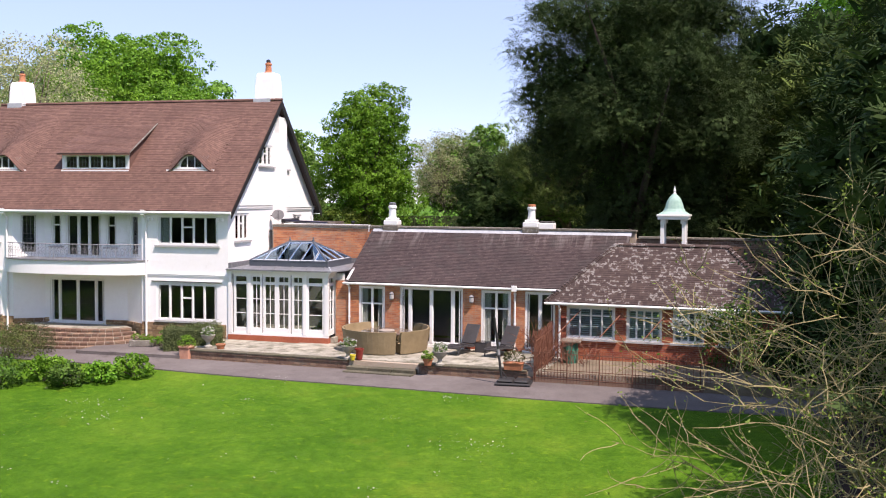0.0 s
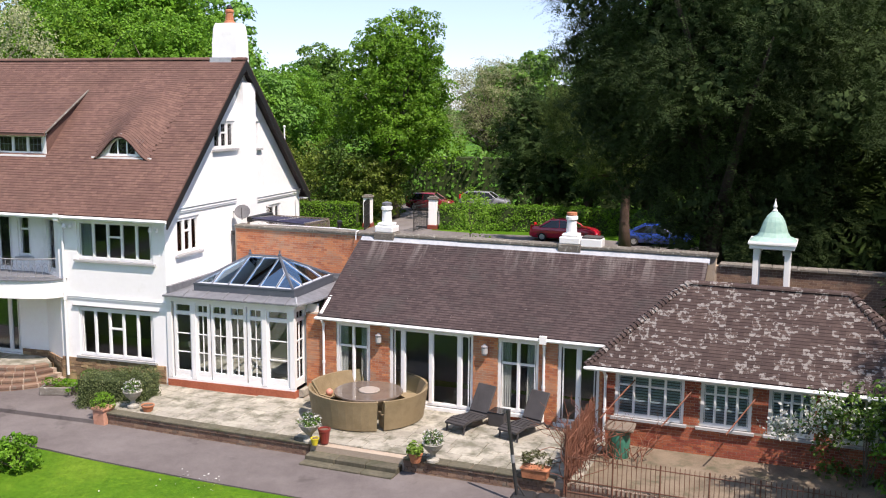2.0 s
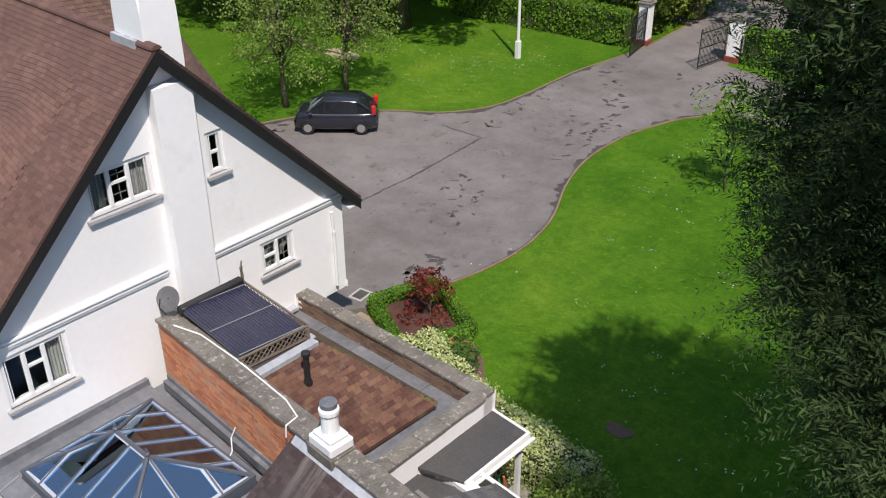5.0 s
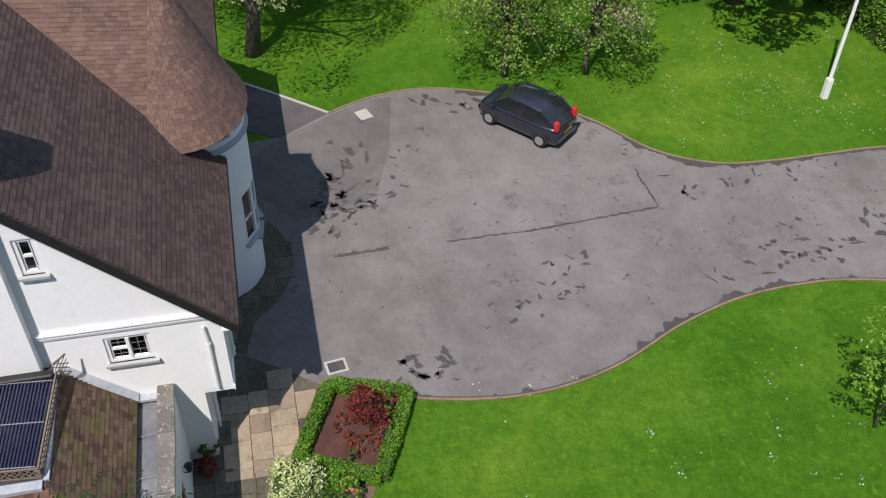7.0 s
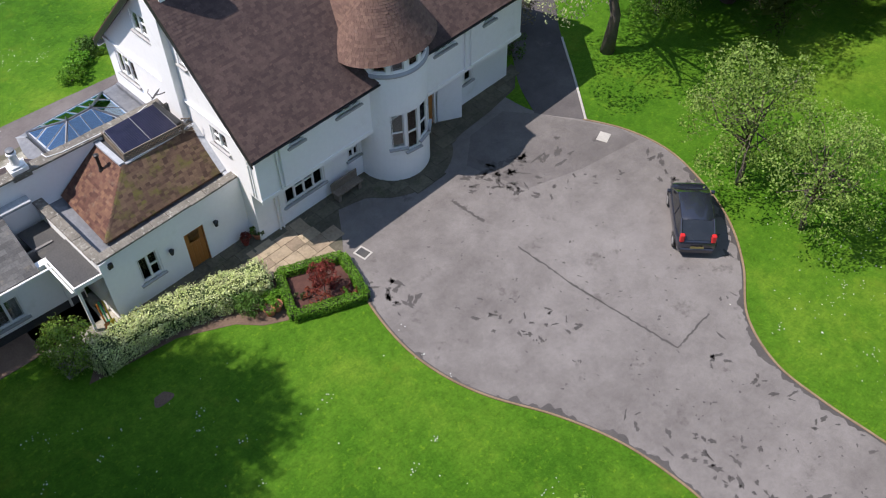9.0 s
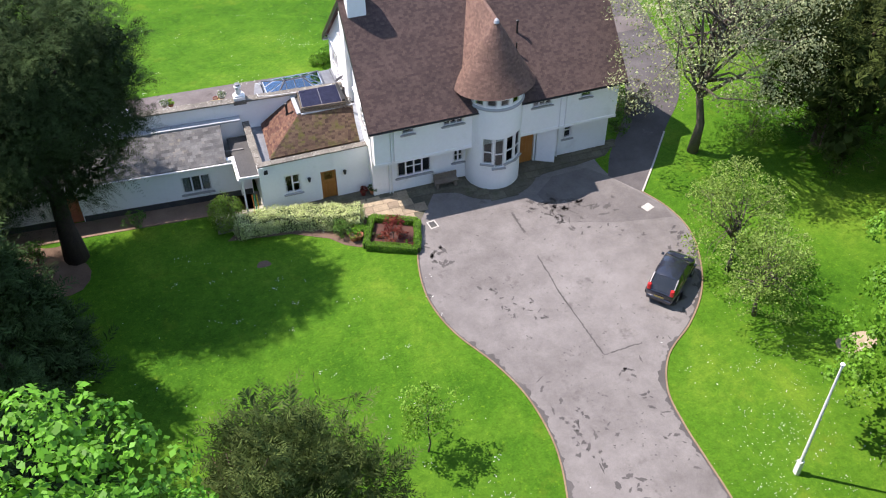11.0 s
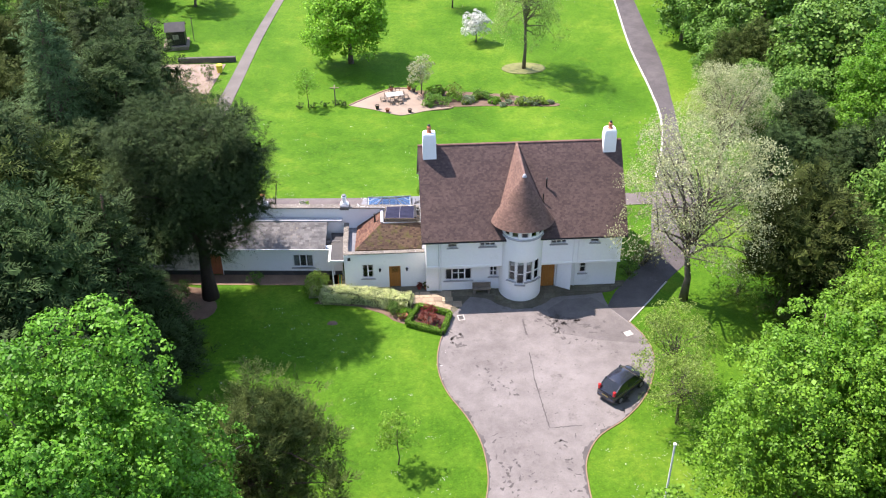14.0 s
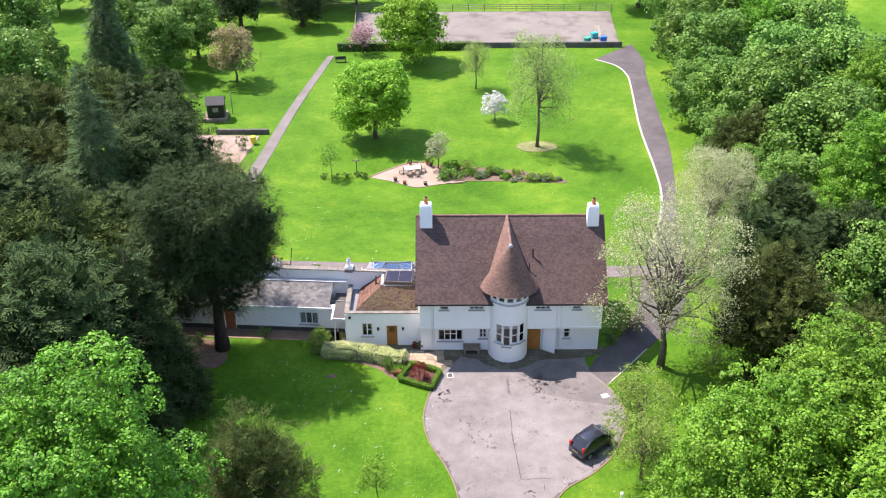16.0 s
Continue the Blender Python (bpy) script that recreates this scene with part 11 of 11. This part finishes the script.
# white flowers in the grass
def daisies():
    rng = np.random.default_rng(9)
    spots = []
    for cx, cy, s, n in ((c0, c1, c2, int(c3 * 0.5)) for c0, c1, c2, c3 in ((-0.2, -9.6, 0.45, 60), (0.9, -11.2, 0.5, 60), (12.9, -11.3, 0.6, 90), (4.7, -5.95, 0.4, 60), (11.6, -6.9, 0.3, 40), (-13.0, 31.0, 1.1, 260), (-15.5, 29.5, 1.5, 160), (-11.2, 33.5, 0.8, 120), (-18, 24.0, 2.2, 90), (-14.8, 26.8, 1.2, 140), (8.5, 14.0, 3.0, 50), (3.0, 30.5, 2.5, 120), (9.0, 31.0, 2.0, 60), (-20, -24, 3, 160), (-22, -60, 4, 260), (-16.5, -2, 2.0, 70), (0, -20, 9, 160), (12, 22, 4, 80))):
        p = np.stack([cx + rng.normal(0, s * 1.3, n), cy + rng.normal(0, s * 0.7, n)], 1)
        spots.append(p)
    for x0, x1, y0, y1, n in ((-1.0, 10.0, 16.0, 30.0, 34), (3.0, 13.0, 10.5, 16.0, 12), (-22.0, -10.5, 26.0, 37.0, 40), (-2.0, 20.0, -24.0, -8.0, 26)):
        for _ in range(n):
            k = int(rng.integers(2, 9))
            spots.append(np.column_stack([rng.uniform(x0, x1) + rng.normal(0, 0.16, k), rng.uniform(y0, y1) + rng.normal(0, 0.09, k)]))
    p = np.concatenate(spots)
    z = np.array([ground_z(x, y) for x, y in p]) + 0.05
    c = np.column_stack([p, z])
    ob = new("daisies", mesh_quads("daisies", leaf_quads(rng, c, np.tile((0, 0, 1.0), (len(c), 1)), 0.055, 0.9, 0, 0.25), BLOSSOM))
    tagged(ob, "scattered white daisies in the grass", "flowers", kind="stuff")


daisies()

# ---------------------------------------------------------------- the bare-twigged tree beside the camera's start
def twig_tree(x, y, h, seed, label, leaf, nleaf):
    rr = random.Random(seed)
    ob = thing("tree", label, "tree", pose(x, y, ground_z(x, y)))
    bm = bmesh.new()
    tips = []

    def grow(p, d, L, rad, lvl):
        pts, rads = [p], [rad]
        n = 5
        for k in range(n):
            d = (d + Vector((rr.uniform(-1, 1), rr.uniform(-1, 1), rr.uniform(-0.7, 0.75))) * 0.3).normalized()
            pts.append(pts[-1] + d * L / n)
            rads.append(rad * (1 - 0.7 * (k + 1) / n))
        tube(bm, pts, rads, 5 if lvl < 2 else 3)
        if lvl >= 2:
            tips.extend(pts[1:])
        if lvl < 4:
            for _ in range((5, 6, 4, 3)[lvl]):
                t = rr.uniform(0.3, 1.0)
                i = min(int(t * n), n - 1)
                q = pts[i].lerp(pts[i + 1], t * n - i)
                nd = (d * 0.55 + Vector((rr.uniform(-1, 1), rr.uniform(-1, 1), rr.uniform(-0.45, 0.8)))).normalized()
                grow(q, nd, L * rr.uniform(0.55, 0.82), max(rads[i] * 0.62, 0.011), lvl + 1)
    for k in range(6):
        a = k * 1.05 + rr.uniform(-0.3, 0.3)
        grow(Vector((0, 0, -0.1)), Vector((math.cos(a) * 0.55, math.sin(a) * 0.55, 1)).normalized(), h * rr.uniform(0.42, 0.55), 0.07, 0)
    part("branchwork", bm, surface("lichened_twig", (0.19, 0.155, 0.07), (0.34, 0.29, 0.15), 0.95, 3, 20, 0.5), ob)
    rng = np.random.default_rng(seed)
    c = np.array([tuple(t) for t in tips])
    c = np.repeat(c[rng.random(len(c)) < 0.3], nleaf, 0)
    c = c + rng.normal(0, 0.05, c.shape)
    leaf_object("foliage", leaf_quads(rng, c, np.tile((0, 0, 0.6), (len(c), 1)), 0.065), leaf, ob, "first small leaves")
    return ob


twig_tree(23.9, -20.6, 9.3, 4, "sprawling twiggy fruit tree in first leaf", LIGHTLEAF, 3)

# dark growth at the end of the outbuilding and beside the lawn
for i, (x, y, r, h) in enumerate([(23.6, -1.2, 1.7, 3.2), (23.8, 1.8, 2.0, 4.4), (22.6, -3.4, 1.2, 2.0), (25.0, -4.6, 1.6, 3.0)]):
    shrub(x, y, r, h, YEWLEAF, "dark evergreen bush beside the lawn", 0.16, 4200, 110 + i, group="dark bushes")
pot = thing("plant_pot", "terracotta pot of leaves beside the box hedge", "plant pot", pose(1.75, 12.2, 0.0), group="front pots")
bm = bmesh.new()
lathe(bm, [(0.13, 0), (0.2, 0.3), (0.23, 0.33), (0.23, 0.38), (0.18, 0.38)], 16)
part("pot", bm, TERRACOTTA, pot)
can_ = thing("watering_can", "pale green watering can by the annex wall", "watering can", pose(5.6, 8.75, 0.03))
bm = bmesh.new()
lathe(bm, [(0.14, 0), (0.15, 0.05), (0.14, 0.24), (0.09, 0.28)], 14)
part("body", bm, surface("pale_green_plastic", (0.2, 0.4, 0.3), (0.28, 0.5, 0.38), 0.4, 3, 20, 0.0), can_)
bm = bmesh.new()
tube(bm, [(0.12, 0, 0.06), (0.28, 0, 0.22), (0.34, 0, 0.32)], [0.03, 0.022, 0.03], 7)
part("spout", bm, bpy.data.materials["pale_green_plastic"], can_)
bm = bmesh.new()
tube(bm, [(-0.14, 0, 0.06), (-0.22, 0, 0.2), (-0.1, 0, 0.36), (0.06, 0, 0.28)], 0.014, 6)
part("handle", bm, bpy.data.materials["pale_green_plastic"], can_)
# loose cable along the spine wall's coping and down to the roof
cab = thing("cable", "loose white cable along the weathered coping", "cable")
bm = bmesh.new()
tube(bm, [MW @ Vector(p) for p in ((-4.6, PAR_V + 0.1, 4.73), (-3.9, PAR_V + 0.33, 4.73), (-2.6, PAR_V + 0.38, 4.73), (-1.6, PAR_V + 0.36, 4.73), (-0.9, PAR_V + 0.34, 4.73), (-0.35, PAR_V + 0.2, 4.73), (-0.3, PAR_V - 0.1, 4.72), (-0.3, PAR_V - 0.12, 4.45))], 0.018, 6)
part("run", bm, PAINT, cab)
bm = bmesh.new()
tube(bm, [MW @ Vector(p) for p in ((-2.3, PAR_V - 0.05, 3.4), (-2.35, PAR_V - 0.15, 3.15), (-2.1, PAR_V - 0.3, 3.05), (-2.0, PAR_V - 0.45, 3.02))], 0.014, 6)
part("tail", bm, PAINT, cab)
# twin security lights under the eaves
for x, y, a in ((-0.3, -0.18, 0), (-3.55, -0.18, 0), (-2.2, YN1 + 0.12, 180)):
    sl = thing("security_light", "small white twin security light under the eaves", "lamp", pose(x, y, 4.98, 0, 0, a), group="security lights")
    bm = bmesh.new()
    bevelled(bm, -0.06, 0.06, 0.08, 0.18, -0.05, 0.05, 0.01)
    part("bracket", bm, PAINT, sl)
    for sx in (-0.11, 0.11):
        bm = bmesh.new()
        lathe(bm, [(0.04, -0.08), (0.07, -0.04), (0.06, 0.05), (0.03, 0.08)], 10, (sx, 0, -0.02))
        part("head", bm, PAINT, sl)

rf = thing("roof_flue", "thin black flue pipe on the tiled roof", "flue")
bm = bmesh.new()
tube(bm, [(-9.07, 7.42, 7.8), (-9.07, 7.42, 8.75)], 0.055, 8)
part("pipe", bm, IRON, rf)
bm = bmesh.new()
lathe(bm, [(0.06, 0.0), (0.09, 0.03), (0.09, 0.1), (0.03, 0.14)], 10, (-9.07, 7.42, 8.72))
part("cap", bm, IRON, rf)

# ---------------------------------------------------------------- far garden, arena, woods
arena = thing("riding_arena", "grey sand riding arena with post and rail fence", "arena", kind="structure")
bm = bmesh.new()
prism(bm, [(13.4, -93.5), (12.2, -75.2), (-29.6, -75.2), (-30.6, -93.5)], -2.9, -2.52)
part("sand", bm, surface("arena_sand", (0.125, 0.112, 0.097), (0.2, 0.183, 0.162), 0.95, 0.12, 12, 0.4, 60, stain=(0.1, 0.088, 0.076), stain_scale=0.25, stain_at=(0.5, 0.66)), arena)
gw = thing("garden_wall", "low dark garden wall at the lawn's end", "wall")
bm = bmesh.new()
bevelled(bm, -29.8, 14.8, -74.9, -74.5, -2.8, -1.75, 0.04)
part("wall_body", bm, surface("dark_stone_wall", (0.06, 0.055, 0.05), (0.13, 0.12, 0.11), 0.95, 1.0, 8, 0.6, 12, dist=0.05), gw)


def fence(a, b, posts, label, z=-2.55, h=1.2, mat=None):
    f = thing("fence", label, "fence", group="paddock fences")
    a, b = Vector((*a, z)), Vector((*b, z))
    for k in range(posts + 1):
        p = a.lerp(b, k / posts)
        bm = bmesh.new()
        box(bm, p.x - 0.06, p.x + 0.06, p.y - 0.06, p.y + 0.06, z - 0.2, z + h)
        part("post", bm, mat or TIMBER, f)
    for t in (0.4, 0.75, 1.1):
        bm = bmesh.new()
        tube(bm, [a + Vector((0, 0, t)), b + Vector((0, 0, t))], 0.05, 4)
        part("rail", bm, mat or TIMBER, f)


fence((13.5, -94), (-31, -94), 16, "brown post and rail fence behind the arena")
fence((13.6, -94), (12.6, -75.5), 7, "brown post and rail fence beside the arena")
fence((60, -98), (14, -97), 16, "brown post and rail fence along the paddock")
for i, (x, y, c) in enumerate(((-27.2, -77.0, (0.02, 0.12, 0.4)), (-26.0, -79.0, (0.02, 0.3, 0.32)), (-24.6, -76.6, (0.02, 0.28, 0.2)))):
    bn = thing("plastic_bin", "coloured plastic bin at the arena's edge", "bin", pose(x, y, -2.52, 0, 0, 20 * i), group="arena bins")
    bm = bmesh.new()
    bevelled(bm, -0.5, 0.5, -0.4, 0.4, 0, 0.8, 0.06)
    part("tub", bm, surface("bin_plastic_%s" % "abc"[i], c, tuple(v * 1.2 for v in c), 0.4, 2, 10, 0.0), bn)
    bm = bmesh.new()
    bevelled(bm, -0.54, 0.54, -0.44, 0.44, 0.8, 0.88, 0.03)
    part("lid", bm, bpy.data.materials["bin_plastic_%s" % "abc"[i]], bn)
jp = thing("jump_pole", "pale timber poles stacked on the arena", "poles", pose(-27.5, -82, -2.5))
for k in range(3):
    bm = bmesh.new()
    tube(bm, [(k * 0.25, -3, 0.06), (k * 0.25 + 0.3, 4, 0.06)], 0.06, 8)
    part("pole", bm, PAVING, jp)
# garden shed and vegetable beds east of the walk
shed = thing("shed", "small black timber shed with a pitched roof", "shed", pose(28.4, -46.5, -2.6, 0, 0, 6))
for k in range(10):
    for y in (-1.0, 0.97):
        bm = bmesh.new()
        box(bm, -1.1 + k * 0.22, -1.1 + k * 0.22 + 0.21, y, y + 0.03, 0.5, 2.4)
        part("board", bm, BLACKPAINT, shed)
for k in range(9):
    for x in (-1.1, 1.07):
        bm = bmesh.new()
        box(bm, x, x + 0.03, -1.0 + k * 0.22, -1.0 + k * 0.22 + 0.21, 0.5, 2.4 + 0.5 * (1 - abs(-0.9 + k * 0.22)))
        part("board", bm, BLACKPAINT, shed)
bm = bmesh.new()
bevelled(bm, -1.4, 1.6, -1.6, 1.4, 0, 0.5, 0.03)
part("deck", bm, TIMBER, shed)
for s in (1, -1):
    slab_roof(shed, "roof", [Vector((-1.25, s * 1.2, 2.35)), Vector((1.25, s * 1.2, 2.35)), Vector((1.25, 0, 3.15)), Vector((-1.25, 0, 3.15))], 0.06, FELT)
bm = bmesh.new()
box(bm, -0.35, 0.35, 1.0, 1.02, 1.3, 1.9)
part("window", bm, PAVING, shed, "pale window board")
bm = bmesh.new()
tube(bm, [(-1.9, -1.4, 0), (-1.9, -1.4, 3.0)], 0.05, 6)
part("post", bm, TIMBER, shed)
kb = thing("kitchen_garden", "bare vegetable bed within low dark walls", "vegetable bed")
bm = bmesh.new()
prism(bm, [(21.8, -40.6), (30.0, -41.0), (30.5, -33.0), (22.8, -32.5)], -2.8, -2.53)
part("soil", bm, surface("pale_stony_soil", (0.2, 0.15, 0.12), (0.32, 0.25, 0.2), 1.0, 1.0, 15, 0.7, 25), kb)
bm = bmesh.new()
bevelled(bm, 20.7, 27.5, -41.6, -41.2, -2.7, -1.95, 0.03)
part("low_wall", bm, bpy.data.materials["dark_stone_wall"], kb)
yb_ = thing("yellow_tub", "yellow plastic tub beside the path", "tub", pose(22.2, -38.3, -2.53))
bm = bmesh.new()
lathe(bm, [(0.3, 0), (0.36, 0.5), (0.4, 0.9), (0.36, 0.95)], 14)
part("tub", bm, YELLOW, yb_)
shrub(23.2, -36.4, 0.8, 2.2, SHRUBLEAF, "clipped green cone by the kitchen garden", 0.14, 800, 80)
for i, (x, y) in enumerate(((24.5, -31.0), (26.5, -29.5), (23.8, -28.8), (28.5, -31.5))):
    shrub(x, y, 1.4, 2.2, LIGHTLEAF if i % 2 else SHRUBLEAF, "light green bush at the edge of the wood", 0.2, 900, 81 + i, group="wood-edge bushes")
rc = thing("garden_bench", "small dark bench at the lawn's end", "bench", pose(14.0, -68.4, ground_z(14, -68), 0, 0, 10))
bm = bmesh.new()
bevelled(bm, -0.8, 0.8, -0.25, 0.25, 0.4, 0.46, 0.02)
part("seat", bm, IRON, rc)
bm = bmesh.new()
bevelled(bm, -0.8, 0.8, 0.22, 0.27, 0.5, 0.95, 0.02)
part("backrest", bm, IRON, rc)
for x in (-0.7, 0.7):
    bm = bmesh.new()
    bevelled(bm, x - 0.04, x + 0.04, -0.22, 0.24, 0, 0.4, 0.01)
    part("leg", bm, IRON, rc)
brb = thing("birch_bed", "round soil bed at the foot of the birch", "flower bed")
bm = bmesh.new()
prism(bm, [(-13.4 + 2.6 * math.cos(t), -37.0 + 1.6 * math.sin(t)) for t in np.linspace(0, 6.1, 20)], -2.8, -2.55)
part("soil", bm, surface("grassy_soil", (0.13, 0.15, 0.05), (0.22, 0.22, 0.09), 1.0, 2, 15, 0.6, 30), brb)
hedge([(14.9, -73.6), (5, -73.8), (-6, -73.8)], 0.8, 0, 1.2, WOODLEAF, "rough dark hedge before the arena", 0.2, 60, 90, 0.2)
# rough growth on the far side of the road
hedge([(-60, 61.5), (-30, 59.5), (-8, 58.2), (14, 59.2), (40, 61)], 2.2, 0, 4.2, WOODLEAF, "tall rough hedge across the road", 0.42, 13, 92, 0.5)
hedge([(21.5, 40.0), (23.5, 33.5), (24.5, 28.5)], 1.6, 0, 3.0, YEWLEAF, "dark evergreen hedge at the end of the drive", 0.3, 26, 93, 0.4)
# woods round about
far = [(-44, 63, "lime"), (-36, 61, "wood"), (-25, 60, "lime"), (-52, 60, "lime"), (-40, 62, "wood"), (-28, 64, "wood"), (-16, 66, "chestnut_mid"), (-4, 68, "wood"), (8, 66, "wood"), (20, 62, "yewlow"), (30, 63, "yewlow"), (40, 64, "wood"), (-48, 40, "wood"), (-50, 22, "wood"), (-53, 2, "wood"), (-53, -12, "wood"), (-50, -36, "wood"), (-50, -52, "wood"), (-46, -68, "wood"), (-40, -80, "wood"), (-36, -96, "wood"), (50, 38, "yewlow"), (52, 16, "wood"), (54, -8, "wood"), (50, -24, "olive"), (44, -30, "olive"), (52, -40, "wood"), (58, -58, "wood"), (12, 62, "yewlow"), (19, 47.5, "yewlow"), (23, 47, "yewlow"), (-22, 46.5, "wood"), (-34, 46, "lime"), (31, 44, "yewlow"), (25, -98, "wood"), (40, -100, "yewlow"), (55, -104, "wood")]
rr = random.Random(4)
for i, (x, y, k) in enumerate(far):
    plant(k, x, y, "tall tree in the surrounding wood", rr.uniform(0.9, 1.1) * (1.3 if x < -30 and y > 44 else 0.85 if x < -15 and y > 44 else 1.0), rr.uniform(0, 360), group="surrounding wood")
for i in range(9):
    plant(rr.choice(["wood", "wood", "yewlow", "chestnut_mid"]), 14 + i * 6.5, -97 + rr.uniform(-5, 5), "tall tree behind the arena", rr.uniform(0.65, 0.85), rr.uniform(0, 360), group="arena trees")
for i in range(26):
    x = -120 + i * 10 + rr.uniform(-3, 3)
    plant(rr.choice(["wood", "wood", "lime", "yewlow"]), x, -118 + rr.uniform(-6, 6), "tall tree on the far field's edge", rr.uniform(0.8, 1.15), rr.uniform(0, 360), group="far trees")
for i in range(30):
    a = radians(-20 + i * 7.5)
    plant(rr.choice(["wood", "wood", "chestnut_mid", "lime"]), 100 * math.cos(a), 10 + 105 * math.sin(a), "tall tree on the skyline", rr.uniform(0.9, 1.2), rr.uniform(0, 360), group="skyline trees")

WEATHERWOOD = surface("weathered_board", (0.12, 0.11, 0.1), (0.2, 0.185, 0.17), 0.9, 1.5, 18, 0.4)
PALEROOF = surface("pale_sheet_roof", (0.42, 0.46, 0.5), (0.55, 0.58, 0.62), 0.6, 1.0, 15, 0.2)
# small pale-roofed shed among the conifers east of the front lawn
shd = thing("garden_shed", "small grey shed with a pale pitched roof", "shed", pose(26.2, 12.4, 0, 0, 0, -12))
bm = bmesh.new()
box(bm, -1.5, 1.5, -1.0, 1.0, -0.1, 1.9)
part("wall", bm, WEATHERWOOD, shd)
for sy in (-1, 1):
    bm = bmesh.new()
    v = [bm.verts.new(p) for p in ((-1.7, sy * 1.2, 1.82), (1.7, sy * 1.2, 1.82), (1.7, 0, 2.45), (-1.7, 0, 2.45))]
    bm.faces.new(v)
    r = bmesh.ops.extrude_face_region(bm, geom=bm.faces[:])
    for w_ in r["geom"]:
        if isinstance(w_, bmesh.types.BMVert):
            w_.co.z += 0.05
    bmesh.ops.recalc_face_normals(bm, faces=bm.faces[:])
    part("roof", bm, PALEROOF, shd)
bm = bmesh.new()
bevelled(bm, -0.4, 0.4, 1.0, 1.04, 0.0, 1.75, 0.01)
part("door", bm, WEATHERWOOD, shd)
